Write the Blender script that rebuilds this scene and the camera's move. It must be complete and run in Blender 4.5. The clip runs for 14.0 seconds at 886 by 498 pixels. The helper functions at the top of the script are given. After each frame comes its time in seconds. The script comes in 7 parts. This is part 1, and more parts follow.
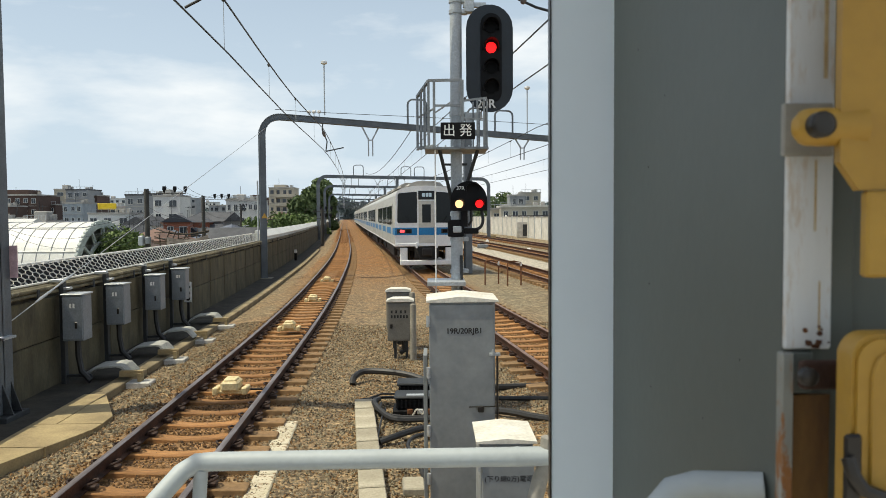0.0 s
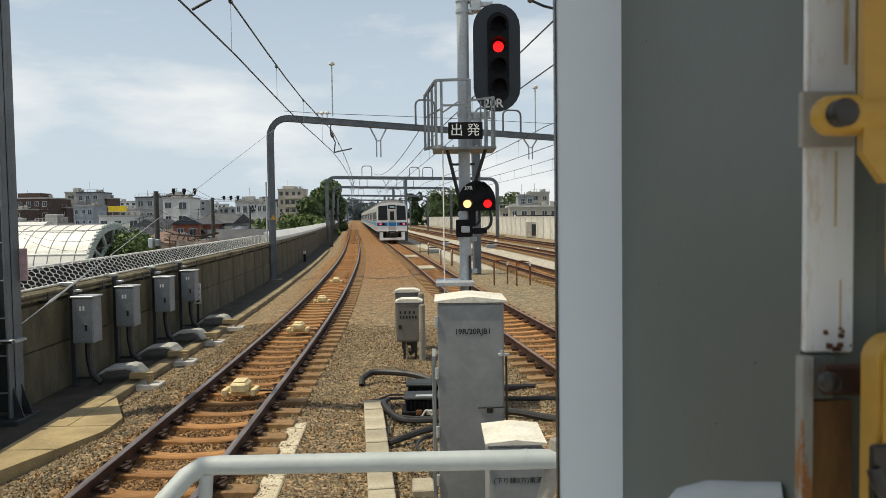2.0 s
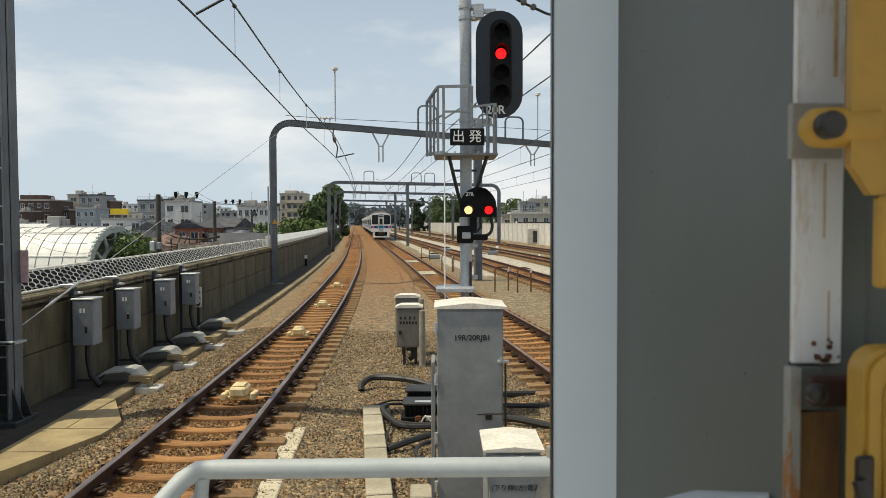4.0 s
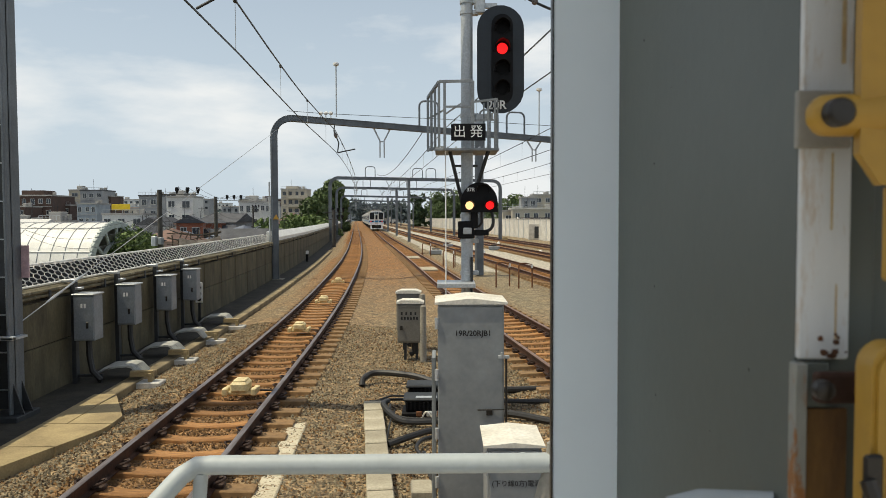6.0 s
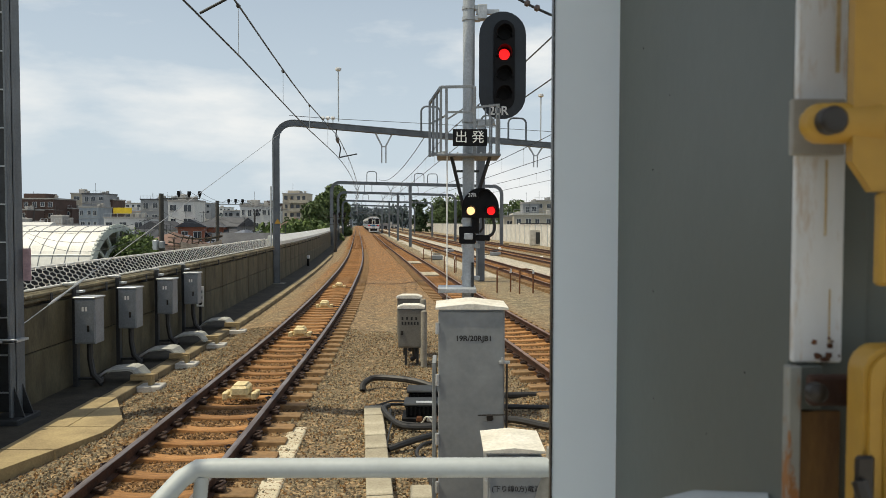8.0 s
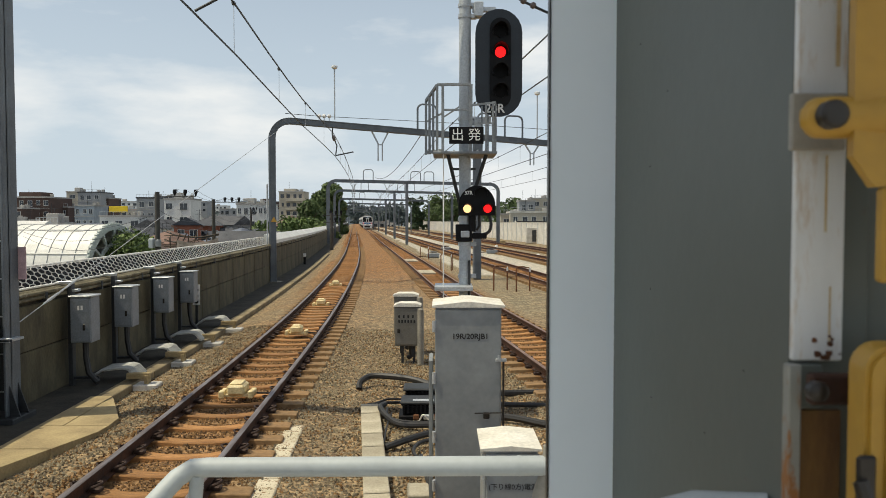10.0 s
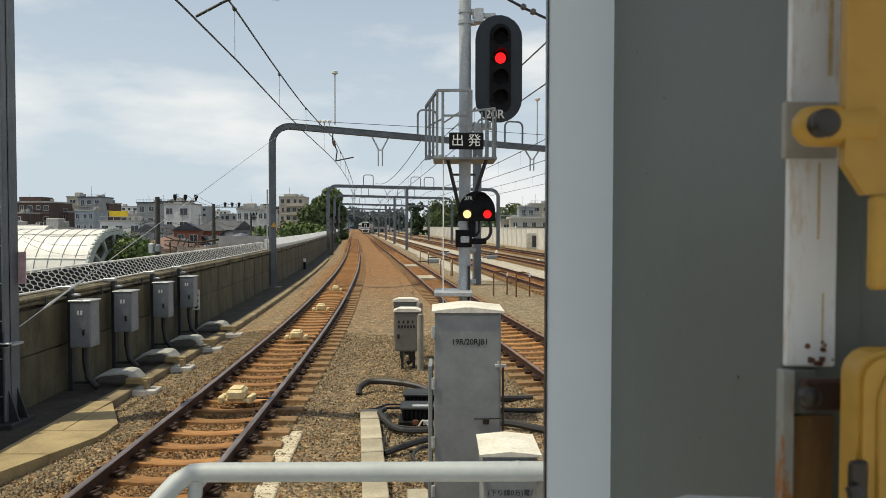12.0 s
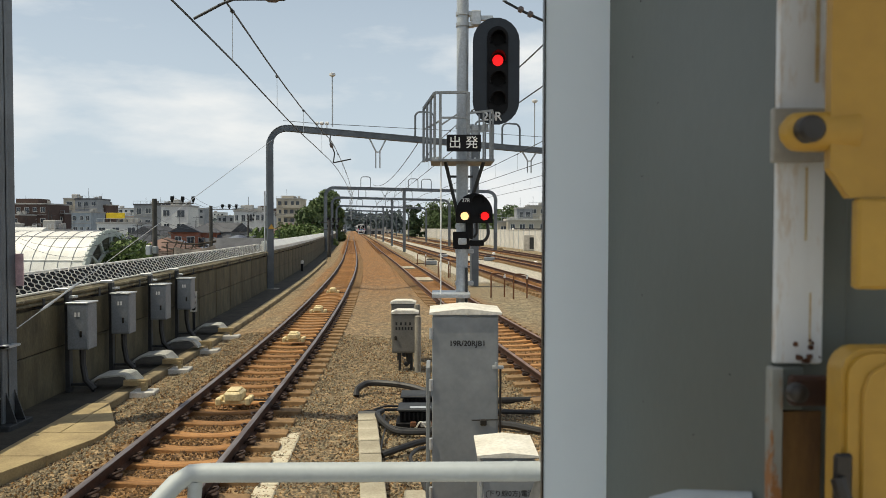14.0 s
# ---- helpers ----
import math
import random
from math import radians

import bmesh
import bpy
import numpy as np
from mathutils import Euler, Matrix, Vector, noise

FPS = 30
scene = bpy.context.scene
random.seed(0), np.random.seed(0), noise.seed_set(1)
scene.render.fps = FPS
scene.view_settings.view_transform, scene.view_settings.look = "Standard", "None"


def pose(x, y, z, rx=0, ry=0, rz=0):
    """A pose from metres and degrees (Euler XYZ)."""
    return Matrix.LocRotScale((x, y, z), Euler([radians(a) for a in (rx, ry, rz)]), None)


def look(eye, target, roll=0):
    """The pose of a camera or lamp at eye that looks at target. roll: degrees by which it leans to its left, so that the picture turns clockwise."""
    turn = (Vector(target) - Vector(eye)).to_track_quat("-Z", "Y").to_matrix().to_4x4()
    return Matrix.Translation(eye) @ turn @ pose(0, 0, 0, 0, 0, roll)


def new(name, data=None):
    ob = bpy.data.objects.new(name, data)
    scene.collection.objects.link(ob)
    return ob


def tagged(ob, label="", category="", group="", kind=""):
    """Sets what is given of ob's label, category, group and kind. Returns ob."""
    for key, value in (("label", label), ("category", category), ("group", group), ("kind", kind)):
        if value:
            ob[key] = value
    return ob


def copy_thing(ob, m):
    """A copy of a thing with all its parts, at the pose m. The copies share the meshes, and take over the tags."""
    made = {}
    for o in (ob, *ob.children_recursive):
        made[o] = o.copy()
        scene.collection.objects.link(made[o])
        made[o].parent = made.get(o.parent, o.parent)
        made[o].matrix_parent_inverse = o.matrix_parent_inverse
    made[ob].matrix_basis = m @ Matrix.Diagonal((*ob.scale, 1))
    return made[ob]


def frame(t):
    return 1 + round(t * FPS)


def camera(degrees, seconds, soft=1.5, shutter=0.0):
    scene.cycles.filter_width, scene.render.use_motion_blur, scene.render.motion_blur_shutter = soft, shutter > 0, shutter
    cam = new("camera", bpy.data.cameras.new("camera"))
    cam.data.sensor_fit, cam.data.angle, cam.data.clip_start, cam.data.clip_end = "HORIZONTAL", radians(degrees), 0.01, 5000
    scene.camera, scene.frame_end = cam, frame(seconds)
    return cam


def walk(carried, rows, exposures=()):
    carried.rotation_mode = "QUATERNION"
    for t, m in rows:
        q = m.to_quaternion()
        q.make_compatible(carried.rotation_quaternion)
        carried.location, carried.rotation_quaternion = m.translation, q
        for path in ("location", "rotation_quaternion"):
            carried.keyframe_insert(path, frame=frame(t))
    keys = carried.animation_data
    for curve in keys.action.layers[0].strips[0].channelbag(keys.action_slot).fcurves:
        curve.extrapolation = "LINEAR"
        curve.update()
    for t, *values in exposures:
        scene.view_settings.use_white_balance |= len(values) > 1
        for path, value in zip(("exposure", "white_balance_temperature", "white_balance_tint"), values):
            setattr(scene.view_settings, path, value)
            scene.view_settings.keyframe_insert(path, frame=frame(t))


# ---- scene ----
cam = camera(61.4, 14.0, soft=0.7)
cam.data.dof.use_dof = True
cam.data.dof.focus_distance = 14.0
cam.data.dof.aperture_fstop = 13.0
PATH = [
    (0, (-0.02, -0.044, 2.454), (0.009, 1.954, 2.365), -0.4),
    (0.5, (-0.011, -0.023, 2.454), (0.002, 1.975, 2.363), -1.0),
    (1, (-0.01, -0.017, 2.453), (-0.004, 1.98, 2.356), -1.0),
    (1.5, (-0.009, -0.015, 2.451), (-0.005, 1.983, 2.355), -0.9),
    (2, (-0.011, -0.013, 2.452), (-0.006, 1.985, 2.364), -0.8),
    (2.5, (-0.01, -0.016, 2.453), (-0.007, 1.982, 2.376), -0.4),
    (3, (-0.007, -0.019, 2.455), (-0.009, 1.98, 2.389), -0.3),
    (5.5, (0.001, -0.002, 2.45), (0.009, 1.996, 2.366), -0.1),
    (6, (0.002, 0.001, 2.45), (0.0, 1.999, 2.366), -0.2),
    (6.5, (0.003, 0.001, 2.449), (-0.002, 1.999, 2.372), -0.1),
    (7, (0.003, 0.001, 2.45), (0.003, 2.0, 2.376), -0.1),
    (7.5, (0.004, -0.003, 2.449), (0.004, 1.996, 2.379), -0.0),
    (8, (0.002, -0.01, 2.449), (-0.003, 1.989, 2.379), 0.1),
    (10.5, (0.005, 0.001, 2.448), (0.01, 2.0, 2.372), 0.0),
    (11, (0.006, 0.001, 2.448), (0.009, 1.999, 2.378), 0.0),
    (11.5, (0.006, -0.002, 2.448), (0.009, 1.997, 2.382), 0.0),
    (12, (0.006, -0.006, 2.449), (0.01, 1.993, 2.388), 0.1),
    (12.5, (0.008, -0.015, 2.45), (0.012, 1.984, 2.394), 0.1),
    (13, (0.005, -0.022, 2.45), (0.006, 1.978, 2.395), -0.1),
    (13.5, (0.003, -0.024, 2.45), (0.007, 1.975, 2.393), -0.1),
    (14, (0.004, -0.024, 2.449), (0.015, 1.975, 2.393), 0.1),
]
# the camera settles its exposure and white balance in the first seconds
walk(cam, [(t, look(eye, target, roll)) for t, eye, target, roll in PATH],
     exposures=[(0, 0.11, 6320, 6), (0.5, 0.03, 6430, 7), (1.5, 0.0, 6470, 7), (3, -0.03, 6500, 7), (14, -0.03, 6530, 7)])

# ---- light ----
SUN_TO = Vector((-0.46, -0.10, 0.88)).normalized()
SUN_ELEV = math.asin(SUN_TO.z)
SUN_AZ = math.atan2(SUN_TO.x, SUN_TO.y)

world = bpy.data.worlds.new("sky")
scene.world = world
world.use_nodes = True
wn, wl = world.node_tree.nodes, world.node_tree.links
wn.clear()
w_out = wn.new("ShaderNodeOutputWorld")
w_bg = wn.new("ShaderNodeBackground")
w_sky = wn.new("ShaderNodeTexSky")
w_sky.sky_type = "NISHITA"
w_sky.sun_disc = False
w_sky.sun_elevation = SUN_ELEV
w_sky.sun_rotation = SUN_AZ
w_sky.air_density = 1.0
w_sky.dust_density = 2.0
w_sky.ozone_density = 1.0
w_co = wn.new("ShaderNodeTexCoord")
w_map = wn.new("ShaderNodeMapping")
w_map.inputs["Scale"].default_value = (1.0, 1.0, 3.2)
w_map.inputs["Location"].default_value = (0.35, 0.2, 0.1)
w_cl = wn.new("ShaderNodeTexNoise")
w_cl.inputs["Scale"].default_value = 2.6
w_cl.inputs["Detail"].default_value = 7
w_cl.inputs["Roughness"].default_value = 0.55
w_rp = wn.new("ShaderNodeValToRGB")
w_rp.color_ramp.elements[0].position = 0.47
w_rp.color_ramp.elements[1].position = 0.66
w_mx = wn.new("ShaderNodeMix")
w_mx.data_type = "RGBA"
w_mx.inputs["B"].default_value = (9.7, 9.8, 9.9, 1)
wl.new(w_co.outputs["Generated"], w_map.inputs["Vector"])
wl.new(w_map.outputs["Vector"], w_cl.inputs["Vector"])
wl.new(w_cl.outputs["Fac"], w_rp.inputs["Fac"])
wl.new(w_rp.outputs["Color"], w_mx.inputs["Factor"])
# summer haze: pale towards the horizon, all the way round
w_sep = wn.new("ShaderNodeSeparateXYZ")
wl.new(w_co.outputs["Generated"], w_sep.inputs["Vector"])
w_hz = wn.new("ShaderNodeMapRange")
w_hz.interpolation_type = "SMOOTHSTEP"
w_hz.inputs["From Min"].default_value, w_hz.inputs["From Max"].default_value = -0.05, 0.8
w_hz.inputs["To Min"].default_value, w_hz.inputs["To Max"].default_value = 0.92, 0.0
wl.new(w_sep.outputs["Z"], w_hz.inputs["Value"])
w_hm = wn.new("ShaderNodeMix")
w_hm.data_type = "RGBA"
w_hm.inputs["B"].default_value = (7.1, 8.1, 9.1, 1)
wl.new(w_hz.outputs["Result"], w_hm.inputs["Factor"])
wl.new(w_sky.outputs["Color"], w_hm.inputs["A"])
wl.new(w_hm.outputs["Result"], w_mx.inputs["A"])
wl.new(w_mx.outputs["Result"], w_bg.inputs["Color"])
w_bg.inputs["Strength"].default_value = 0.091
wl.new(w_bg.outputs["Background"], w_out.inputs["Surface"])

sun = new("sun", bpy.data.lights.new("sun", "SUN"))
sun.data.energy = 3.9
sun.data.angle = radians(0.6)
sun.data.color = (1.0, 0.90, 0.70)
sun.matrix_world = look((0, 0, 60), Vector((0, 0, 60)) - SUN_TO * 10)


# ---- materials ----
def material(name, base, dark=None, scale=4.0, rough=0.6, metal=0.0, bump=0.2, fine=40.0, spread=(0.35, 0.65),
             rust=None, rust_at=(0.58, 0.7), rust_scale=3.0, per_object=0.0, stretch=(1, 1, 1), coords="Object", amp=0.14):
    m = bpy.data.materials.new(name)
    m.use_nodes = True
    n, l = m.node_tree.nodes, m.node_tree.links
    b = n["Principled BSDF"]
    tc = n.new("ShaderNodeTexCoord")
    mp = n.new("ShaderNodeMapping")
    mp.inputs["Scale"].default_value = stretch
    src = tc.outputs[coords]
    l.new(src, mp.inputs["Vector"])
    no = n.new("ShaderNodeTexNoise")
    no.inputs["Scale"].default_value = scale
    no.inputs["Detail"].default_value = 6
    no.inputs["Roughness"].default_value = 0.62
    l.new(mp.outputs["Vector"], no.inputs["Vector"])
    rp = n.new("ShaderNodeValToRGB")
    rp.color_ramp.elements[0].position, rp.color_ramp.elements[1].position = spread
    d = dark or tuple(c * 0.7 for c in base)
    rp.color_ramp.elements[0].color = (*d, 1)
    rp.color_ramp.elements[1].color = (*base, 1)
    l.new(no.outputs["Fac"], rp.inputs["Fac"])
    col = rp.outputs["Color"]
    fi = n.new("ShaderNodeTexNoise")
    fi.inputs["Scale"].default_value = fine
    fi.inputs["Detail"].default_value = 3
    l.new(mp.outputs["Vector"], fi.inputs["Vector"])
    fr = n.new("ShaderNodeMapRange")
    fr.inputs["From Min"].default_value, fr.inputs["From Max"].default_value = 0.3, 0.7
    fr.inputs["To Min"].default_value, fr.inputs["To Max"].default_value = 1 - amp, 1 + amp * 0.85
    l.new(fi.outputs["Fac"], fr.inputs["Value"])
    mu = n.new("ShaderNodeVectorMath")
    mu.operation = "SCALE"
    l.new(col, mu.inputs[0])
    l.new(fr.outputs["Result"], mu.inputs["Scale"])
    col = mu.outputs["Vector"]
    if rust:
        rn = n.new("ShaderNodeTexNoise")
        rn.inputs["Scale"].default_value = rust_scale
        rn.inputs["Detail"].default_value = 8
        rn.inputs["Roughness"].default_value = 0.7
        l.new(mp.outputs["Vector"], rn.inputs["Vector"])
        rr = n.new("ShaderNodeMapRange")
        rr.inputs["From Min"].default_value, rr.inputs["From Max"].default_value = rust_at
        l.new(rn.outputs["Fac"], rr.inputs["Value"])
        mx = n.new("ShaderNodeMix")
        mx.data_type = "RGBA"
        l.new(rr.outputs["Result"], mx.inputs["Factor"])
        l.new(col, mx.inputs["A"])
        mx.inputs["B"].default_value = (*rust, 1)
        col = mx.outputs["Result"]
    if per_object:
        oi = n.new("ShaderNodeObjectInfo")
        orr = n.new("ShaderNodeMapRange")
        orr.inputs["To Min"].default_value, orr.inputs["To Max"].default_value = 1 - per_object, 1 + per_object
        l.new(oi.outputs["Random"], orr.inputs["Value"])
        m2 = n.new("ShaderNodeVectorMath")
        m2.operation = "SCALE"
        l.new(col, m2.inputs[0])
        l.new(orr.outputs["Result"], m2.inputs["Scale"])
        col = m2.outputs["Vector"]
    l.new(col, b.inputs["Base Color"])
    b.inputs["Roughness"].default_value = rough
    b.inputs["Metallic"].default_value = metal
    if bump:
        bu = n.new("ShaderNodeBump")
        bu.inputs["Strength"].default_value = bump
        bu.inputs["Distance"].default_value = 0.01
        l.new(fi.outputs["Fac"], bu.inputs["Height"])
        l.new(bu.outputs["Normal"], b.inputs["Normal"])
    return m


def glow(name, color, strength):
    m = bpy.data.materials.new(name)
    m.use_nodes = True
    b = m.node_tree.nodes["Principled BSDF"]
    b.inputs["Base Color"].default_value = (*[c * 0.3 for c in color], 1)
    b.inputs["Emission Color"].default_value = (*color, 1)
    b.inputs["Emission Strength"].default_value = strength
    return m


def island_material(name, a, b_, rough=0.8, translucent=0.0):
    m = bpy.data.materials.new(name)
    m.use_nodes = True
    n, l = m.node_tree.nodes, m.node_tree.links
    b = n["Principled BSDF"]
    g = n.new("ShaderNodeNewGeometry")
    rp = n.new("ShaderNodeValToRGB")
    rp.color_ramp.elements[0].color = (*a, 1)
    rp.color_ramp.elements[1].color = (*b_, 1)
    l.new(g.outputs["Random Per Island"], rp.inputs["Fac"])
    l.new(rp.outputs["Color"], b.inputs["Base Color"])
    b.inputs["Roughness"].default_value = rough
    return m


def ballast_material(name):
    """Crushed stone, grey by the platform, stained orange-brown along the running lines further out."""
    m = bpy.data.materials.new(name)
    m.use_nodes = True
    n, l = m.node_tree.nodes, m.node_tree.links
    b = n["Principled BSDF"]
    tc = n.new("ShaderNodeTexCoord")
    vo = n.new("ShaderNodeTexVoronoi")
    vo.inputs["Scale"].default_value = 25
    l.new(tc.outputs["Object"], vo.inputs["Vector"])
    st = n.new("ShaderNodeValToRGB")
    e = st.color_ramp.elements
    e[0].position, e[0].color = 0.0, (0.08, 0.064, 0.04, 1)
    e[1].position, e[1].color = 1.0, (0.34, 0.28, 0.165, 1)
    sep = n.new("ShaderNodeSeparateColor")
    l.new(vo.outputs["Color"], sep.inputs["Color"])
    l.new(sep.outputs["Red"], st.inputs["Fac"])
    at = n.new("ShaderNodeAttribute")
    at.attribute_name = "stain"
    big = n.new("ShaderNodeTexNoise")
    big.inputs["Scale"].default_value = 0.6
    big.inputs["Detail"].default_value = 8
    big.inputs["Roughness"].default_value = 0.7
    l.new(tc.outputs["Object"], big.inputs["Vector"])
    ad = n.new("ShaderNodeMath")
    ad.operation = "MULTIPLY_ADD"
    l.new(big.outputs["Fac"], ad.inputs[0])
    ad.inputs[1].default_value = 0.9
    ad.inputs[2].default_value = -0.45
    su = n.new("ShaderNodeMath")
    su.operation = "ADD"
    su.use_clamp = True
    l.new(ad.outputs[0], su.inputs[0])
    l.new(at.outputs["Fac"], su.inputs[1])
    tint = n.new("ShaderNodeMix")
    tint.data_type = "RGBA"
    tint.blend_type = "MULTIPLY"
    l.new(su.outputs[0], tint.inputs["Factor"])
    l.new(st.outputs["Color"], tint.inputs["A"])
    tint.inputs["B"].default_value = (1.10, 0.61, 0.27, 1)
    pale = n.new("ShaderNodeMapRange")
    pale.inputs["From Min"].default_value, pale.inputs["From Max"].default_value = -0.3, -0.9
    l.new(at.outputs["Fac"], pale.inputs["Value"])
    pm = n.new("ShaderNodeMix")
    pm.data_type = "RGBA"
    l.new(pale.outputs["Result"], pm.inputs["Factor"])
    l.new(tint.outputs["Result"], pm.inputs["A"])
    pm.inputs["B"].default_value = (0.43, 0.39, 0.31, 1)
    mid = n.new("ShaderNodeTexNoise")
    mid.inputs["Scale"].default_value = 4.5
    mid.inputs["Detail"].default_value = 9
    mid.inputs["Roughness"].default_value = 0.75
    l.new(tc.outputs["Object"], mid.inputs["Vector"])
    mr = n.new("ShaderNodeMapRange")
    mr.inputs["From Min"].default_value, mr.inputs["From Max"].default_value = 0.34, 0.66
    mr.inputs["To Min"].default_value, mr.inputs["To Max"].default_value = 0.5, 1.55
    l.new(mid.outputs["Fac"], mr.inputs["Value"])
    ms = n.new("ShaderNodeVectorMath")
    ms.operation = "SCALE"
    l.new(pm.outputs["Result"], ms.inputs[0])
    l.new(mr.outputs["Result"], ms.inputs["Scale"])
    l.new(ms.outputs["Vector"], b.inputs["Base Color"])
    b.inputs["Roughness"].default_value = 0.9
    bu = n.new("ShaderNodeBump")
    bu.inputs["Strength"].default_value = 0.7
    bu.inputs["Distance"].default_value = 0.03
    bu.invert = True
    l.new(vo.outputs["Distance"], bu.inputs["Height"])
    l.new(bu.outputs["Normal"], b.inputs["Normal"])
    return m


BALLAST = ballast_material("ballast_stone")
STONES = island_material("loose_stone", (0.075, 0.06, 0.04), (0.36, 0.30, 0.19), 0.9)
STONES_RUSTY = island_material("rusty_stone", (0.05, 0.028, 0.012), (0.30, 0.165, 0.06), 0.9)
RAIL_SIDE = material("rusty_rail_steel", (0.09, 0.036, 0.016), (0.035, 0.015, 0.008), 6, 0.8, 0.2, 0.4, 60)
RAIL_HEAD = material("worn_rail_head", (0.27, 0.245, 0.245), (0.15, 0.115, 0.10), 3, 0.5, 0.5, 0.05, 80, stretch=(6, 0.4, 1))
RAIL_HEAD_DULL = material("dull_rail_head", (0.30, 0.20, 0.15), (0.16, 0.09, 0.06), 3, 0.5, 0.5, 0.05, 80)
SLEEPER = material("rust_stained_concrete_sleeper", (0.40, 0.205, 0.075), (0.17, 0.08, 0.03), 4.5, 0.9, 0, 0.5, 55, per_object=0.22,
                   rust=(0.17, 0.09, 0.045), rust_at=(0.55, 0.75))
def dusty_ends(m, dust, inner=0.60, outer=0.72):
    """Rust from the wheels stains the middle of a sleeper; its ends stay dusty concrete."""
    n, l = m.node_tree.nodes, m.node_tree.links
    b = n["Principled BSDF"]
    src = b.inputs["Base Color"].links[0].from_socket
    tc = n.new("ShaderNodeTexCoord")
    sx = n.new("ShaderNodeSeparateXYZ")
    l.new(tc.outputs["Object"], sx.inputs["Vector"])
    ab = n.new("ShaderNodeMath")
    ab.operation = "ABSOLUTE"
    l.new(sx.outputs["X"], ab.inputs[0])
    mr = n.new("ShaderNodeMapRange")
    mr.inputs["From Min"].default_value, mr.inputs["From Max"].default_value = inner, outer
    mr.inputs["To Max"].default_value = 0.7
    l.new(ab.outputs[0], mr.inputs["Value"])
    no = n.new("ShaderNodeTexNoise")
    no.inputs["Scale"].default_value = 14
    no.inputs["Detail"].default_value = 6
    l.new(tc.outputs["Object"], no.inputs["Vector"])
    cr = n.new("ShaderNodeValToRGB")
    cr.color_ramp.elements[0].position, cr.color_ramp.elements[1].position = 0.35, 0.65
    cr.color_ramp.elements[0].color = (*[c * 0.6 for c in dust], 1)
    cr.color_ramp.elements[1].color = (*dust, 1)
    l.new(no.outputs["Fac"], cr.inputs["Fac"])
    mx = n.new("ShaderNodeMix")
    mx.data_type = "RGBA"
    l.new(mr.outputs["Result"], mx.inputs["Factor"])
    l.new(src, mx.inputs["A"])
    l.new(cr.outputs["Color"], mx.inputs["B"])
    l.new(mx.outputs["Result"], b.inputs["Base Color"])


NEAR_SLEEPER = material("rust_streaked_concrete_sleeper", (0.45, 0.23, 0.08), (0.20, 0.092, 0.03), 4.5, 0.9, 0, 0.5, 55, per_object=0.22,
                        rust=(0.17, 0.09, 0.045), rust_at=(0.55, 0.75), stretch=(0.5, 2.2, 1))
dusty_ends(NEAR_SLEEPER, (0.25, 0.17, 0.085))
COVER = material("dull_ribbed_cover_sheet", (0.47, 0.47, 0.43), (0.34, 0.34, 0.31), 5, 0.75, 0.1, 0.2, 60)
CLIP = material("dark_rail_clip", (0.06, 0.035, 0.025), None, 20, 0.7, 0.3)
BEACON = material("cream_beacon_plastic", (0.80, 0.68, 0.38), (0.55, 0.42, 0.2), 9, 0.55, 0, 0.1)
CONCRETE = material("weathered_concrete", (0.36, 0.335, 0.28), (0.2, 0.185, 0.15), 1.3, 0.9, 0, 0.4, 35, rust=(0.13, 0.12, 0.095), rust_at=(0.52, 0.75), rust_scale=1.2)
# Stained concrete, its base also darkened to deepen the shade on the wall.
WALL_PANEL = material("stained_shade_dark_panel", (0.14, 0.12, 0.07), (0.05, 0.043, 0.024), 1.1, 0.92, 0, 0.4, 30, rust=(0.05, 0.044, 0.03), rust_at=(0.5, 0.72), rust_scale=1.6, per_object=0.12, stretch=(1, 1, 0.45))
SLAB = material("sandy_concrete_slab", (0.40, 0.31, 0.16), (0.25, 0.19, 0.10), 2.2, 0.92, 0, 0.35, 40, per_object=0.1)
TROUGH = material("dull_brown_trough_lid", (0.31, 0.245, 0.14), (0.18, 0.14, 0.08), 2.2, 0.92, 0, 0.35, 40, per_object=0.15)
TROUGH_PALE = material("pale_grey_trough_lid", (0.48, 0.43, 0.32), (0.34, 0.3, 0.215), 2.2, 0.9, 0, 0.35, 40, per_object=0.12)
FENCE_PALE = material("pale_fence_panel", (0.76, 0.74, 0.68), (0.6, 0.58, 0.53), 1.0, 0.8, 0, 0.1, 20, per_object=0.06)
SPATTER = material("pale_spattered_concrete", (0.6, 0.54, 0.4), (0.5, 0.44, 0.31), 2, 0.9, 0, 0.3, 40, rust=(0.22, 0.13, 0.06), rust_at=(0.55, 0.6), rust_scale=18)
# Distance haze is mixed into this leaf colour.
HAZY = island_material("haze_tinted_far_leaf", (0.09, 0.115, 0.115), (0.15, 0.18, 0.175), 0.9)
# Dark joint colour; on the gutter and under the ducts it paints shade.
DARK_JOINT_SHADE = material("dark_joint_and_shade", (0.06, 0.052, 0.037), (0.026, 0.023, 0.017), 2.5, 0.95, 0, 0.5, 30)
COPING = material("mossy_brown_coping", (0.23, 0.195, 0.115), (0.09, 0.075, 0.045), 2.5, 0.92, 0, 0.4, 40, rust=(0.40, 0.36, 0.26), rust_at=(0.56, 0.72), rust_scale=3)
# Facade colour paled and blued to carry the distance haze.
B_HAZE = material("haze_tinted_far_facade", (0.36, 0.4, 0.44), (0.3, 0.34, 0.38), 0.05, 0.9, 0, 0, 1)
CAP = material("pale_coping_concrete", (0.62, 0.6, 0.55), (0.42, 0.4, 0.36), 2.0, 0.85, 0, 0.3)
MESH_WHITE = material("white_expanded_metal", (0.85, 0.84, 0.79), (0.7, 0.68, 0.62), 5, 0.6, 0.1, 0.1)
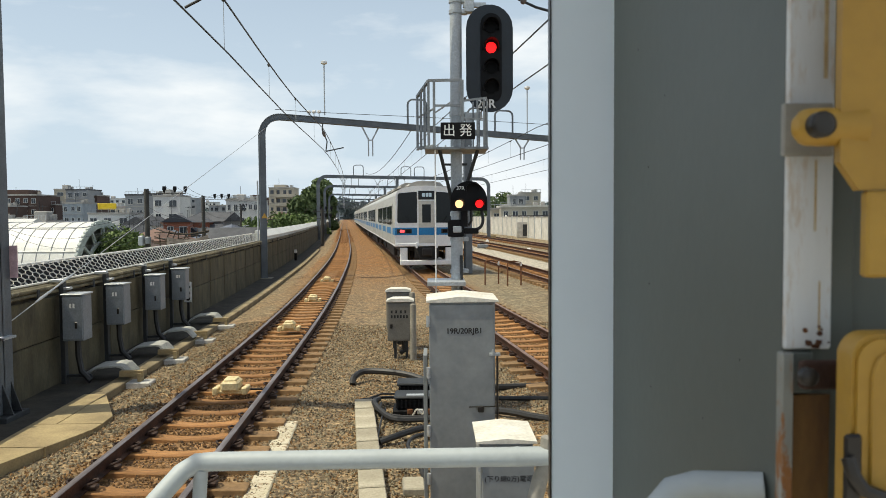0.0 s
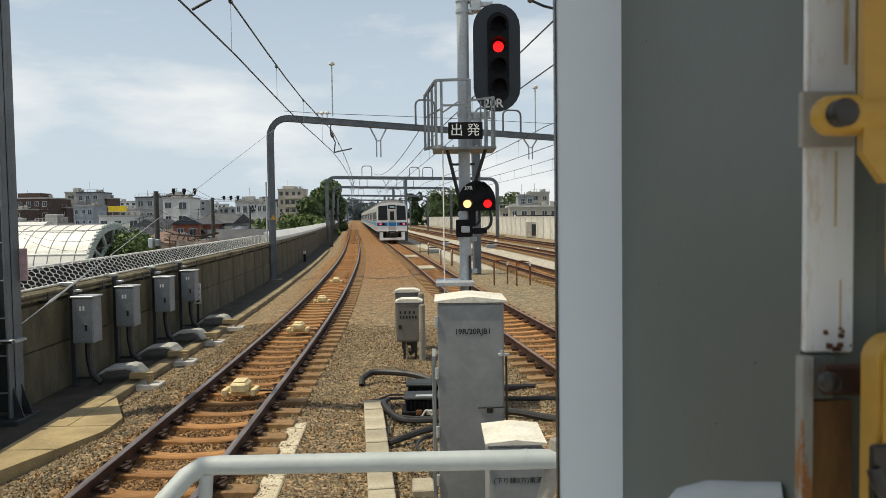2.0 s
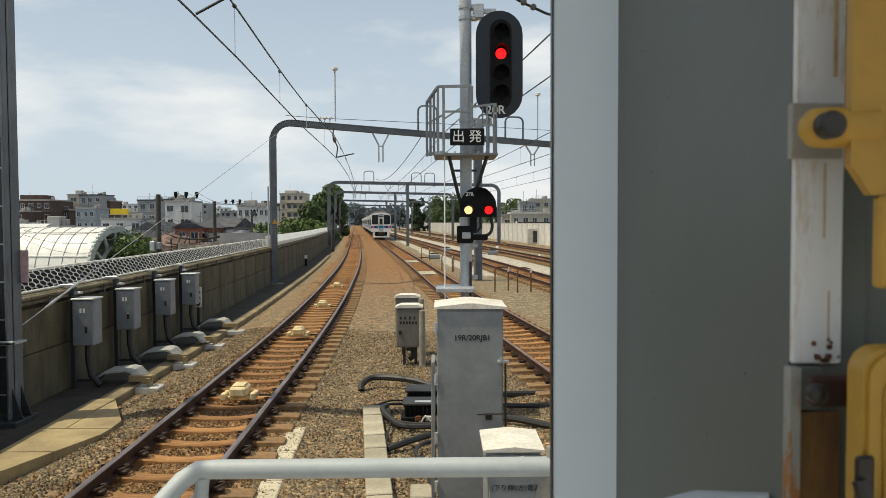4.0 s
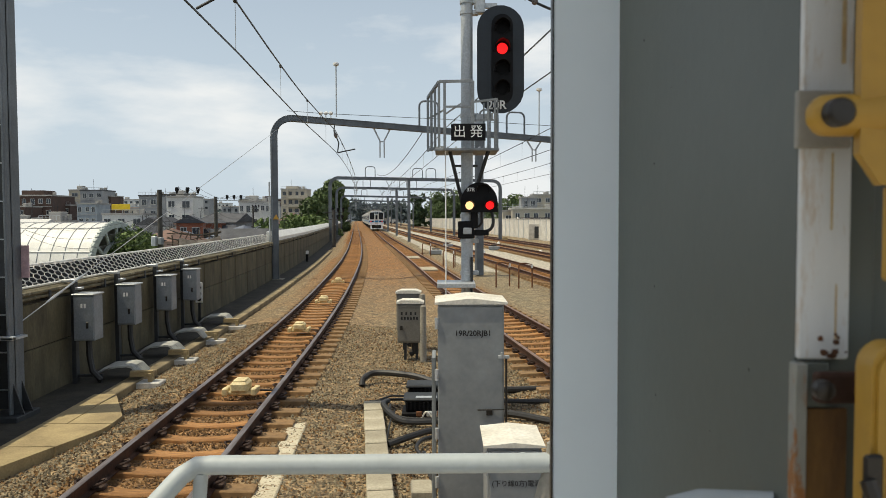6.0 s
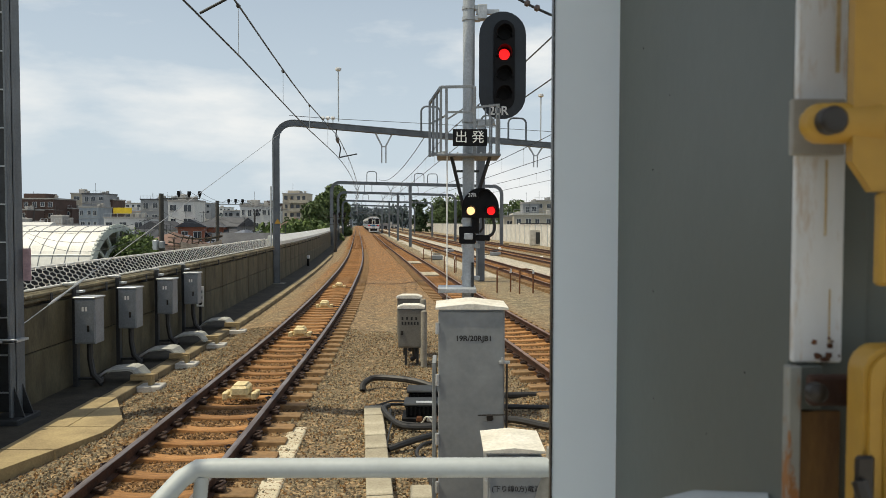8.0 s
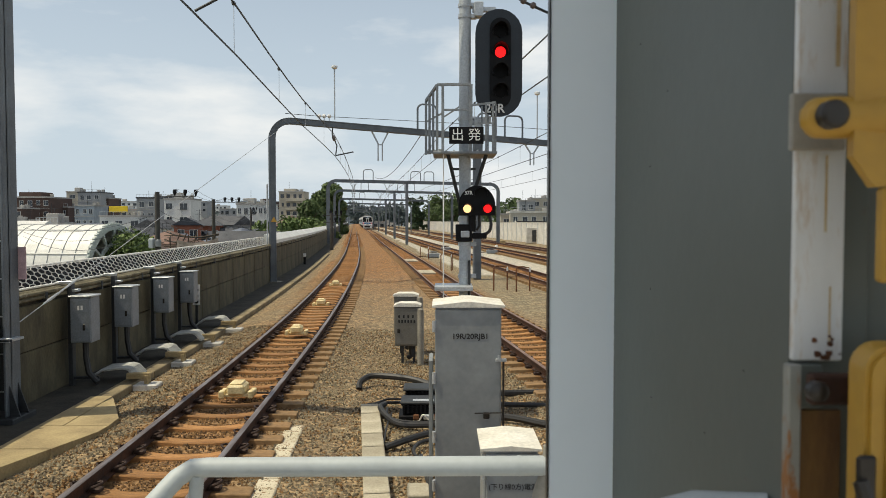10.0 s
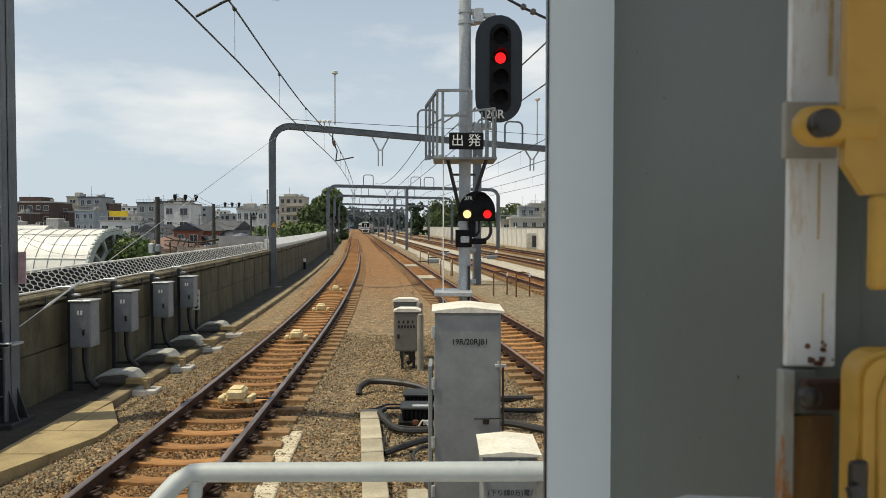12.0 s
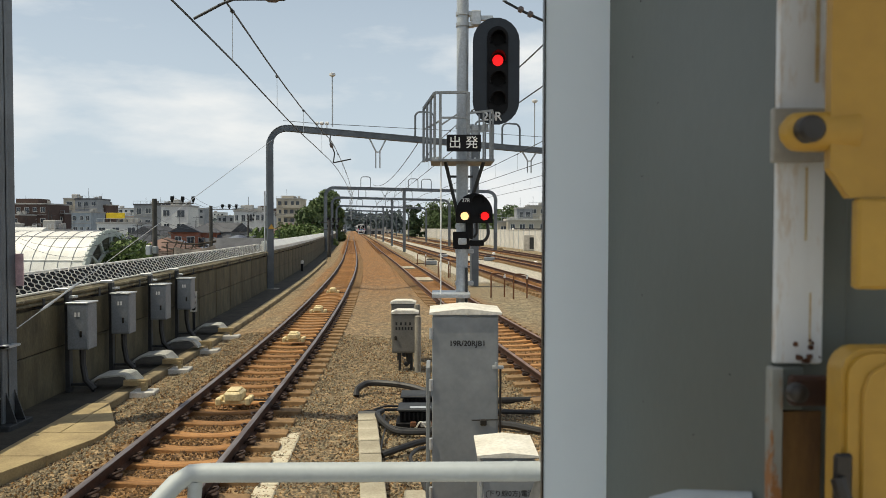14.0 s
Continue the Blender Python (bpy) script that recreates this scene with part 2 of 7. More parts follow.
STEEL_BOX = material("blue_grey_box_paint", (0.25, 0.275, 0.30), (0.19, 0.21, 0.23), 3, 0.5, 0.1, 0.1)
STEEL_GREY = material("grey_painted_steel", (0.47, 0.50, 0.52), (0.40, 0.425, 0.445), 3, 0.5, 0.2, 0.1)
STEEL_DARK = material("dark_grey_steel", (0.045, 0.049, 0.052), (0.027, 0.029, 0.031), 3, 0.6, 0.2, 0.15)
GALV = material("galvanised_steel", (0.55, 0.57, 0.58), (0.38, 0.4, 0.41), 6, 0.45, 0.5, 0.1)
GANTRY = material("blue_grey_gantry_steel", (0.15, 0.17, 0.19), (0.10, 0.115, 0.13), 2.0, 0.55, 0.2, 0.1)
# Galvanised steel in a darker colour, painting in the back light on the cage.
CAGE = material("backlit_grey_cage_steel", (0.27, 0.29, 0.30), (0.20, 0.215, 0.225), 5, 0.55, 0.3, 0.1)
CABINET = material("mottled_grey_cabinet_paint", (0.275, 0.29, 0.292), (0.19, 0.205, 0.21), 3.4, 0.45, 0.05, 0.04, 25, spread=(0.32, 0.68), amp=0.05)
CABINET_TOP = material("white_cabinet_roof", (0.80, 0.77, 0.68), (0.62, 0.58, 0.48), 3, 0.6)
CABINET_TAN = material("warm_grey_cabinet_paint", (0.185, 0.178, 0.155), (0.14, 0.132, 0.112), 4, 0.6)
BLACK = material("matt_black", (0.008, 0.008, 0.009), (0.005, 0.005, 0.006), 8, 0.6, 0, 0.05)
BLACK.node_tree.nodes["Principled BSDF"].inputs["Specular IOR Level"].default_value = 0.2
SIGNAL_PLATE = material("dark_blue_signal_plate", (0.014, 0.021, 0.03), (0.010, 0.015, 0.021), 3, 0.45)
WHITE_PAINT = material("white_sign_paint", (0.85, 0.85, 0.83), (0.75, 0.75, 0.72), 8, 0.6)
RUBBER = material("black_rubber_hose", (0.025, 0.024, 0.023), None, 12, 0.55)
WIRE = material("dark_overhead_wire", (0.06, 0.065, 0.07), None, 8, 0.5, 0.6, 0)
INSUL = material("brown_insulator", (0.16, 0.13, 0.12), None, 12, 0.3)
PORCELAIN = material("white_porcelain", (0.8, 0.8, 0.78), None, 12, 0.25)
RAILING = material("white_grey_railing_paint", (0.41, 0.445, 0.445), (0.36, 0.39, 0.39), 5, 0.58, 0.05, 0.03, 40, amp=0.03)
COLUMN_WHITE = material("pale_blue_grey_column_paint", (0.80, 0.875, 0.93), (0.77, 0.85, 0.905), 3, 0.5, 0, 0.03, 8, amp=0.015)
# Grey side paint, darkened to hold the shade on that face.
COLUMN_SHADED_GREY = material("shaded_grey_column_paint", (0.100, 0.112, 0.097), (0.093, 0.105, 0.091), 7, 0.5, 0, 0.03, 60, amp=0.02, rust=(0.1, 0.085, 0.075), rust_at=(0.675, 0.70), rust_scale=55)
COLUMN_RUSTY = material("white_paint_with_rust_runs", (0.66, 0.68, 0.68), (0.58, 0.58, 0.56), 8, 0.55, 0, 0.15, 60, rust=(0.40, 0.25, 0.10), rust_at=(0.53, 0.74), rust_scale=60, stretch=(1, 1, 0.22), amp=0.03)
YELLOW = material("worn_yellow_paint", (0.42, 0.245, 0.03), (0.35, 0.195, 0.022), 12, 0.5, 0, 0.05, 60, amp=0.05)
COLUMN_LOWER = material("rusty_grey_flange_paint", (0.30, 0.30, 0.27), (0.24, 0.24, 0.21), 20, 0.6, 0, 0.1, 60, rust=(0.26, 0.11, 0.03), rust_at=(0.52, 0.6), rust_scale=45, stretch=(1, 1, 0.4))
MOUNT = material("tan_grey_mount_paint", (0.31, 0.29, 0.245), None, 20, 0.6, amp=0.04)
POCKET = material("orange_brown_rust", (0.20, 0.105, 0.025), (0.09, 0.042, 0.012), 25, 0.85, 0, 0.3, 90, stretch=(1, 1, 0.3))
RUST_STAIN = material("orange_rust_stain", (0.52, 0.43, 0.26), (0.42, 0.29, 0.13), 60, 0.85, 0, 0.1, 200)
RUST = material("heavy_rust", (0.20, 0.08, 0.03), (0.08, 0.035, 0.018), 30, 0.9, 0.1, 0.5, 120)
BOLT = material("dark_oiled_bolt", (0.05, 0.045, 0.04), None, 30, 0.4, 0.6)
PLATFORM = material("bounce_pale_platform_concrete", (0.52, 0.5, 0.46), (0.43, 0.41, 0.38), 3, 0.9)
SHADE_CANOPY = material("white_shade_canopy", (0.78, 0.79, 0.78), None, 2, 0.6)
TRAIN_STEEL = material("brushed_stainless_train_side", (0.6, 0.585, 0.53), (0.5, 0.485, 0.44), 2, 0.4, 0.4, 0.05, 30, stretch=(1, 0.2, 3))
TRAIN_WHITE = material("white_train_front", (0.86, 0.87, 0.87), (0.78, 0.79, 0.78), 2.5, 0.35, 0, 0.03)
TRAIN_BLUE = material("train_stripe_blue", (0.006, 0.19, 0.46), (0.005, 0.16, 0.4), 2, 0.4, 0, 0.02)
TRAIN_ROOF = material("dusty_train_roof", (0.42, 0.40, 0.36), (0.28, 0.27, 0.25), 1.5, 0.8)
TRAIN_GLASS = material("dark_train_glass", (0.006, 0.008, 0.009), None, 1, 0.1, 0, 0)
TRAIN_GLASS.node_tree.nodes["Principled BSDF"].inputs["Specular IOR Level"].default_value = 0.3
TRAIN_UNDER = material("black_underframe", (0.03, 0.028, 0.026), (0.018, 0.017, 0.016), 3, 0.8)
TAIL_RED = glow("tail_lamp_red", (1.0, 0.06, 0.07), 2.2)
SIGN_LED = glow("destination_display", (0.5, 0.62, 0.7), 0.35)
LAMP_RED = glow("signal_red", (1.0, 0.008, 0.01), 1.5)
LAMP_WHITE = glow("signal_warm_white", (1.0, 0.60, 0.26), 1.6)
LENS_OFF = material("unlit_lens", (0.006, 0.006, 0.007), None, 2, 0.5, 0, 0)
LENS_OFF.node_tree.nodes["Principled BSDF"].inputs["Specular IOR Level"].default_value = 0.1
GLASS_DARK = material("far_window_glass", (0.05, 0.06, 0.07), (0.03, 0.035, 0.045), 0.5, 0.12, 0, 0)
LEAF = island_material("broad_leaf", (0.05, 0.085, 0.02), (0.15, 0.21, 0.055), 0.7)
LEAF_MID = island_material("mid_green_leaf", (0.042, 0.072, 0.022), (0.115, 0.16, 0.05), 0.7)
LEAF_DARK = island_material("dark_leaf", (0.015, 0.032, 0.012), (0.05, 0.085, 0.03), 0.7)
BARK = material("brown_bark", (0.11, 0.085, 0.06), None, 6, 0.95)
TOWN_GROUND = material("town_ground", (0.24, 0.235, 0.22), (0.13, 0.15, 0.1), 0.05, 0.95, 0, 0, 1.0)
POLE = material("old_concrete_pole", (0.075, 0.07, 0.06), (0.045, 0.042, 0.038), 1.5, 0.9)
VAULT = material("translucent_white_vault_sheet", (0.78, 0.77, 0.72), (0.66, 0.65, 0.6), 0.8, 0.5, 0, 0.05)
VAULT_RIB = material("greenish_white_frame", (0.52, 0.56, 0.53), None, 2, 0.6)
B_BRICK = material("brown_brick_facade", (0.10, 0.062, 0.05), (0.07, 0.045, 0.037), 0.4, 0.9, 0, 0, 6)
B_BEIGE = material("beige_facade", (0.5, 0.45, 0.36), (0.4, 0.36, 0.29), 0.2, 0.9, 0, 0, 6)
B_WHITE = material("white_facade", (0.68, 0.68, 0.66), (0.55, 0.55, 0.53), 0.2, 0.9, 0, 0, 6)
B_GREY = material("grey_facade", (0.33, 0.34, 0.35), (0.25, 0.26, 0.27), 0.2, 0.9, 0, 0, 6)
B_RED = material("red_brick_facade", (0.36, 0.13, 0.075), (0.27, 0.1, 0.06), 0.5, 0.9, 0, 0, 6)
B_PINK = material("pinkish_plaster", (0.5, 0.38, 0.32), (0.4, 0.31, 0.26), 0.3, 0.9, 0, 0, 6)
R_DARK = material("dark_roof_tiles", (0.075, 0.078, 0.088), (0.045, 0.047, 0.053), 0.7, 0.7, 0, 0.2, 5)
R_BLUE = material("slate_blue_roof", (0.13, 0.15, 0.19), (0.09, 0.1, 0.13), 0.7, 0.6, 0, 0.2, 5)
R_BROWN = material("brown_roof_tiles", (0.2, 0.12, 0.09), (0.12, 0.075, 0.06), 0.7, 0.8, 0, 0.2, 5)
R_FLAT = material("flat_concrete_roof", (0.4, 0.39, 0.37), (0.3, 0.29, 0.27), 0.3, 0.9, 0, 0, 4)
SIGN_YELLOW = material("yellow_billboard", (0.85, 0.6, 0.02), None, 0.5, 0.6)
PLATE_CREAM = material("cream_number_plate", (0.62, 0.55, 0.3), None, 5, 0.6)
PINK_PLATE = material("faded_pink_notice", (0.6, 0.42, 0.45), None, 8, 0.6)
INK = material("black_lettering", (0.02, 0.02, 0.02), None, 8, 0.7, 0, 0)


# ---- mesh helpers ----
class Mesh:
    def __init__(self):
        self.v, self.f, self.m = [], [], None

    def add(self, verts, faces):
        k = len(self.v)
        self.v.extend(tuple(p) for p in verts)
        self.f.extend(tuple(i + k for i in q) for q in faces)
        return self

    def box(self, x0, x1, y0, y1, z0, z1, b=0.0, m=None):
        """A block, its edges cut back by b."""
        if b <= 0:
            vs = [(x, y, z) for x in (x0, x1) for y in (y0, y1) for z in (z0, z1)]
            fs = [(0, 1, 3, 2), (4, 6, 7, 5), (0, 4, 5, 1), (2, 3, 7, 6), (0, 2, 6, 4), (1, 5, 7, 3)]
        else:
            vs, idx = [], {}
            for i, (x, sx) in enumerate(((x0, 1), (x1, -1))):
                for j, (y, sy) in enumerate(((y0, 1), (y1, -1))):
                    for k, (z, sz) in enumerate(((z0, 1), (z1, -1))):
                        for a, p in enumerate(((x, y + sy * b, z + sz * b), (x + sx * b, y, z + sz * b), (x + sx * b, y + sy * b, z))):
                            idx[i, j, k, a] = len(vs)
                            vs.append(p)
            g = lambda i, j, k, a: idx[i, j, k, a]
            fs = [(g(0, 0, 0, 0), g(0, 0, 1, 0), g(0, 1, 1, 0), g(0, 1, 0, 0)), (g(1, 0, 0, 0), g(1, 1, 0, 0), g(1, 1, 1, 0), g(1, 0, 1, 0)),
                  (g(0, 0, 0, 1), g(1, 0, 0, 1), g(1, 0, 1, 1), g(0, 0, 1, 1)), (g(0, 1, 0, 1), g(0, 1, 1, 1), g(1, 1, 1, 1), g(1, 1, 0, 1)),
                  (g(0, 0, 0, 2), g(0, 1, 0, 2), g(1, 1, 0, 2), g(1, 0, 0, 2)), (g(0, 0, 1, 2), g(1, 0, 1, 2), g(1, 1, 1, 2), g(0, 1, 1, 2))]
            for i in (0, 1):
                for j in (0, 1):
                    fs.append((g(i, j, 0, 0), g(i, j, 1, 0), g(i, j, 1, 1), g(i, j, 0, 1)))
                    fs.append((g(i, 0, j, 0), g(i, 1, j, 0), g(i, 1, j, 2), g(i, 0, j, 2)))
                    fs.append((g(0, i, j, 1), g(1, i, j, 1), g(1, i, j, 2), g(0, i, j, 2)))
                    for k in (0, 1):
                        fs.append((g(i, j, k, 0), g(i, j, k, 1), g(i, j, k, 2)))
        if m is not None:
            vs = [m @ Vector(p) for p in vs]
        return self.add(vs, fs)

    def tube(self, pts, r, n=8, caps=True):
        """A round bar through the points; r may be a list."""
        pts = [Vector(p) for p in pts]
        rs = r if isinstance(r, (list, tuple)) else [r] * len(pts)
        up = None
        rings = []
        for i, p in enumerate(pts):
            d = (pts[min(i + 1, len(pts) - 1)] - pts[max(i - 1, 0)]).normalized()
            if up is None:
                up = Vector((0, 0, 1)) if abs(d.z) < 0.9 else Vector((1, 0, 0))
            a = (up - d * up.dot(d)).normalized()
            up = a
            c = d.cross(a)
            rings.append([p + (a * math.cos(2 * math.pi * k / n) + c * math.sin(2 * math.pi * k / n)) * rs[i] for k in range(n)])
        vs = [q for ring in rings for q in ring]
        fs = [(i * n + k, i * n + (k + 1) % n, (i + 1) * n + (k + 1) % n, (i + 1) * n + k) for i in range(len(pts) - 1) for k in range(n)]
        if caps:
            fs += [tuple(range(n))[::-1], tuple(range((len(pts) - 1) * n, len(pts) * n))]
        return self.add(vs, fs)

    def bar(self, a, b, w, h=None):
        """A rectangular bar from a to b."""
        a, b = Vector(a), Vector(b)
        d = (b - a).normalized()
        u = Vector((0, 0, 1)) if abs(d.z) < 0.95 else Vector((0, 1, 0))
        s = d.cross(u).normalized() * w / 2
        t = s.cross(d).normalized() * (h or w) / 2
        vs = [p + i * s + j * t for p in (a, b) for i, j in ((-1, -1), (1, -1), (1, 1), (-1, 1))]
        return self.add(vs, [(0, 1, 2, 3)[::-1], (4, 5, 6, 7), (0, 1, 5, 4), (1, 2, 6, 5), (2, 3, 7, 6), (3, 0, 4, 7)])

    def sweep(self, path, prof, closed=True, caps=True):
        """The profile (sideways, up) carried along a path on plan."""
        n, vs, fs = len(prof), [], []
        for i, p in enumerate(path):
            a, b = path[max(i - 1, 0)], path[min(i + 1, len(path) - 1)]
            d = Vector((b[0] - a[0], b[1] - a[1], 0)).normalized()
            s = Vector((d.y, -d.x, 0))
            z = p[2] if len(p) > 2 else 0
            vs += [(p[0] + s.x * u, p[1] + s.y * u, z + w) for u, w in prof]
        for i in range(len(path) - 1):
            for k in range(n if closed else n - 1):
                j = (k + 1) % n
                fs.append((i * n + k, (i + 1) * n + k, (i + 1) * n + j, i * n + j))
        if caps and closed:
            fs += [tuple(range(n)), tuple(range((len(path) - 1) * n, len(path) * n))[::-1]]
        return self.add(vs, fs)

    def extrude(self, outline, y0, y1, m=None):
        """An outline in x, z drawn out from y0 to y1."""
        n = len(outline)
        vs = [(x, y0, z) for x, z in outline] + [(x, y1, z) for x, z in outline]
        if m is not None:
            vs = [m @ Vector(p) for p in vs]
        fs = [tuple(range(n)), tuple(range(n, 2 * n))[::-1]] + [(k, k + n, (k + 1) % n + n, (k + 1) % n) for k in range(n)]
        return self.add(vs, fs)

    def data(self, name, mat, smooth=False):
        me = bpy.data.meshes.new(name)
        me.from_pydata(self.v, [], self.f)
        bm = bmesh.new()
        bm.from_mesh(me)
        bmesh.ops.recalc_face_normals(bm, faces=bm.faces)
        bm.to_mesh(me)
        bm.free()
        me.materials.append(mat)
        if smooth:
            me.polygons.foreach_set("use_smooth", [True] * len(me.polygons))
            me.set_sharp_from_angle(angle=radians(40))
        return me


def part(name, mesh, mat, parent=None, label="", smooth=False):
    ob = new(name, mesh.data(name, mat, smooth) if isinstance(mesh, Mesh) else mesh)
    if parent is not None:
        ob.parent = parent
    if label:
        ob["label"] = label
    return ob


def thing(name, m, label, category, group="", kind=""):
    ob = new(name)
    ob.empty_display_size = 0.1
    ob.matrix_world = m
    return tagged(ob, label, category, group, kind)


def solid(name, mesh, mat, label, category, group="", kind="", smooth=False, m=None):
    ob = new(name, mesh.data(name, mat, smooth))
    if m is not None:
        ob.matrix_world = m
    return tagged(ob, label, category, group, kind)


def letters(name, text, size, mat, parent, m, extrude=0.001, label="", bold=0.022):
    """Flat letters of the built-in font, as a mesh, centred on m and facing its +z."""
    cu = bpy.data.curves.new(name, "FONT")
    cu.body, cu.size, cu.extrude = text, size, extrude
    cu.offset = size * bold
    cu.align_x, cu.align_y = "CENTER", "CENTER"
    tmp = bpy.data.objects.new(name, cu)
    scene.collection.objects.link(tmp)
    bpy.context.view_layer.update()
    me = bpy.data.meshes.new_from_object(tmp)
    bpy.data.objects.remove(tmp)
    bpy.data.curves.remove(cu)
    me.materials.clear()
    me.materials.append(mat)
    ob = new(name, me)
    ob.parent = parent
    ob.matrix_basis = m
    if label:
        ob["label"] = label
    return ob


FACING = pose(0, 0, 0, 90, 0, 0)
GZ = -0.215  # ballast level under the rail heads


def lerp(rows, y):
    ys = [r[0] for r in rows]
    if y <= ys[0]:
        a, b = rows[0], rows[1]
    elif y >= ys[-1]:
        a, b = rows[-2], rows[-1]
    else:
        k = next(i for i in range(1, len(ys)) if y <= ys[i])
        a, b = rows[k - 1], rows[k]
    return a[1] + (b[1] - a[1]) * (y - a[0]) / (b[0] - a[0])


def smooth_line(rows, y, w=5.0):
    return sum(lerp(rows, y + w * k / 3.0) for k in range(-3, 4)) / 7.0


LINE_1 = [(-40, -2.0), (0, -2.52), (6.6, -2.83), (10.7, -2.96), (16.3, -3.24), (21.7, -3.57), (28.4, -4.09), (41.5, -5.22), (57.8, -6.9), (90, -10.6), (170, -20.0), (300, -35.2), (700, -82)]
LINE_2 = [(-40, 9.5), (10, 2.62), (15.5, 1.86), (24, 0.72), (34, -0.34), (49, -2.0), (61, -3.4), (83, -6.0), (154, -14.0), (300, -31.2), (700, -78)]


def line_1(y):
    return smooth_line(LINE_1, y)


def line_2(y):
    return smooth_line(LINE_2, y, 7)


def line_3(y):
    return 4.25 - 0.12 * (y - 34.8)


def line_4(y):
    return 7.1 - 0.122 * (y - 48)


def line_5(y):
    return 7.6 - 0.118 * (y - 78)


def wall_x(y):
    return line_1(y) - 2.95


def right_wall_x(y):
    return 12.0 - 0.112 * (y - 85)


def heading(f, y):
    return math.degrees(math.atan2(-(f(y + 1) - f(y - 1)), 2.0))


def ground_z(x, y):
    """Ballast level: a shoulder heaped on the outer side of the first line, lower away from the rails."""
    d1, d2 = x - line_1(y), x - line_2(y)
    z = -0.06 * min(1, max(0, (min(abs(d1), abs(d2)) - 1.1) / 0.5))
    if d1 < -0.62:
        z += 0.055 * min(1, (-0.62 - d1) / 0.15) * (1 - min(1, max(0, (-1.25 - d1) / 0.5)))
    return GZ + z


def curve_through(pts, n=6):
    """Catmull-Rom points through pts."""
    p = [Vector(q) for q in pts]
    p = [p[0] * 2 - p[1]] + p + [p[-1] * 2 - p[-2]]
    out = []
    for i in range(1, len(p) - 2):
        for k in range(n):
            t = k / n
            a, b, c, d = p[i - 1], p[i], p[i + 1], p[i + 2]
            out.append(0.5 * (2 * b + (c - a) * t + (2 * a - 5 * b + 4 * c - d) * t * t + (3 * b - a - 3 * c + d) * t ** 3))
    return out + [p[-2]]


# ---- ground and structure ----


def deck():
    ys = list(np.arange(-14, 30, 0.5)) + list(np.arange(30, 120, 2.0)) + list(np.arange(120, 641, 10.0))
    n = 96
    vs, fs, st = [], [], []
    for y in ys:
        a, b = wall_x(y) - 0.1, right_wall_x(y) + 0.3
        for k in range(n + 1):
            x = a + (b - a) * k / n
            d1, d2 = abs(x - line_1(y)), abs(x - line_2(y))
            near = min(d1, d2)
            s = 0.25 if x < line_2(y) + 1.5 else 0.12
            if line_1(y) - 1.2 < x < line_2(y) + 1.2:
                s = 0.30 + 0.55 * min(1, max(0, (y - 22) / 18))
            if near < 0.75:
                s = max(s, 0.72)
            if min(abs(x - line_3(y)), abs(x - line_4(y)), abs(x - line_5(y))) < 0.85:
                s = 0.7
            if y > 36 and (line_2(y) + 2.2 + 0.5 * noise.noise((0, y * 0.2, 3)) < x < line_3(y) - 1.1 or line_3(y) + 1.1 < x < line_4(y) - 1.1):
                s = -0.9
            vs.append((x, y, ground_z(x, y) + 0.012 * noise.noise((x * 1.7, y * 1.7, 0))))
            st.append(s)
    for i in range(len(ys) - 1):
        for k in range(n):
            fs.append((i * (n + 1) + k, i * (n + 1) + k + 1, (i + 1) * (n + 1) + k + 1, (i + 1) * (n + 1) + k))
    me = bpy.data.meshes.new("ground")
    me.from_pydata(vs, [], fs)
    at = me.attributes.new("stain", "FLOAT", "POINT")
    at.data.foreach_set("value", st)
    me.materials.append(BALLAST)
    tagged(new("ground", me), "grey ballast stained rusty brown along the running lines", "ballast", kind="structure")
    m = Mesh()
    vs, fs = [], []
    for i, y in enumerate(range(-14, 640, 8)):
        a, b = wall_x(y) - 0.25, right_wall_x(y) + 0.3
        vs += [(a, y, -1.6), (b, y, -1.6), (b, y, -0.42), (a, y, -0.42)]
        if i:
            fs += [(4 * i - 4 + k, 4 * i + k, 4 * i + (k + 1) % 4, 4 * i - 4 + (k + 1) % 4) for k in range(4)]
    m.add(vs, fs)
    solid("viaduct_deck", m, CONCRETE, "grey concrete viaduct deck under the ballast", "viaduct", kind="structure")


deck()
town = Mesh().add([(-2500, -600, -6), (2500, -600, -6), (2500, 4000, -6), (-2500, 4000, -6)], [(0, 1, 2, 3)])
solid("town_ground", town, TOWN_GROUND, "grey and green town ground below the viaduct", "ground", kind="structure")


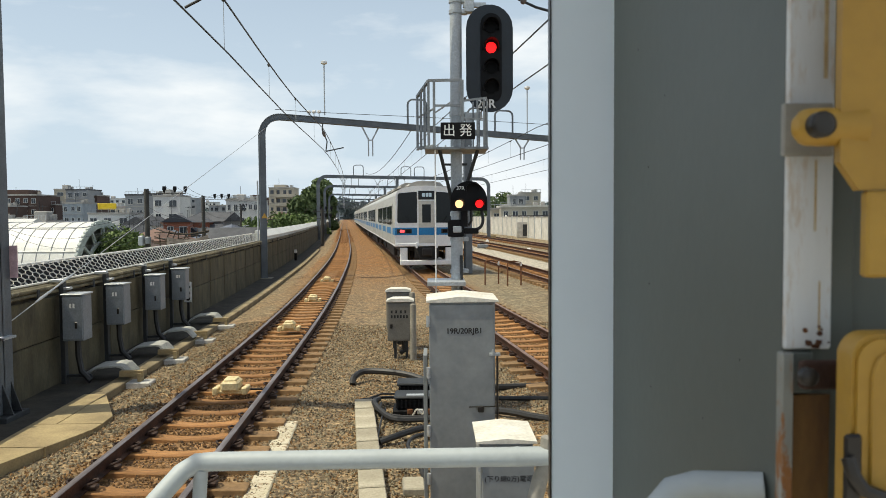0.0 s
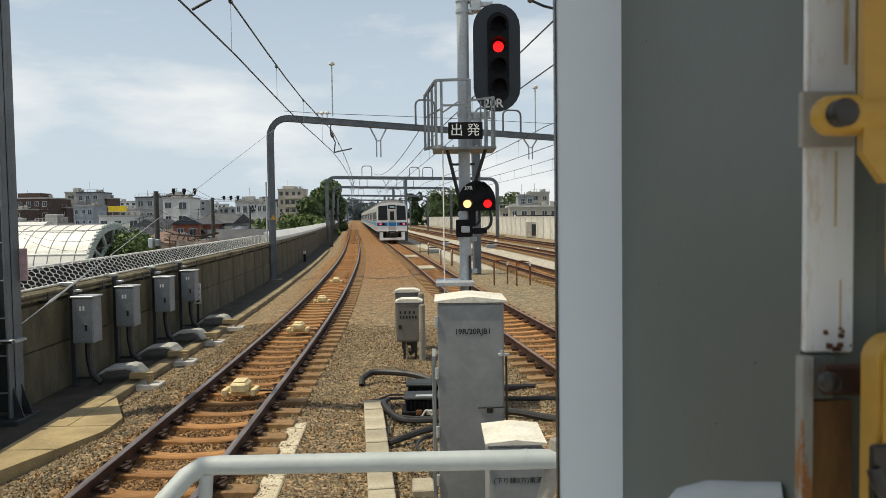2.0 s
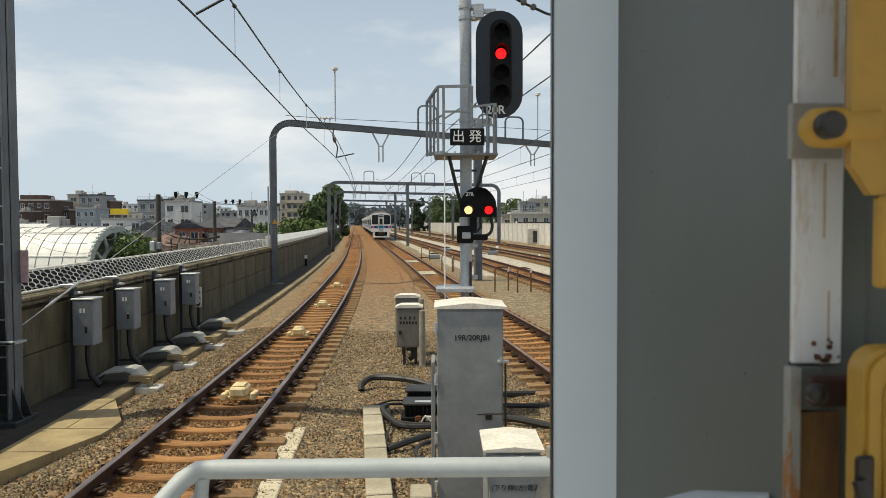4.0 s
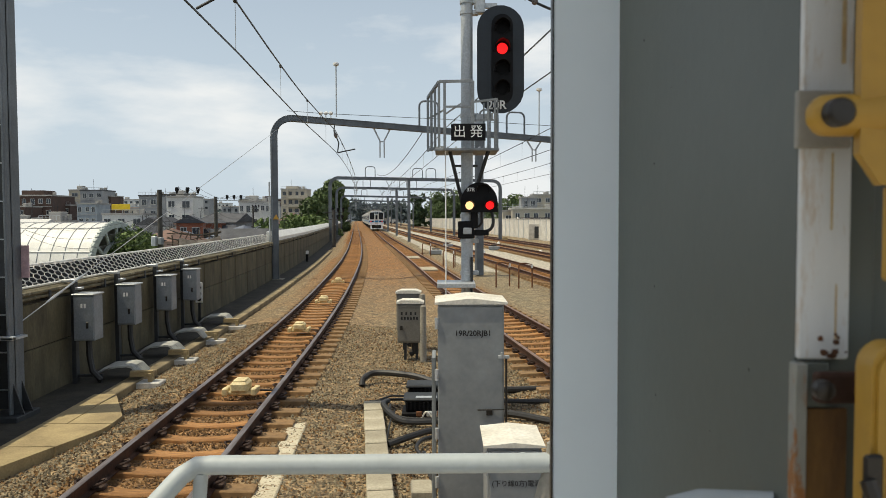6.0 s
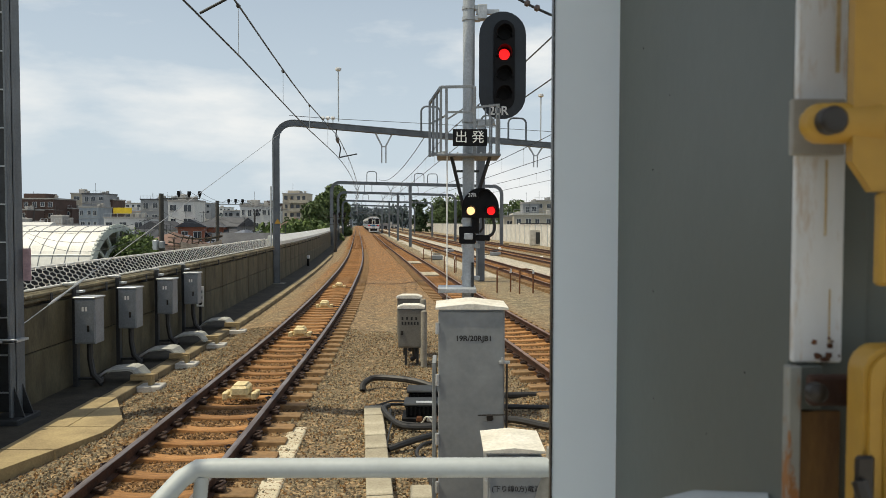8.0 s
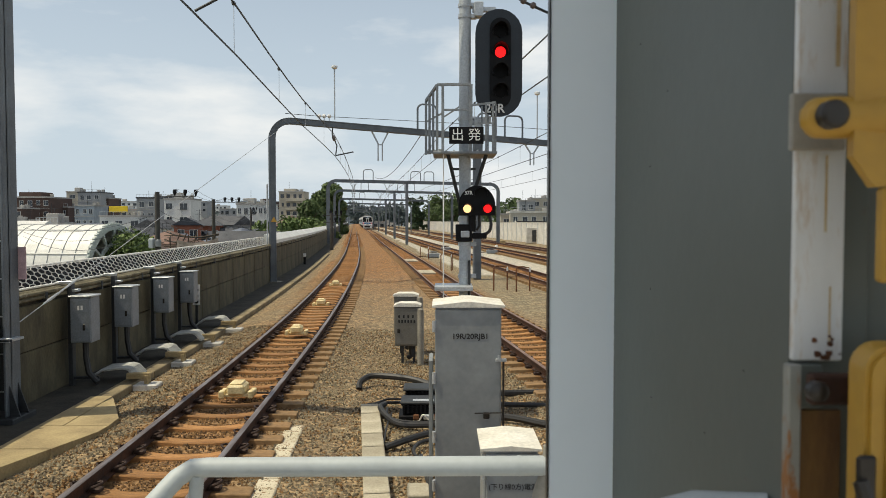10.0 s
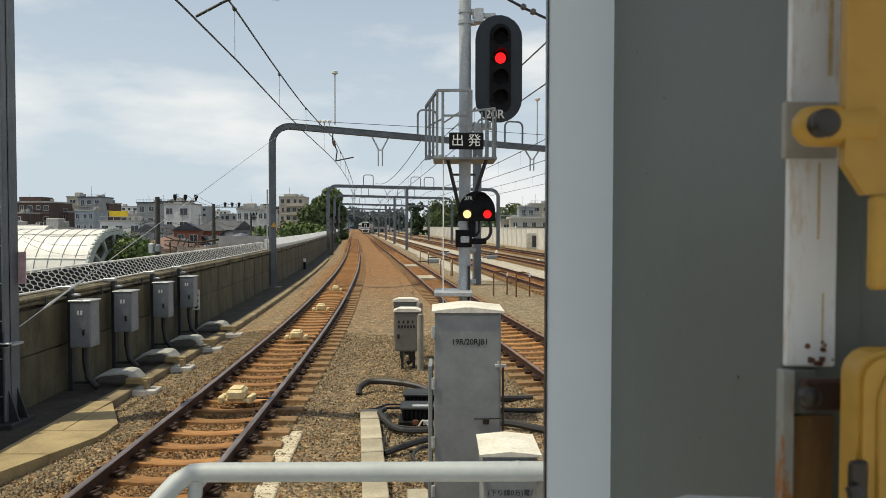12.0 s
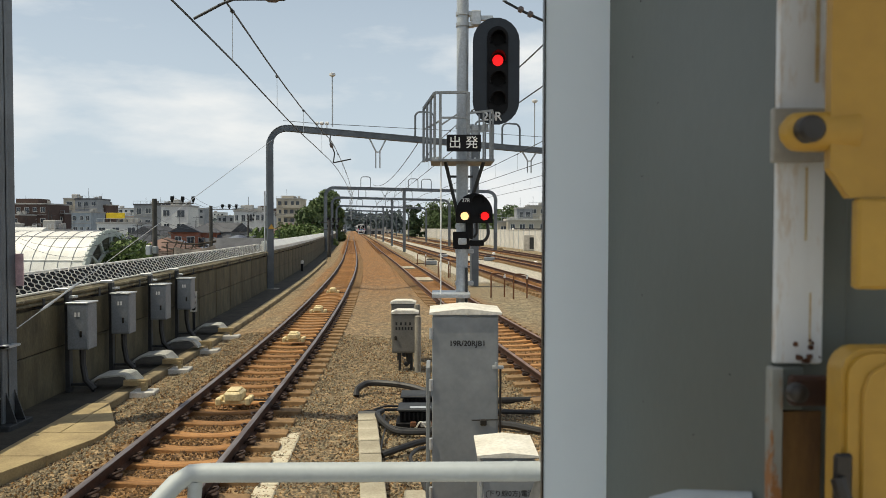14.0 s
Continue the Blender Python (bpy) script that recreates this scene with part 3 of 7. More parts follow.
def loose_stones():
    rng = np.random.default_rng(4)
    count = 80000
    base = np.array([(1, 0, 0), (-1, 0, 0), (0, 1, 0), (0, -1, 0), (0, 0, 1), (0, 0, -1)], float)
    tri = np.array([(0, 2, 4), (2, 1, 4), (1, 3, 4), (3, 0, 4), (2, 0, 5), (1, 2, 5), (3, 1, 5), (0, 3, 5)])
    groups = {False: ([], []), True: ([], [])}
    kept = 0
    while kept < count:
        y = 4.6 + 14.0 * rng.random() ** 1.4
        x = rng.uniform(wall_x(y) + 0.9, 3.6)
        d1, d2 = x - line_1(y), x - line_2(y)
        if min(abs(abs(d1) - 0.566), abs(abs(d2) - 0.566)) < 0.075:
            continue
        z = ground_z(x, y)
        s = rng.uniform(0.008, 0.020)
        v = base * s * rng.uniform(0.7, 1.25, (6, 3)) + rng.normal(0, s * 0.2, (6, 3))
        a = rng.uniform(0, 6.28)
        c, q = math.cos(a), math.sin(a)
        v = v @ np.array([[c, q, 0], [-q, c, 0], [0, 0, 1]])
        v += (x, y, z + rng.uniform(0, 0.012))
        rusty = abs(d1) < 0.9 or abs(d2) < 0.9 or rng.random() < 0.25
        vs, fs = groups[rusty]
        fs.append(tri + 6 * len(vs))
        vs.append(v)
        kept += 1
    for rusty, (vs, fs) in groups.items():
        me = bpy.data.meshes.new("ballast_stones")
        me.from_pydata(np.concatenate(vs).tolist(), [], np.concatenate(fs).tolist())
        me.materials.append(STONES_RUSTY if rusty else STONES)
        tagged(new("ballast_stones", me), "loose rust-stained ballast stones between the rails" if rusty else "loose grey crushed ballast stones beside the track", "ballast", kind="stuff")


loose_stones()

# ---- railway tracks ----
RAIL_FOOT = [(-0.062, -0.153), (0.062, -0.153), (0.062, -0.143), (0.012, -0.125), (0.009, -0.05), (0.032, -0.036), (0.034, -0.006),
             (-0.034, -0.006), (-0.032, -0.036), (-0.009, -0.05), (-0.012, -0.125), (-0.062, -0.143)]
RAIL_TOP = [(-0.034, -0.0058), (0.034, -0.0058), (0.030, 0.0), (0.012, 0.003), (-0.012, 0.003), (-0.030, 0.0)]


def sleeper_mesh(mat):
    m = Mesh()
    stations = [(-1.0, -0.168, 0.105), (-0.98, -0.16, 0.115), (-0.66, -0.152, 0.118), (-0.44, -0.158, 0.112), (-0.2, -0.185, 0.095), (0, -0.19, 0.092),
                (0.2, -0.185, 0.095), (0.44, -0.158, 0.112), (0.66, -0.152, 0.118), (0.98, -0.16, 0.115), (1.0, -0.168, 0.105)]
    vs, fs = [], []
    for i, (x, top, w) in enumerate(stations):
        vs += [(x, -w - 0.02, -0.32), (x, -w, top - 0.008), (x, -w + 0.012, top), (x, w - 0.012, top), (x, w, top - 0.008), (x, w + 0.02, -0.32)]
        if i:
            fs += [(6 * i - 6 + k, 6 * i + k, 6 * i + (k + 1) % 6, 6 * i - 6 + (k + 1) % 6) for k in range(6)]
    fs += [tuple(range(6)), tuple(range(len(vs) - 6, len(vs)))[::-1]]
    return m.add(vs, fs).data("sleeper", mat)


def clip_mesh():
    m = Mesh()
    m.tube([(-0.02, -0.05, -0.13), (0.0, -0.055, -0.1), (0.05, -0.045, -0.085), (0.075, 0, -0.08), (0.05, 0.045, -0.085), (0.0, 0.055, -0.1), (-0.02, 0.05, -0.13)], 0.011, 6)
    m.box(-0.03, 0.07, -0.035, 0.035, -0.153, -0.115, 0.008)
    m.v = [(x * 1.25, y * 1.35, -0.153 + (z + 0.153) * 1.2) for x, y, z in m.v]
    return m.data("rail_clip", CLIP)


SLEEPER_ME = {"rusty": sleeper_mesh(NEAR_SLEEPER)}
CLIP_ME = clip_mesh()


def track(line, y0, y1, sleepers_to, clips_to, spacing, head, look_, label):
    tr = thing("railway_track", Matrix(), label, "railway track", "parallel running lines", "structure")
    ys = list(np.arange(y0, 90, 1.5)) + list(np.arange(90, y1, 6.0))
    for s in (-0.566, 0.566):
        path = [(line(y) + s, y) for y in ys]
        rail = part("rail", Mesh().sweep(path, RAIL_FOOT), RAIL_SIDE, tr, "rust-brown steel rail")
        part("rail_head", Mesh().sweep(path, RAIL_TOP), head, rail, "worn shiny running surface")
    y, k = y0, 0
    rest = Mesh()
    while y < 260:
        h = pose(line(y), y, 0, 0, 0, heading(line, y))
        if y < sleepers_to:
            sl = part("sleeper", SLEEPER_ME[look_], None, tr)
            sl.matrix_basis = h
            if y < clips_to:
                for s in (-0.566, 0.566):
                    for f in (0, 180):
                        c = part("rail_clip", CLIP_ME, None, sl)
                        c.matrix_basis = pose(s + (0.055 if f == 0 else -0.055), 0, 0, 0, 0, f)
        elif y < 150:
            rest.box(-1, 1, -0.11, 0.11, -0.3, -0.155, 0, h)
        y += spacing
        k += 1
    if rest.v:
        tagged(part("far_sleepers", rest, SLEEPER, tr), kind="stuff")
    return tr


track(line_1, 3.0, 600, 75, 26, 0.585, RAIL_HEAD, "rusty", "rusty railway track with concrete sleepers in ballast")
track(line_2, 5.0, 600, 75, 26, 0.585, RAIL_HEAD_DULL, "rusty", "rusty railway track curving away beside the signal")
track(line_3, 14.0, 600, 70, 0, 0.585, RAIL_HEAD_DULL, "rusty", "rusty siding track with brown rails")
track(line_4, 24.0, 600, 70, 0, 0.585, RAIL_HEAD_DULL, "rusty", "rusty siding track with brown rails")
track(line_5, 40.0, 600, 70, 0, 0.585, RAIL_HEAD_DULL, "rusty", "rusty outer siding track near the panel fence")


# ---- left parapet ----
def parapet():
    w = thing("wall_left", Matrix(), "stained concrete parapet wall of precast panels with a coping", "wall", kind="structure")
    y = -12.0
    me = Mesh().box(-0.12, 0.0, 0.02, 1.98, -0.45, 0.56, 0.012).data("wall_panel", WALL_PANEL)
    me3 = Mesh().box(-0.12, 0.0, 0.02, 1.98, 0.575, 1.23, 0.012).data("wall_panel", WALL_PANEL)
    # Fills the joints and rises above the panels as painted shade under the ducts.
    me2 = Mesh().box(-0.11, -0.02, -0.06, 2.06, -0.45, 1.30).data("joint_and_shade_filler", DARK_JOINT_SHADE)
    while y < 130:
        p = part("wall_panel", me, None, w)
        p.matrix_basis = pose(wall_x(y), y, 0, 0, 0, heading(wall_x, y + 1))
        p = part("wall_panel", me3, None, w)
        p.matrix_basis = pose(wall_x(y), y, 0, 0, 0, heading(wall_x, y + 1))
        q = part("joint", me2, None, w)
        q.matrix_basis = pose(wall_x(y) - 0.01, y, 0, 0, 0, heading(wall_x, y + 1))
        y += 2.0
    path = [(wall_x(y), y) for y in np.arange(-12, 131, 2.0)]
    part("coping", Mesh().sweep(path, [(-0.22, 1.30), (-0.01, 1.30), (-0.01, 1.41), (-0.03, 1.43), (-0.22, 1.43)]), COPING, w, "weathered concrete coping")
    for k, (u, z, q) in enumerate(((0.035, 1.385, 0.034), (0.045, 1.315, 0.026))):
        pipe_pts = [(wall_x(y) + u, y, z + 0.008 * noise.noise((y * 0.9, k * 5.0, 0))) for y in np.arange(3, 131, 1.0)]
        part("cable_duct", Mesh().tube(pipe_pts, q, 7), COPING, w, "mossy tan cable duct under the lattice", True)
    saddle = Mesh().box(-0.02, 0.125, -0.03, 0.03, 1.255, 1.285).box(0.11, 0.125, -0.03, 0.03, 1.285, 1.40).data("saddle", STEEL_DARK)
    y = 9.0
    while y < 60:
        q = part("saddle", saddle, None, w, "")
        q.matrix_basis = pose(wall_x(y), y, 0, 0, 0, heading(wall_x, y))
        y += 2.0
    far = [(wall_x(y), y) for y in np.arange(33, 400, 3.0)]
    part("white_parapet_top", Mesh().sweep(far, [(-0.4, 1.43), (-0.03, 1.43), (-0.03, 1.58), (-0.34, 1.86), (-0.4, 1.86)]), VAULT, w, "pale smooth upper parapet beyond the gantry")
    far2 = [(wall_x(y), y) for y in np.arange(130, 400, 6.0)]
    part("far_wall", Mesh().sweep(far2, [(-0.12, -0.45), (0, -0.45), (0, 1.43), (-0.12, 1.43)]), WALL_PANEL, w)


parapet()


def lattice_fence():
    """Expanded-metal strip along the top of the parapet: long diamonds of flat strand."""
    f = thing("lattice_fence", Matrix(), "white expanded-metal lattice strip along the parapet top", "fence", kind="structure")
    m = Mesh()
    rows, cell, z0, dz = 7, 0.34, 1.465, 0.040
    y = 3.0
    while y < 32.0:
        for r in range(rows):
            # each strand: a flat bond, a slanted leg, a bond on the row above, a slanted leg back; rows mirror one another
            lo, hi = (0, 1) if r % 2 == 0 else (1, 0)
            pts = [(y + cell * q, r + h) for q, h in ((0.0, lo), (0.34, lo), (0.5, hi), (0.84, hi), (1.0, lo))]
            for (ya, ha), (yb, hb) in zip(pts, pts[1:]):
                p = (wall_x(ya) - 0.10 - 0.025 * ha, ya, z0 + ha * dz)
                q = (wall_x(yb) - 0.10 - 0.025 * hb, yb, z0 + hb * dz)
                m.bar(p, q, 0.010, 0.016 if ha == hb else 0.018)
        y += cell
    tagged(part("lattice", m, MESH_WHITE, f), kind="stuff")
    ys = np.arange(3, 32.6, 1.5)
    # Black sheet added so that the holes of the lattice look dark.
    part("backing", Mesh().sweep([(wall_x(y), y) for y in ys], [(-0.36, z0 - 0.02), (-0.20, z0 - 0.02), (-0.36, z0 + rows * dz - 0.03), (-0.40, z0 + rows * dz - 0.03)]), BLACK, f, "added black sheet that keeps the lattice holes dark")
    part("top_rail", Mesh().tube([(wall_x(y) - 0.30, y, z0 + rows * dz + 0.01) for y in ys], 0.02, 6), MESH_WHITE, f)
    part("bottom_rail", Mesh().tube([(wall_x(y) - 0.10, y, z0 - 0.005) for y in ys], 0.018, 6), MESH_WHITE, f)


lattice_fence()


def right_fence():
    w = thing("wall_right", Matrix(), "pale corrugated panel fence along the far side of the yard", "fence", kind="structure")
    y = 20.0
    me = Mesh()
    me.box(-0.05, 0.05, 0.02, 2.98, -0.4, 2.2, 0.01)
    for k in range(9):
        me.box(-0.075, -0.05, 0.15 + k * 0.32, 0.29 + k * 0.32, -0.4, 2.18)
    me = me.data("fence_panel", FENCE_PALE)
    po = Mesh().box(-0.1, 0.08, -0.06, 0.06, -0.4, 2.3, 0.01).data("fence_post", STEEL_GREY)
    while y < 330:
        for nm, d in (("fence_panel", me), ("fence_post", po)):
            p = part(nm, d, None, w)
            p.matrix_basis = pose(right_wall_x(y), y, 0, 0, 0, heading(right_wall_x, y))
        y += 3.0
    path = [(right_wall_x(y), y) for y in (20, 330)]
    part("coping", Mesh().sweep(path, [(-0.1, 2.2), (0.1, 2.2), (0.1, 2.28), (-0.1, 2.28)]), CAP, w)


right_fence()


def walkway():
    """Concrete slabs and cable trough lids between the parapet and the track."""
    w = thing("walkway", Matrix(), "sandy concrete walkway slabs and trough lids beside the parapet", "walkway", kind="structure")
    y = 10.9
    while y < 60:
        L = 0.95
        x = wall_x(y)
        h = heading(wall_x, y)
        p = part("trough_lid", Mesh().box(0.80, 1.06, 0.006, L - 0.006, -0.3, -0.155, 0.012), TROUGH, w)
        p.matrix_basis = pose(x, y, 0, 0, 0, h)
        y += L
    # the broad slabs where the walkway widens, cut to a skew outline
    for outline in (((0.80, 6.4), (0.86, 6.4), (1.16, 7.6), (0.80, 7.6)), ((0.80, 7.62), (1.165, 7.62), (1.42, 8.33), (0.80, 8.33)),
                    ((0.80, 8.35), (1.43, 8.35), (1.67, 9.02), (1.69, 9.28), (0.80, 9.28)), ((1.13, 9.30), (1.69, 9.30), (1.68, 9.66), (1.13, 10.85)),
                    ((0.80, 9.30), (1.115, 9.30), (1.115, 10.88), (0.80, 10.88))):
        m = Mesh()
        top = [(wall_x(y) + u, y, -0.125) for u, y in outline]
        n = len(top)
        m.add(top + [(x, y, -0.3) for x, y, z in top], [tuple(range(n)), tuple(range(n, 2 * n))[::-1]] + [(k, (k + 1) % n, (k + 1) % n + n, k + n) for k in range(n)])
        part("slab", m, SLAB, w)
    path = [(wall_x(y), y) for y in np.arange(2, 130, 2.0)]
    # Gutter coloured dark where the wall casts its shade.
    part("gutter", Mesh().sweep(path, [(0.0, -0.4), (0.78, -0.4), (0.78, -0.17), (0.0, -0.17)]), DARK_JOINT_SHADE, w, "strip at the wall foot, coloured dark for the wall shade")


walkway()


# ---- gantries ----
def gantry(y, left, right, z, z_right, yr, mids=(), hoops=(), hangers=(), label="grey steel overhead-line gantry with curved shoulders", r=0.9, w=0.34):
    g = thing("overhead_gantry", pose(left, y, -0.25), label, "gantry", "overhead gantries", "structure")
    span, run = right - left, yr - y
    L = math.hypot(span, run)
    ang = math.degrees(math.atan2(run, span))
    tilt = (z_right - z) / L
    rot = pose(0, 0, 0, 0, 0, ang)
    top = z + 0.25
    arc = [(r - r * math.cos(a), 0, top - r + r * math.sin(a)) for a in np.linspace(0, math.pi / 2, 7)]
    pts = [(0, 0, 0)] + arc + [(L - p[0], 0, p[2] + tilt * L) for p in arc[::-1]] + [(L, 0, tilt * L)]
    vs, fs = [], []
    for i, p in enumerate(pts):
        a, b = Vector(pts[max(i - 1, 0)]), Vector(pts[min(i + 1, len(pts) - 1)])
        d = (b - a).normalized()
        s = Vector((-d.z, 0, d.x)) * w / 2
        for u, v in ((-1, -1), (1, -1), (1, 1), (-1, 1)):
            vs.append(rot @ (Vector(p) + s * u + Vector((0, v * 0.15, 0))))
        if i:
            fs += [(4 * i - 4 + k, 4 * i + k, 4 * i + (k + 1) % 4, 4 * i - 4 + (k + 1) % 4) for k in range(4)]
    fs += [(0, 1, 2, 3), tuple(range(len(vs) - 4, len(vs)))[::-1]]
    part("frame", Mesh().add(vs, fs), GANTRY, g)
    fl = Mesh()
    for i in range(len(pts) - 1):
        for u in (-1, 1):
            for v in (-0.15, 0.15):
                a, b = Vector(pts[i]), Vector(pts[i + 1])
                d = (b - a).normalized()
                s = Vector((-d.z, 0, d.x)) * (w / 2) * u
                fl.bar(rot @ (a + s + Vector((0, v, 0))), rot @ (b + s + Vector((0, v, 0))), 0.05, 0.03)
    part("flange", fl, GANTRY, g)
    part("base_plate", Mesh().box(-0.35, 0.35, -0.3, 0.3, 0, 0.1, 0.02), CONCRETE, g)
    for x in mids:
        q = x / L
        p = part("middle_post", Mesh().box(-0.17, 0.17, -0.15, 0.15, 0, top + tilt * x - w / 2 - 0.01, 0.02), GANTRY, g)
        p.matrix_basis = rot @ pose(x, 0, 0)
    for x, hw, hh in hoops:
        zt = top + tilt * x + w / 2 - 0.02
        cr = hw * 0.55
        top_l = [(x - hw + cr - cr * math.cos(a), 0, zt + hh - cr + cr * math.sin(a)) for a in np.linspace(0, math.pi / 2, 6)]
        top_r = [(2 * x - p[0], 0, p[2]) for p in top_l[::-1]]
        m = Mesh().tube([rot @ Vector(p) for p in [(x - hw, 0, zt)] + top_l + top_r + [(x + hw, 0, zt)]], 0.045, 6)
        part("hoop", m, GANTRY, g, "grey steel feeder hoop", True)
    for x, d in hangers:
        zb = top + tilt * x - w / 2 + 0.02
        m = Mesh()
        for s in (-0.38, 0.38):
            m.bar(rot @ Vector((x + s, 0, zb)), rot @ Vector((x + s * 0.25, 0, zb - d * 0.42)), 0.06)
            m.bar(rot @ Vector((x + s * 0.25, 0, zb - d * 0.42)), rot @ Vector((x + s * 0.25, 0, zb - d)), 0.055)
        m.bar(rot @ Vector((x - 0.12, 0, zb - d * 0.45)), rot @ Vector((x + 0.12, 0, zb - d * 0.45)), 0.05)
        part("hanger", m, STEEL_GREY, g, "forked drop hanger")
    return g


GANTRIES = [(10.0, 6.7), (32.0, 6.62), (84.0, 6.95), (112.0, 7.0), (146.0, 6.75), (190.0, 6.9), (240.0, 7.0), (300.0, 7.1), (370.0, 7.2)]
gantry(32.0, wall_x(32) + 0.12, 15.0, 6.73, 5.7, 39.0, (9.32,), ((6.9, 0.45, 1.2), (9.8, 0.45, 1.05), (11.15, 0.45, 1.05)), ((4.72, 1.3), (12.1, 1.0)), r=0.75, w=0.23)
for i, (y, z) in enumerate(GANTRIES[2:]):
    xl = wall_x(y) + 0.12
    xr = line_3(y) + (8.1 if i == 0 else 6.6)
    c2 = line_2(y) - xl + 2.2
    gantry(y, xl, xr, z, z - 0.35, y + 1.0, (c2,), ((4.5, 0.55, 1.2), (c2 + 1.0, 0.55, 1.1), (c2 + 2.5, 0.55, 1.1)), ((line_1(y) - xl, 1.3), (line_2(y) - xl, 1.3)), w=0.32)


# the gantry overhead, whose column stands beside the parapet
def near_column():
    c = thing("lattice_column", pose(-5.80, 9.75, -0.25), "dark grey built-up steel gantry column with ribbed web on a concrete foot", "column", kind="structure")
    part("web", Mesh().box(-0.42, 0.16, -0.02, 0.02, 0.2, 7.3), STEEL_DARK, c)
    part("flange", Mesh().box(0.09, 0.18, -0.06, -0.03, 0.15, 7.3, 0.005), GANTRY, c)
    part("flange", Mesh().box(0.145, 0.18, -0.17, 0.17, 0.15, 7.3, 0.008), GANTRY, c)
    part("flange", Mesh().box(-0.5, -0.42, -0.17, 0.17, 0.15, 7.3, 0.008), GANTRY, c)
    for k in range(14):
        part("rib", Mesh().box(-0.42, 0.10, -0.055, -0.02, 0.45 + k * 0.495, 0.465 + k * 0.495), GALV, c)
    part("base_plate", Mesh().box(-0.55, 0.32, -0.28, 0.28, 0.06, 0.15, 0.01), STEEL_DARK, c)
    part("foot", Mesh().box(-0.7, 0.42, -0.35, 0.35, -0.1, 0.06, 0.02), CONCRETE, c)
    g = Mesh()
    for s in (-0.1, 0.1):
        g.extrude([(0.18, 0.15), (0.32, 0.15), (0.18, 0.55)], s - 0.008, s + 0.008)
    part("gusset", g, STEEL_DARK, c)
    part("bracket", Mesh().box(-0.5, 0.27, -0.24, -0.17, 1.14, 1.19, 0.005).box(0.12, 0.27, -0.24, 0.1, 1.14, 1.17), STEEL_GREY, c)
    part("plate", Mesh().box(-0.26, -0.04, -0.075, -0.06, 2.6, 2.95), PLATE_CREAM, c, "cream metal plate")
    part("notice", Mesh().box(0.182, 0.285, 0.15, 0.165, 1.92, 2.35), PINK_PLATE, c, "faded pink notice")
    bars = Mesh()
    for k in range(5):
        bars.box(-0.22, -0.08, -0.079, -0.075, 2.66 + k * 0.05, 2.675 + k * 0.05)
    part("writing", bars, INK, c)
    part("beam", Mesh().bar((-0.2, 0, 7.0), (24.0, 1.2, 7.0), 0.3, 0.36), GANTRY, c, "overhead beam of the gantry")


near_column()


# ---- overhead wires ----
def wires(line, off, label, y_end=370):
    sup = [0.0 - 22] + [g[0] for g in GANTRIES if g[0] <= y_end]
    for nm in ("messenger", "contact"):
        pts = []
        for a, b in zip(sup, sup[1:]):
            n = max(6, int((b - a) / 3))
            for k in range(n):
                y = a + (b - a) * k / n
                q = k / n
                sag = 4 * q * (1 - q)
                z = 5.30 if nm == "contact" else 6.2 - 0.22 * min(1.0, (b - a) / 40) * sag
                pts.append((line(y) + off(y), y, z))
        if nm == "messenger":
            mess = pts
        else:
            cont = pts
    w = thing("catenary", Matrix(), label, "overhead wire", "overhead wires", "structure")
    part("messenger_wire", Mesh().tube(mess, 0.017, 5), WIRE, w)
    part("contact_wire", Mesh().tube(cont, 0.015, 5), WIRE, w)
    for y in [7.3, 12.8, 18.0, 23.2, 28.3] + list(np.arange(37, 130, 5.5)):
        zt = min(mess, key=lambda p: abs(p[1] - y))[2]
        x = line(y) + off(y)
        d = part("dropper", Mesh().tube([(x, y, 5.3), (x, y, zt)], 0.006, 4), GALV, w)
        part("dropper_clamp", Mesh().tube([(x, y - 0.05, zt), (x, y, zt - 0.02), (x, y + 0.05, zt)], 0.032, 6), WIRE, d)
    return w


STAGGER = [(-40, -0.4), (9, -0.41), (12.8, -0.44), (18, -0.53), (23, -0.50), (33, -0.19), (84, 0.2), (112, -0.2), (400, 0.0)]
wires(line_1, lambda y: lerp(STAGGER, y), "overhead contact wire and messenger above the running line")
wires(line_2, lambda y: 0.15, "overhead contact wire and messenger above the second line")
wires(line_3, lambda y: -0.1, "overhead contact wire and messenger above the siding")
wires(line_4, lambda y: 0.1, "overhead contact wire and messenger above the outer siding")


# ---- signal mast ----
def ring(r, n=24, sx=1.0, sz=1.0, cx=0.0, cz=0.0):
    return [(cx + r * sx * math.cos(2 * math.pi * k / n), cz + r * sz * math.sin(2 * math.pi * k / n)) for k in range(n)]


def stadium(w, h, n=12):
    r = w / 2
    return [(r * math.cos(a), h / 2 - r + r * math.sin(a)) for a in np.linspace(0, math.pi, n)] + [(r * math.cos(a), -h / 2 + r + r * math.sin(a)) for a in np.linspace(math.pi, 2 * math.pi, n)]


def hood(m, cx, cz, y, r, d, n=12):
    """A half-round sunshade over a lens."""
    vs, fs = [], []
    for k in range(n + 1):
        a = math.radians(-20 + 220 * k / n)
        dd = d * (0.55 + 0.45 * max(0, math.sin(a)))
        for rr in (r, r + 0.012):
            vs += [(cx + rr * math.cos(a), y, cz + rr * math.sin(a)), (cx + rr * math.cos(a), y - dd, cz + rr * math.sin(a))]
        if k:
            i = 4 * k
            fs += [(i - 4, i, i + 1, i - 3), (i - 2, i - 1, i + 3, i + 2), (i - 3, i + 1, i + 3, i - 1)]
    m.add(vs, fs)


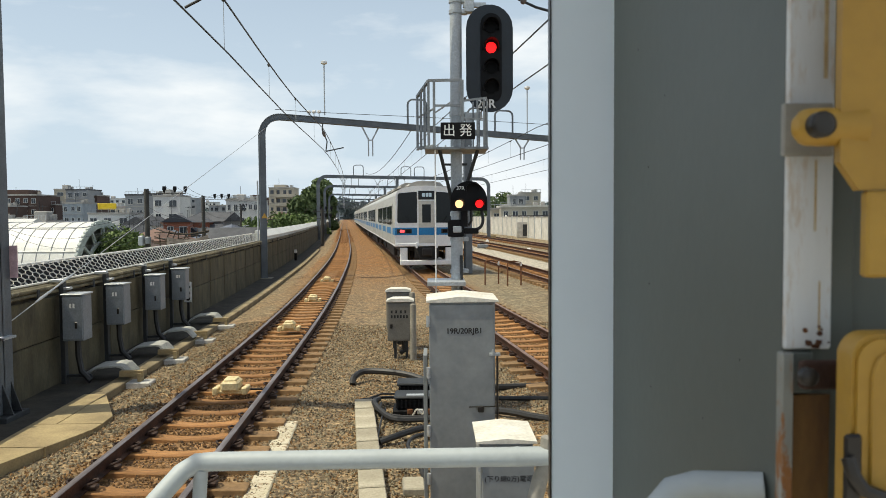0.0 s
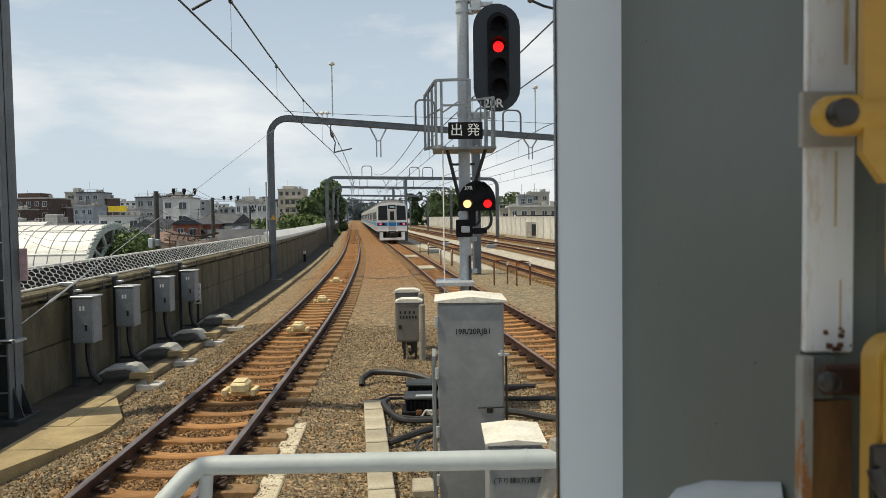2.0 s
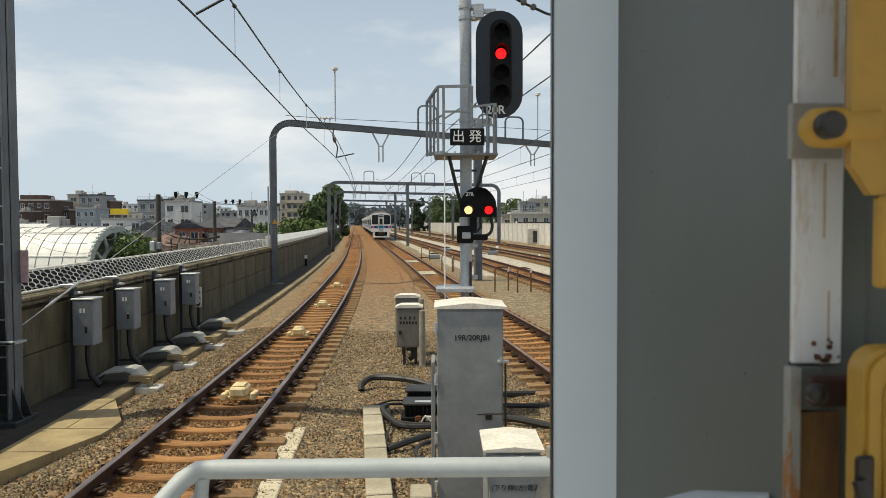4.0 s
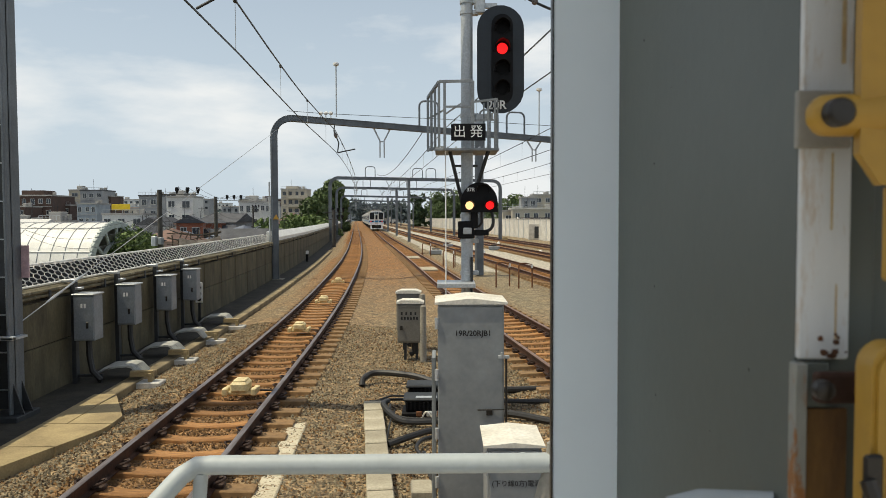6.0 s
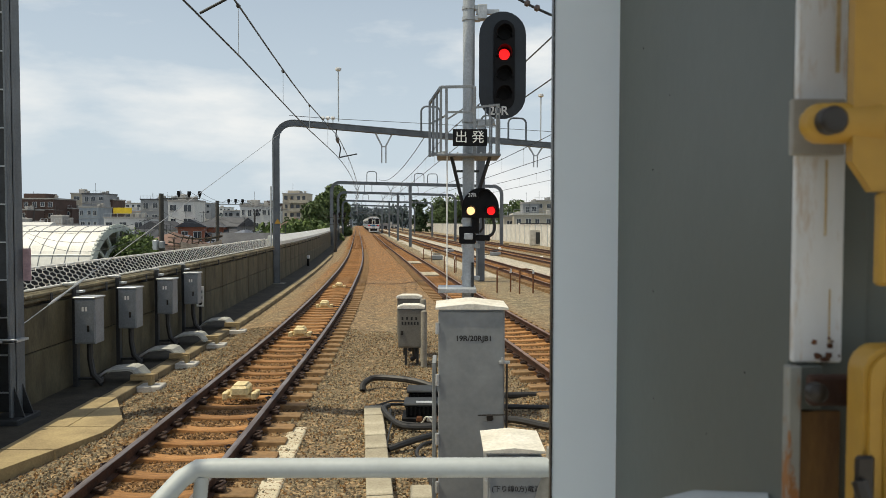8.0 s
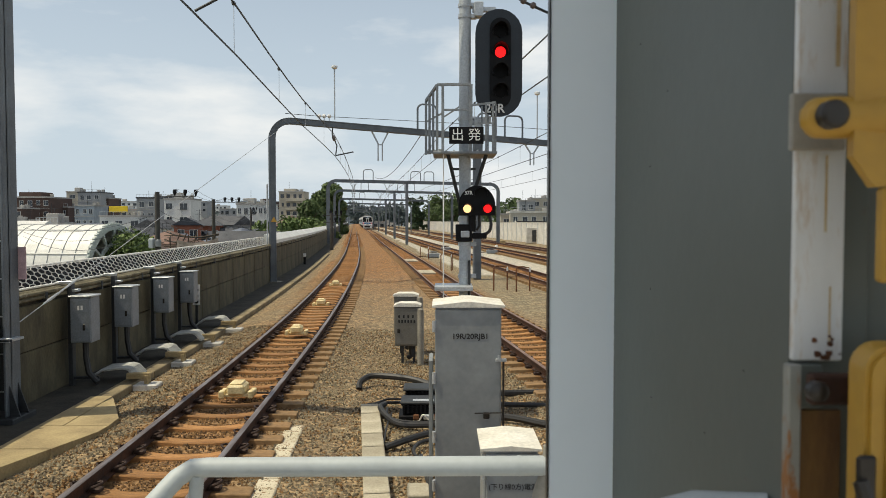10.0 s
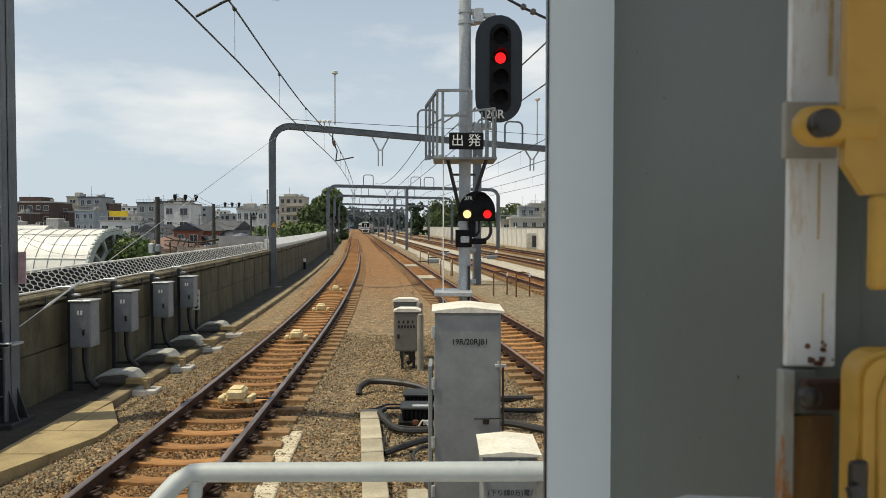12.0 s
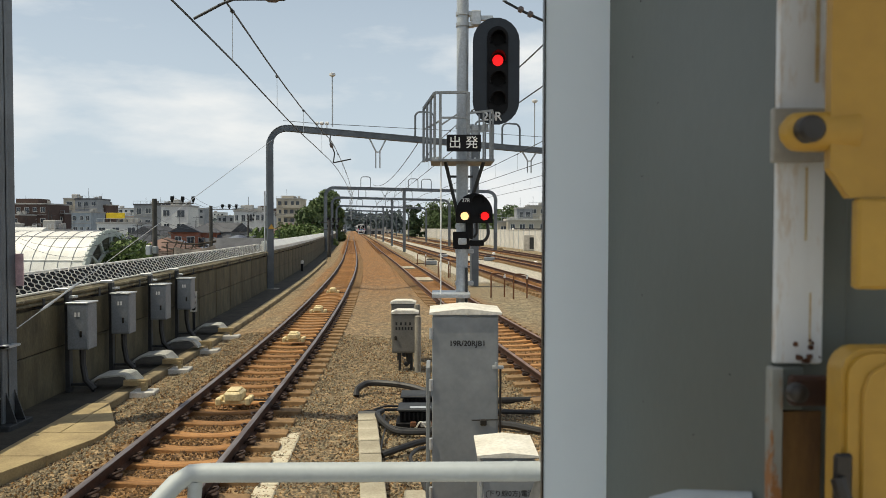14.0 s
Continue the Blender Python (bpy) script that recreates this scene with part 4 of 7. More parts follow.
def signal_mast():
    """The mast stands at (0.33, 10.45); 1 m is 1 m."""
    X, Y = 0.33, 10.45
    s = thing("signal_mast", pose(X, Y, -0.3), "grey tubular mast with a ladder platform carrying a departure signal", "signal mast")
    part("pole", Mesh().tube([(0, 0, 0), (0, 0, 6.6)], 0.083, 20), STEEL_GREY, s, "", True)
    # round the pole: clamps
    for z in (5.55, 5.70, 4.00, 4.14, 2.75, 2.40, 1.95):
        part("clamp", Mesh().tube([(0, 0, z), (0, 0, z + 0.05)], 0.096, 16).box(0.08, 0.16, -0.05, 0.05, z - 0.005, z + 0.055, 0.006), GALV, s, "bolted pipe clamp", True)
    # main signal head
    hx, hz = 0.46, 4.915
    head = part("signal_head", Mesh().extrude([(hx + x, hz + z) for x, z in stadium(0.645, 1.47)], -0.12, -0.09), SIGNAL_PLATE, s, "dark blue oval backing plate with a black lamp strip")
    part("lamp_housing", Mesh().extrude([(hx + 0.02 + x, hz + z) for x, z in stadium(0.29, 1.22)], -0.15, -0.12).box(hx - 0.1, hx + 0.14, -0.09, 0.2, hz - 0.55, hz + 0.55, 0.03), BLACK, head)
    for k, dz in enumerate((0.41, 0.14, -0.14, -0.41)):
        part("lens", Mesh().extrude(ring(0.074, 24, 1, 1, hx + 0.02, hz + dz), -0.165, -0.15), LAMP_RED if k == 1 else LENS_OFF, head, "lit red lens" if k == 1 else "unlit lens")
        h = Mesh()
        hood(h, hx + 0.02, hz + dz, -0.15, 0.1, 0.2)
        part("hood", h, BLACK, head, "black sunshade hood")
    t = letters("lettering", "20R", 0.165, WHITE_PAINT, head, pose(hx - 0.055, -0.153, hz - 0.63) @ FACING, 0.002, "white painted mark 20R")
    part("head_bracket", Mesh().bar((0.1, 0, 5.67), (0.42, 0, 5.67), 0.07, 0.06).box(0.12, 0.25, -0.09, 0.06, 5.56, 5.76, 0.01), GALV, s)
    part("head_bracket", Mesh().bar((0.1, 0, 4.12), (0.36, 0, 4.16), 0.1, 0.08).box(0.12, 0.24, -0.09, 0.06, 4.02, 4.18, 0.01), GALV, s)
    # ladder platform with its cage of bars
    fz = 3.69
    fl = Mesh()
    fl.box(-0.44, 0.42, -0.42, 0.34, fz - 0.045, fz - 0.01, 0.005)
    for x in np.linspace(-0.38, 0.36, 8):
        part("floor_bar", Mesh().box(x, x + 0.02, -0.4, 0.32, fz - 0.008, fz + 0.012), GALV, s)
    part("platform_floor", fl, CAGE, s, "galvanised grating floor")
    for x, y, zz, k in ((-0.54, -0.10, 0.71, 0.034), (-0.49, -0.18, 0.77, 0.034), (-0.44, -0.26, 0.82, 0.034), (-0.385, -0.36, 0.88, 0.034), (-0.31, -0.42, 0.88, 0.036), (0.066, -0.42, 0.88, 0.042),
                        (-0.30, 0.30, 0.8, 0.024), (0.225, -0.20, 0.62, 0.022), (0.27, -0.42, 0.64, 0.024), (0.315, -0.1, 0.62, 0.022), (0.36, -0.42, 0.64, 0.024), (0.40, -0.38, 0.63, 0.022), (0.42, 0.2, 0.6, 0.022)):
        part("guard_bar", Mesh().bar((x, y, fz - 0.03), (x, y, fz + zz), k, k * 0.8), CAGE, s)
    for a, b, k in (((-0.54, -0.10, 0.71), (-0.385, -0.36, 0.88), 0.034), ((-0.385, -0.38, 0.88), (0.066, -0.42, 0.88), 0.034), ((-0.54, -0.10, 0.42), (-0.31, -0.42, 0.5), 0.02),
                    ((-0.31, -0.42, 0.54), (0.066, -0.42, 0.54), 0.026), ((0.066, -0.42, 0.60), (0.40, -0.42, 0.64), 0.026), ((0.066, -0.42, 0.36), (0.36, -0.42, 0.36), 0.022),
                    ((0.36, -0.42, 0.64), (0.42, 0.2, 0.60), 0.022), ((-0.29, 0.1, 0.52), (-0.06, 0.02, 0.66), 0.018), ((-0.54, -0.10, 0.0), (-0.31, -0.42, 0.0), 0.04)):
        part("guard_rail", Mesh().bar((a[0], a[1], fz + a[2]), (b[0], b[1], fz + b[2]), k), CAGE, s)
    sign = part("name_board", Mesh().box(-0.225, 0.235, -0.46, -0.445, fz + 0.085, fz + 0.31, 0.003), BLACK, s, "black board with white departure lettering")
    letters("lettering", "出 発", 0.175, WHITE_PAINT, sign, pose(0.0, -0.463, fz + 0.195) @ FACING, 0.001, "white departure characters", 0.004)
    br = Mesh().bar((-0.24, -0.3, fz - 0.04), (-0.07, -0.02, fz - 0.72), 0.035).bar((0.28, -0.3, fz - 0.04), (0.07, -0.02, fz - 0.72), 0.035).bar((-0.2, 0, fz - 0.22), (0.15, 0, fz - 0.22), 0.03)
    part("strut", br, STEEL_DARK, s)
    # dwarf signal
    outline = [(0.255 * math.cos(a), 0.28 * math.sin(a)) for a in np.linspace(0, math.pi, 20)]
    outline = [(0.16 + x, 2.95 + (z if z > 0.02 else 0)) for x, z in outline] + [(-0.095, 2.82), (0.415, 2.82)]
    dw = part("shunt_signal", Mesh().extrude(outline, -0.2, -0.17).box(-0.03, 0.36, -0.17, 0.05, 2.84, 3.1, 0.04), BLACK, s, "black half-round shunting signal with two lit lenses")
    for x, mt, lb in ((0.007, LAMP_WHITE, "lit warm white lens"), (0.285, LAMP_RED, "lit red lens")):
        part("lens", Mesh().extrude(ring(0.056, 20, 1, 1, 0.02 + x, 2.915), -0.215, -0.2), mt, dw, lb)
        h = Mesh()
        hood(h, 0.02 + x, 2.915, -0.2, 0.068, 0.14)
        part("hood", h, BLACK, dw)
    h = Mesh()
    hood(h, 0.22, 3.12, -0.2, 0.085, 0.1)
    part("hood", h, BLACK, dw)
    letters("lettering", "37R", 0.07, WHITE_PAINT, dw, pose(0.045, -0.203, 3.13) @ FACING, 0.001, "white painted mark 37R")
    part("clamp_block", Mesh().box(-0.06, 0.06, -0.16, -0.08, 2.52, 2.61, 0.01), STEEL_GREY, s)
    part("bracket", Mesh().box(-0.13, 0.10, -0.13, 0.0, 2.46, 2.70, 0.012).box(0.1, 0.3, -0.12, 0.0, 2.5, 2.58, 0.01).tube([(0.1, -0.1, 2.84), (0.1, -0.1, 2.6)], 0.05, 10), BLACK, s)
    hose = [(0.34, -0.08, 2.84), (0.36, -0.1, 2.68), (0.31, -0.1, 2.58), (0.18, -0.08, 2.55)]
    part("conduit", Mesh().tube(curve_through(hose), 0.022, 8).tube([(0.2, -0.08, 2.82), (0.2, -0.1, 2.68), (0.16, -0.08, 2.62)], 0.018, 8), RUBBER, s, "", True)
    part("step_plate", Mesh().box(-0.42, 0.10, -0.42, 0.2, 1.80, 1.86, 0.006), GALV, s, "galvanised step plate")
    part("ladder_wire", Mesh().tube([(-0.30, -0.35, 1.2), (-0.30, -0.35, 3.68)], 0.009, 6), WHITE_PAINT, s)
    part("cable", Mesh().tube([(0.06, -0.09, 2.2), (0.06, -0.1, 1.0), (0.05, -0.08, 0.2)], 0.018, 6), STEEL_DARK, s)
    part("foot", Mesh().box(-0.3, 0.3, -0.3, 0.3, -0.05, 0.1, 0.02), CONCRETE, s)


signal_mast()


# ---- cabinets by the line ----
def gable_roof(w, d, z, rise, over=0.02, t=0.03, flat=0.32):
    a = w / 2 + over
    return Mesh().extrude([(-a, z), (a, z), (a, z + t), (w * flat, z + t + rise), (-w * flat, z + t + rise), (-a, z + t)], -d / 2 - over, d / 2 + over)


def tall_cabinet():
    X, Y, W, Dp, top = 0.222, 6.0, 0.555, 0.5, 1.75
    g = -0.25
    c = thing("relay_cabinet", pose(X, Y + Dp / 2, g), "tall mottled grey steel trackside cabinet with a white roof", "cabinet")
    H = top - g
    part("body", Mesh().box(-W / 2 + 0.01, W / 2 - 0.01, -Dp / 2 + 0.02, Dp / 2, 0.06, H, 0.008), CABINET, c)
    door = part("door", Mesh().box(-W / 2 + 0.006, W / 2 - 0.02, -Dp / 2, -Dp / 2 + 0.018, 0.1, H - 0.02, 0.005), CABINET, c)
    part("roof", gable_roof(W, Dp, H, 0.03, 0.017, 0.016, 0.06), CABINET_TOP, c, "white weathered sheet roof")
    part("plinth", Mesh().box(-W / 2 - 0.02, W / 2 + 0.02, -Dp / 2 - 0.02, Dp / 2 + 0.02, -0.1, 0.06, 0.01), CONCRETE, c)
    part("handle", Mesh().box(0.12, 0.17, -Dp / 2 - 0.035, -Dp / 2, H - 0.90, H - 0.85, 0.006).tube([(0.05, -Dp / 2 - 0.01, H - 0.86), (0.27, -Dp / 2 - 0.012, H - 0.855)], 0.005, 6), BOLT, door, "dark turn handle with a rod")
    part("rod", Mesh().tube([(W / 2 + 0.005, -Dp / 2 - 0.01, H - 0.42), (W / 2 + 0.005, -Dp / 2 - 0.01, 0.15)], 0.009, 6), BOLT, door)
    part("hasp", Mesh().box(W / 2 - 0.06, W / 2 + 0.03, -Dp / 2 - 0.02, -Dp / 2 + 0.004, H - 0.44, H - 0.415, 0.003).tube([(W / 2 - 0.03, -Dp / 2 - 0.015, H - 0.43), (W / 2 - 0.03, -Dp / 2 - 0.015, H - 0.39)], 0.012, 8), GALV, door)
    for z in (H - 0.2, H - 0.62, H - 1.1, H - 1.5):
        part("hinge", Mesh().tube([(-W / 2 - 0.002, -Dp / 2, z), (-W / 2 - 0.002, -Dp / 2, z + 0.09)], 0.016, 8), GALV, door)
    part("side_strip", Mesh().box(-W / 2 - 0.045, -W / 2 - 0.012, -Dp / 2 + 0.1, Dp / 2 - 0.05, 0.1, H - 0.45, 0.004), CABINET, c)
    letters("lettering", "19R/20RJB1", 0.062, INK, door, pose(0.015, -Dp / 2 - 0.002, H - 0.237) @ FACING, 0.0008, "stencilled black cabinet code")


tall_cabinet()


def low_cabinet():
    W, Dp = 0.338, 0.40
    top = 1.155
    c = thing("power_cabinet", pose(0.396, 4.15 + Dp / 2, -0.25), "low grey steel power cabinet with a white hipped roof", "cabinet")
    H = top + 0.25
    part("body", Mesh().box(-W / 2 + 0.015, W / 2 - 0.015, -Dp / 2 + 0.02, Dp / 2, 0.05, H, 0.008), CABINET, c)
    door = part("door", Mesh().box(-W / 2 + 0.03, W / 2 - 0.01, -Dp / 2 + 0.004, -Dp / 2 + 0.02, 0.08, H - 0.02, 0.004), CABINET, c)
    a, b = W / 2 + 0.005, Dp / 2 + 0.01
    m = Mesh().add([(-a, -b, H), (a, -b, H), (a, b, H), (-a, b, H), (-a, -b, H + 0.012), (a, -b, H + 0.012), (a, b, H + 0.012), (-a, b, H + 0.012),
                    (-a, -b, H + 0.012), (0, -b, H + 0.03), (a, -b, H + 0.012), (-a * 0.92, b, H + 0.013), (0, b, H + 0.03), (a * 0.92, b, H + 0.013)],
                   [(0, 1, 5, 4), (1, 2, 6, 5), (2, 3, 7, 6), (3, 0, 4, 7), (8, 9, 12, 11), (9, 10, 13, 12), (4, 5, 9), (6, 7, 11, 12, 13), (5, 6, 13), (7, 4, 11), (0, 1, 2, 3)])
    part("roof", m, CABINET_TOP, c, "white hipped sheet roof")
    letters("lettering", "(下り線0方)電源", 0.039, INK, door, pose(0.012, -Dp / 2 + 0.003, H - 0.208) @ FACING, 0.0006, "black stencilled characters", 0.006)
    part("plinth", Mesh().box(-W / 2, W / 2, -Dp / 2, Dp / 2, -0.1, 0.05, 0.01), CONCRETE, c)
    part("hinge", Mesh().tube([(-W / 2 + 0.01, -Dp / 2, H - 0.16), (-W / 2 + 0.01, -Dp / 2, H - 0.02)], 0.009, 6), GALV, door)


low_cabinet()


def small_cabinet(y, x, w, top):
    c = thing("junction_box", pose(x, y, -0.27), "weathered tan grey junction box on dark legs with a pale roof", "junction box", "small trackside boxes")
    H = top + 0.27
    part("body", Mesh().box(-w / 2, w / 2, -0.16, 0.16, H - 0.75, H, 0.01), CABINET_TAN, c)
    door = part("door", Mesh().box(-w / 2 + 0.02, w / 2 - 0.02, -0.178, -0.161, H - 0.72, H - 0.03, 0.004), CABINET_TAN, c)
    part("roof", gable_roof(w, 0.34, H, 0.04, 0.02, 0.025), CABINET_TOP, c, "pale roof")
    for dz, n in ((0.16, 4), (0.25, 6)):
        for k in range(n):
            q = -w * 0.36 + k * w * 0.72 / n
            part("writing", Mesh().box(q, q + w * 0.07, -0.182, -0.1785, H - dz - 0.055, H - dz), INK, door)
    part("latch", Mesh().box(-w / 2 + 0.05, -w / 2 + 0.1, -0.2, -0.178, H - 0.5, H - 0.42, 0.005), BOLT, door)
    for s in (-0.1, 0.12):
        part("leg", Mesh().box(s - 0.025, s + 0.025, -0.03, 0.03, -0.05, H - 0.75), STEEL_DARK, c)
    part("cable", Mesh().tube([(0.05, 0, H - 0.75), (0.08, 0, H - 0.95), (0.0, 0.02, 0.1)], 0.05, 8), RUBBER, c)
    return c


small_cabinet(14.2, -0.64, 0.48, 0.83)
small_cabinet(15.2, -0.72, 0.48, 0.92)
for x, y, z in ((-0.42, 14.5, 0.97), (-0.39, 14.0, 0.80)):
    p = thing("marker_post", pose(x, y, -0.27), "short round concrete marker post beside the junction box", "post", "short posts")
    part("shaft", Mesh().tube([(0, 0, 0), (0, 0, z + 0.2), (0, 0, z + 0.25), (0, 0, z + 0.27)], [0.06, 0.06, 0.055, 0.03], 14), CONCRETE, p, "", True)


# ---- wall boxes with cable covers ----
def wall_box(y):
    x = wall_x(y) + 0.02
    c = thing("wall_cabinet", pose(x, y, -0.17, 0, 0, heading(wall_x, y)), "grey steel equipment box fixed on a bracket to the parapet", "equipment box", "boxes along the parapet")
    z0, z1 = 0.70, 1.42
    part("body", Mesh().box(0.14, 0.46, -0.17, 0.17, z0, z1, 0.01), STEEL_BOX, c)
    part("lid", Mesh().box(0.12, 0.48, -0.19, 0.19, z1, z1 + 0.025, 0.006), GALV, c)
    door = part("door", Mesh().box(0.15, 0.45, -0.186, -0.172, z0 + 0.03, z1 - 0.03, 0.004), STEEL_BOX, c)
    part("lock", Mesh().box(0.34, 0.375, -0.2, -0.186, z0 + 0.2, z0 + 0.3, 0.003), BOLT, door)
    part("plate", Mesh().box(0.26, 0.29, -0.19, -0.1865, z1 - 0.2, z1 - 0.13).box(0.31, 0.34, -0.19, -0.1865, z1 - 0.2, z1 - 0.13), WHITE_PAINT, door)
    part("post", Mesh().box(0.05, 0.12, -0.06, 0.06, 0.0, 1.62, 0.006), STEEL_DARK, c)
    part("hook", Mesh().box(-0.1, 0.12, -0.05, 0.05, 1.615, 1.66, 0.006).box(0.06, 0.22, -0.05, 0.05, 1.5, 1.54, 0.006), GALV, c)
    part("cable", Mesh().tube([(0.3, 0, z0), (0.31, -0.02, 0.45), (0.36, -0.04, 0.2), (0.5, -0.05, 0.05)], 0.05, 8), RUBBER, c, "black cables", True)
    part("lower_frame", Mesh().box(0.08, 0.5, -0.02, 0.02, 0.1, 0.14).box(0.44, 0.48, -0.02, 0.02, 0.0, 0.14), STEEL_DARK, c)


def cable_cover(y):
    x = wall_x(y)
    c = thing("cable_cover", pose(x + 0.75, y, -0.10, 0, 0, heading(wall_x, y)), "galvanised ribbed cable cover over the trough lids", "cable cover", "cable covers")
    arch = [(-0.42, 0.0), (-0.36, 0.06), (-0.24, 0.14), (0.12, 0.17), (0.2, 0.15), (0.32, 0.02), (0.33, 0.0), (0.3, 0.0), (0.18, 0.13), (0.1, 0.15), (-0.23, 0.12), (-0.35, 0.04), (-0.4, 0.0)]
    part("sheet", Mesh().extrude(arch, -0.24, 0.24), COVER, c)
    outer = [(-0.42, 0.0), (-0.36, 0.06), (-0.24, 0.14), (0.12, 0.17), (0.2, 0.15), (0.32, 0.02)]
    for k in range(10):
        q = -0.225 + k * 0.05
        part("rib", Mesh().tube([(x_, q, z_ + 0.004) for x_, z_ in outer], 0.014, 5), COVER, c)


def beacon_base(y, dx=1.25):
    x = wall_x(y) + dx
    c = thing("cable_stand", pose(x, y, -0.235, 0, 0, heading(wall_x, y)), "small yellowish bracket on a white concrete footing", "bracket", "cable stands")
    part("footing", Mesh().box(-0.19, 0.19, -0.16, 0.16, -0.04, 0.06, 0.012), CAP, c)
    part("bracket", Mesh().box(-0.03, 0.03, -0.08, 0.08, 0.06, 0.2, 0.006).box(-0.32, 0.05, -0.05, 0.05, 0.2, 0.235, 0.006).box(-0.32, 0.05, -0.055, -0.045, 0.14, 0.2), SLAB, c)


for y in (11.82, 13.57, 15.67, 17.57):
    wall_box(y)
for y, y2 in ((12.2, 11.97), (14.15, 13.9), (16.0, 16.1), (18.4, 18.2)):
    cable_cover(y)
    beacon_base(y2)

plq = thing("wall_sign", pose(wall_x(18.3) + 0.3, 18.3, -0.17), "white round number sign on a short post by the wall", "sign")
part("post", Mesh().box(-0.03, 0.03, 0.0, 0.04, 0, 1.0), STEEL_DARK, plq)
part("plate", Mesh().box(-0.09, 0.09, -0.012, 0.0, 0.55, 1.05, 0.004), WHITE_PAINT, plq)
part("mark", Mesh().extrude(ring(0.055, 16, 1, 1, 0, 0.92), -0.016, -0.0125).extrude(ring(0.055, 16, 1, 1, 0, 0.78), -0.016, -0.0125).extrude(ring(0.055, 16, 1, 1, 0, 0.64), -0.016, -0.0125), INK, plq)


# ---- beacons between the rails ----
def beacon(y):
    c = thing("track_beacon", pose(line_1(y), y, -0.135, 0, 0, heading(line_1, y)), "cream train-control beacon bolted between the rails", "track beacon", "beacons between the rails")
    part("body", Mesh().box(-0.13, 0.13, -0.17, 0.17, 0.05, 0.20, 0.03), BEACON, c)
    part("top_plate", Mesh().box(-0.09, 0.09, -0.13, 0.13, 0.2, 0.225, 0.01), BEACON, c)
    part("cross_bar", Mesh().box(-0.25, 0.25, -0.12, -0.06, 0.015, 0.06, 0.01).box(-0.25, 0.25, 0.06, 0.12, 0.015, 0.06, 0.01), BEACON, c)
    for sx in (-0.21, 0.21):
        part("lug", Mesh().box(sx - 0.04, sx + 0.04, -0.15, -0.03, 0.0, 0.11, 0.015), BEACON, c)
        part("lug", Mesh().box(sx - 0.04, sx + 0.04, 0.05, 0.15, 0.0, 0.1, 0.015), BEACON, c)
    part("cable", Mesh().tube([(0.2, 0.1, 0.03), (0.45, 0.2, 0.0), (0.62, 0.2, -0.03)], 0.014, 6), RUBBER, c)


for y in (10.9, 16.9, 22.6, 29.5):
    beacon(y)


# ---- hoses, points gear and trough by the cabinets ----
def hose(pts, r, label="black rubber cable hose lying on the ballast"):
    return solid("cable_hose", Mesh().tube(curve_through(pts), r, 8), RUBBER, label, "hose", "hoses on the ballast", smooth=True)


hose([(-1.32, 11.9, -0.25), (-1.30, 12.0, -0.15), (-1.1, 12.2, -0.10), (-0.5, 12.0, -0.11), (0.0, 11.6, -0.17), (0.5, 11.2, -0.15), (1.2, 11.4, -0.2), (2.2, 11.6, -0.22)], 0.05)
hose([(-0.80, 10.55, -0.16), (-0.84, 10.2, -0.12), (-0.72, 9.9, -0.17), (-0.52, 9.62, -0.20), (-0.15, 9.6, -0.20), (0.15, 9.7, -0.2)], 0.04)
hose([(-0.76, 10.35, -0.17), (-0.72, 10.0, -0.2), (-0.45, 9.78, -0.21), (0.0, 9.76, -0.21)], 0.022)
hose([(-0.66, 8.7, -0.22), (-0.5, 8.8, -0.19), (-0.2, 9.1, -0.18), (0.05, 9.25, -0.2)], 0.042)
hose([(-0.25, 8.3, -0.24), (-0.32, 8.5, -0.2), (-0.25, 8.8, -0.19), (-0.05, 9.0, -0.2)], 0.022)
hose([(-0.68, 8.2, -0.24), (-0.69, 8.8, -0.21), (-0.70, 9.6, -0.2), (-0.68, 10.2, -0.2)], 0.012)
hose([(0.4, 10.0, -0.22), (0.9, 9.9, -0.18), (1.4, 9.6, -0.2), (2.0, 9.4, -0.22)], 0.05)
hose([(0.4, 10.8, -0.22), (1.0, 10.6, -0.18), (1.7, 10.6, -0.2), (2.3, 10.5, -0.22)], 0.035)
hose([(-0.2, 8.1, -0.25), (-0.22, 8.0, -0.1), (-0.17, 7.6, -0.12), (-0.1, 7.4, -0.25)], 0.025)
hose([(-2.1, 5.9, -0.2), (-1.8, 6.0, -0.17), (-1.4, 5.9, -0.2)], 0.03)


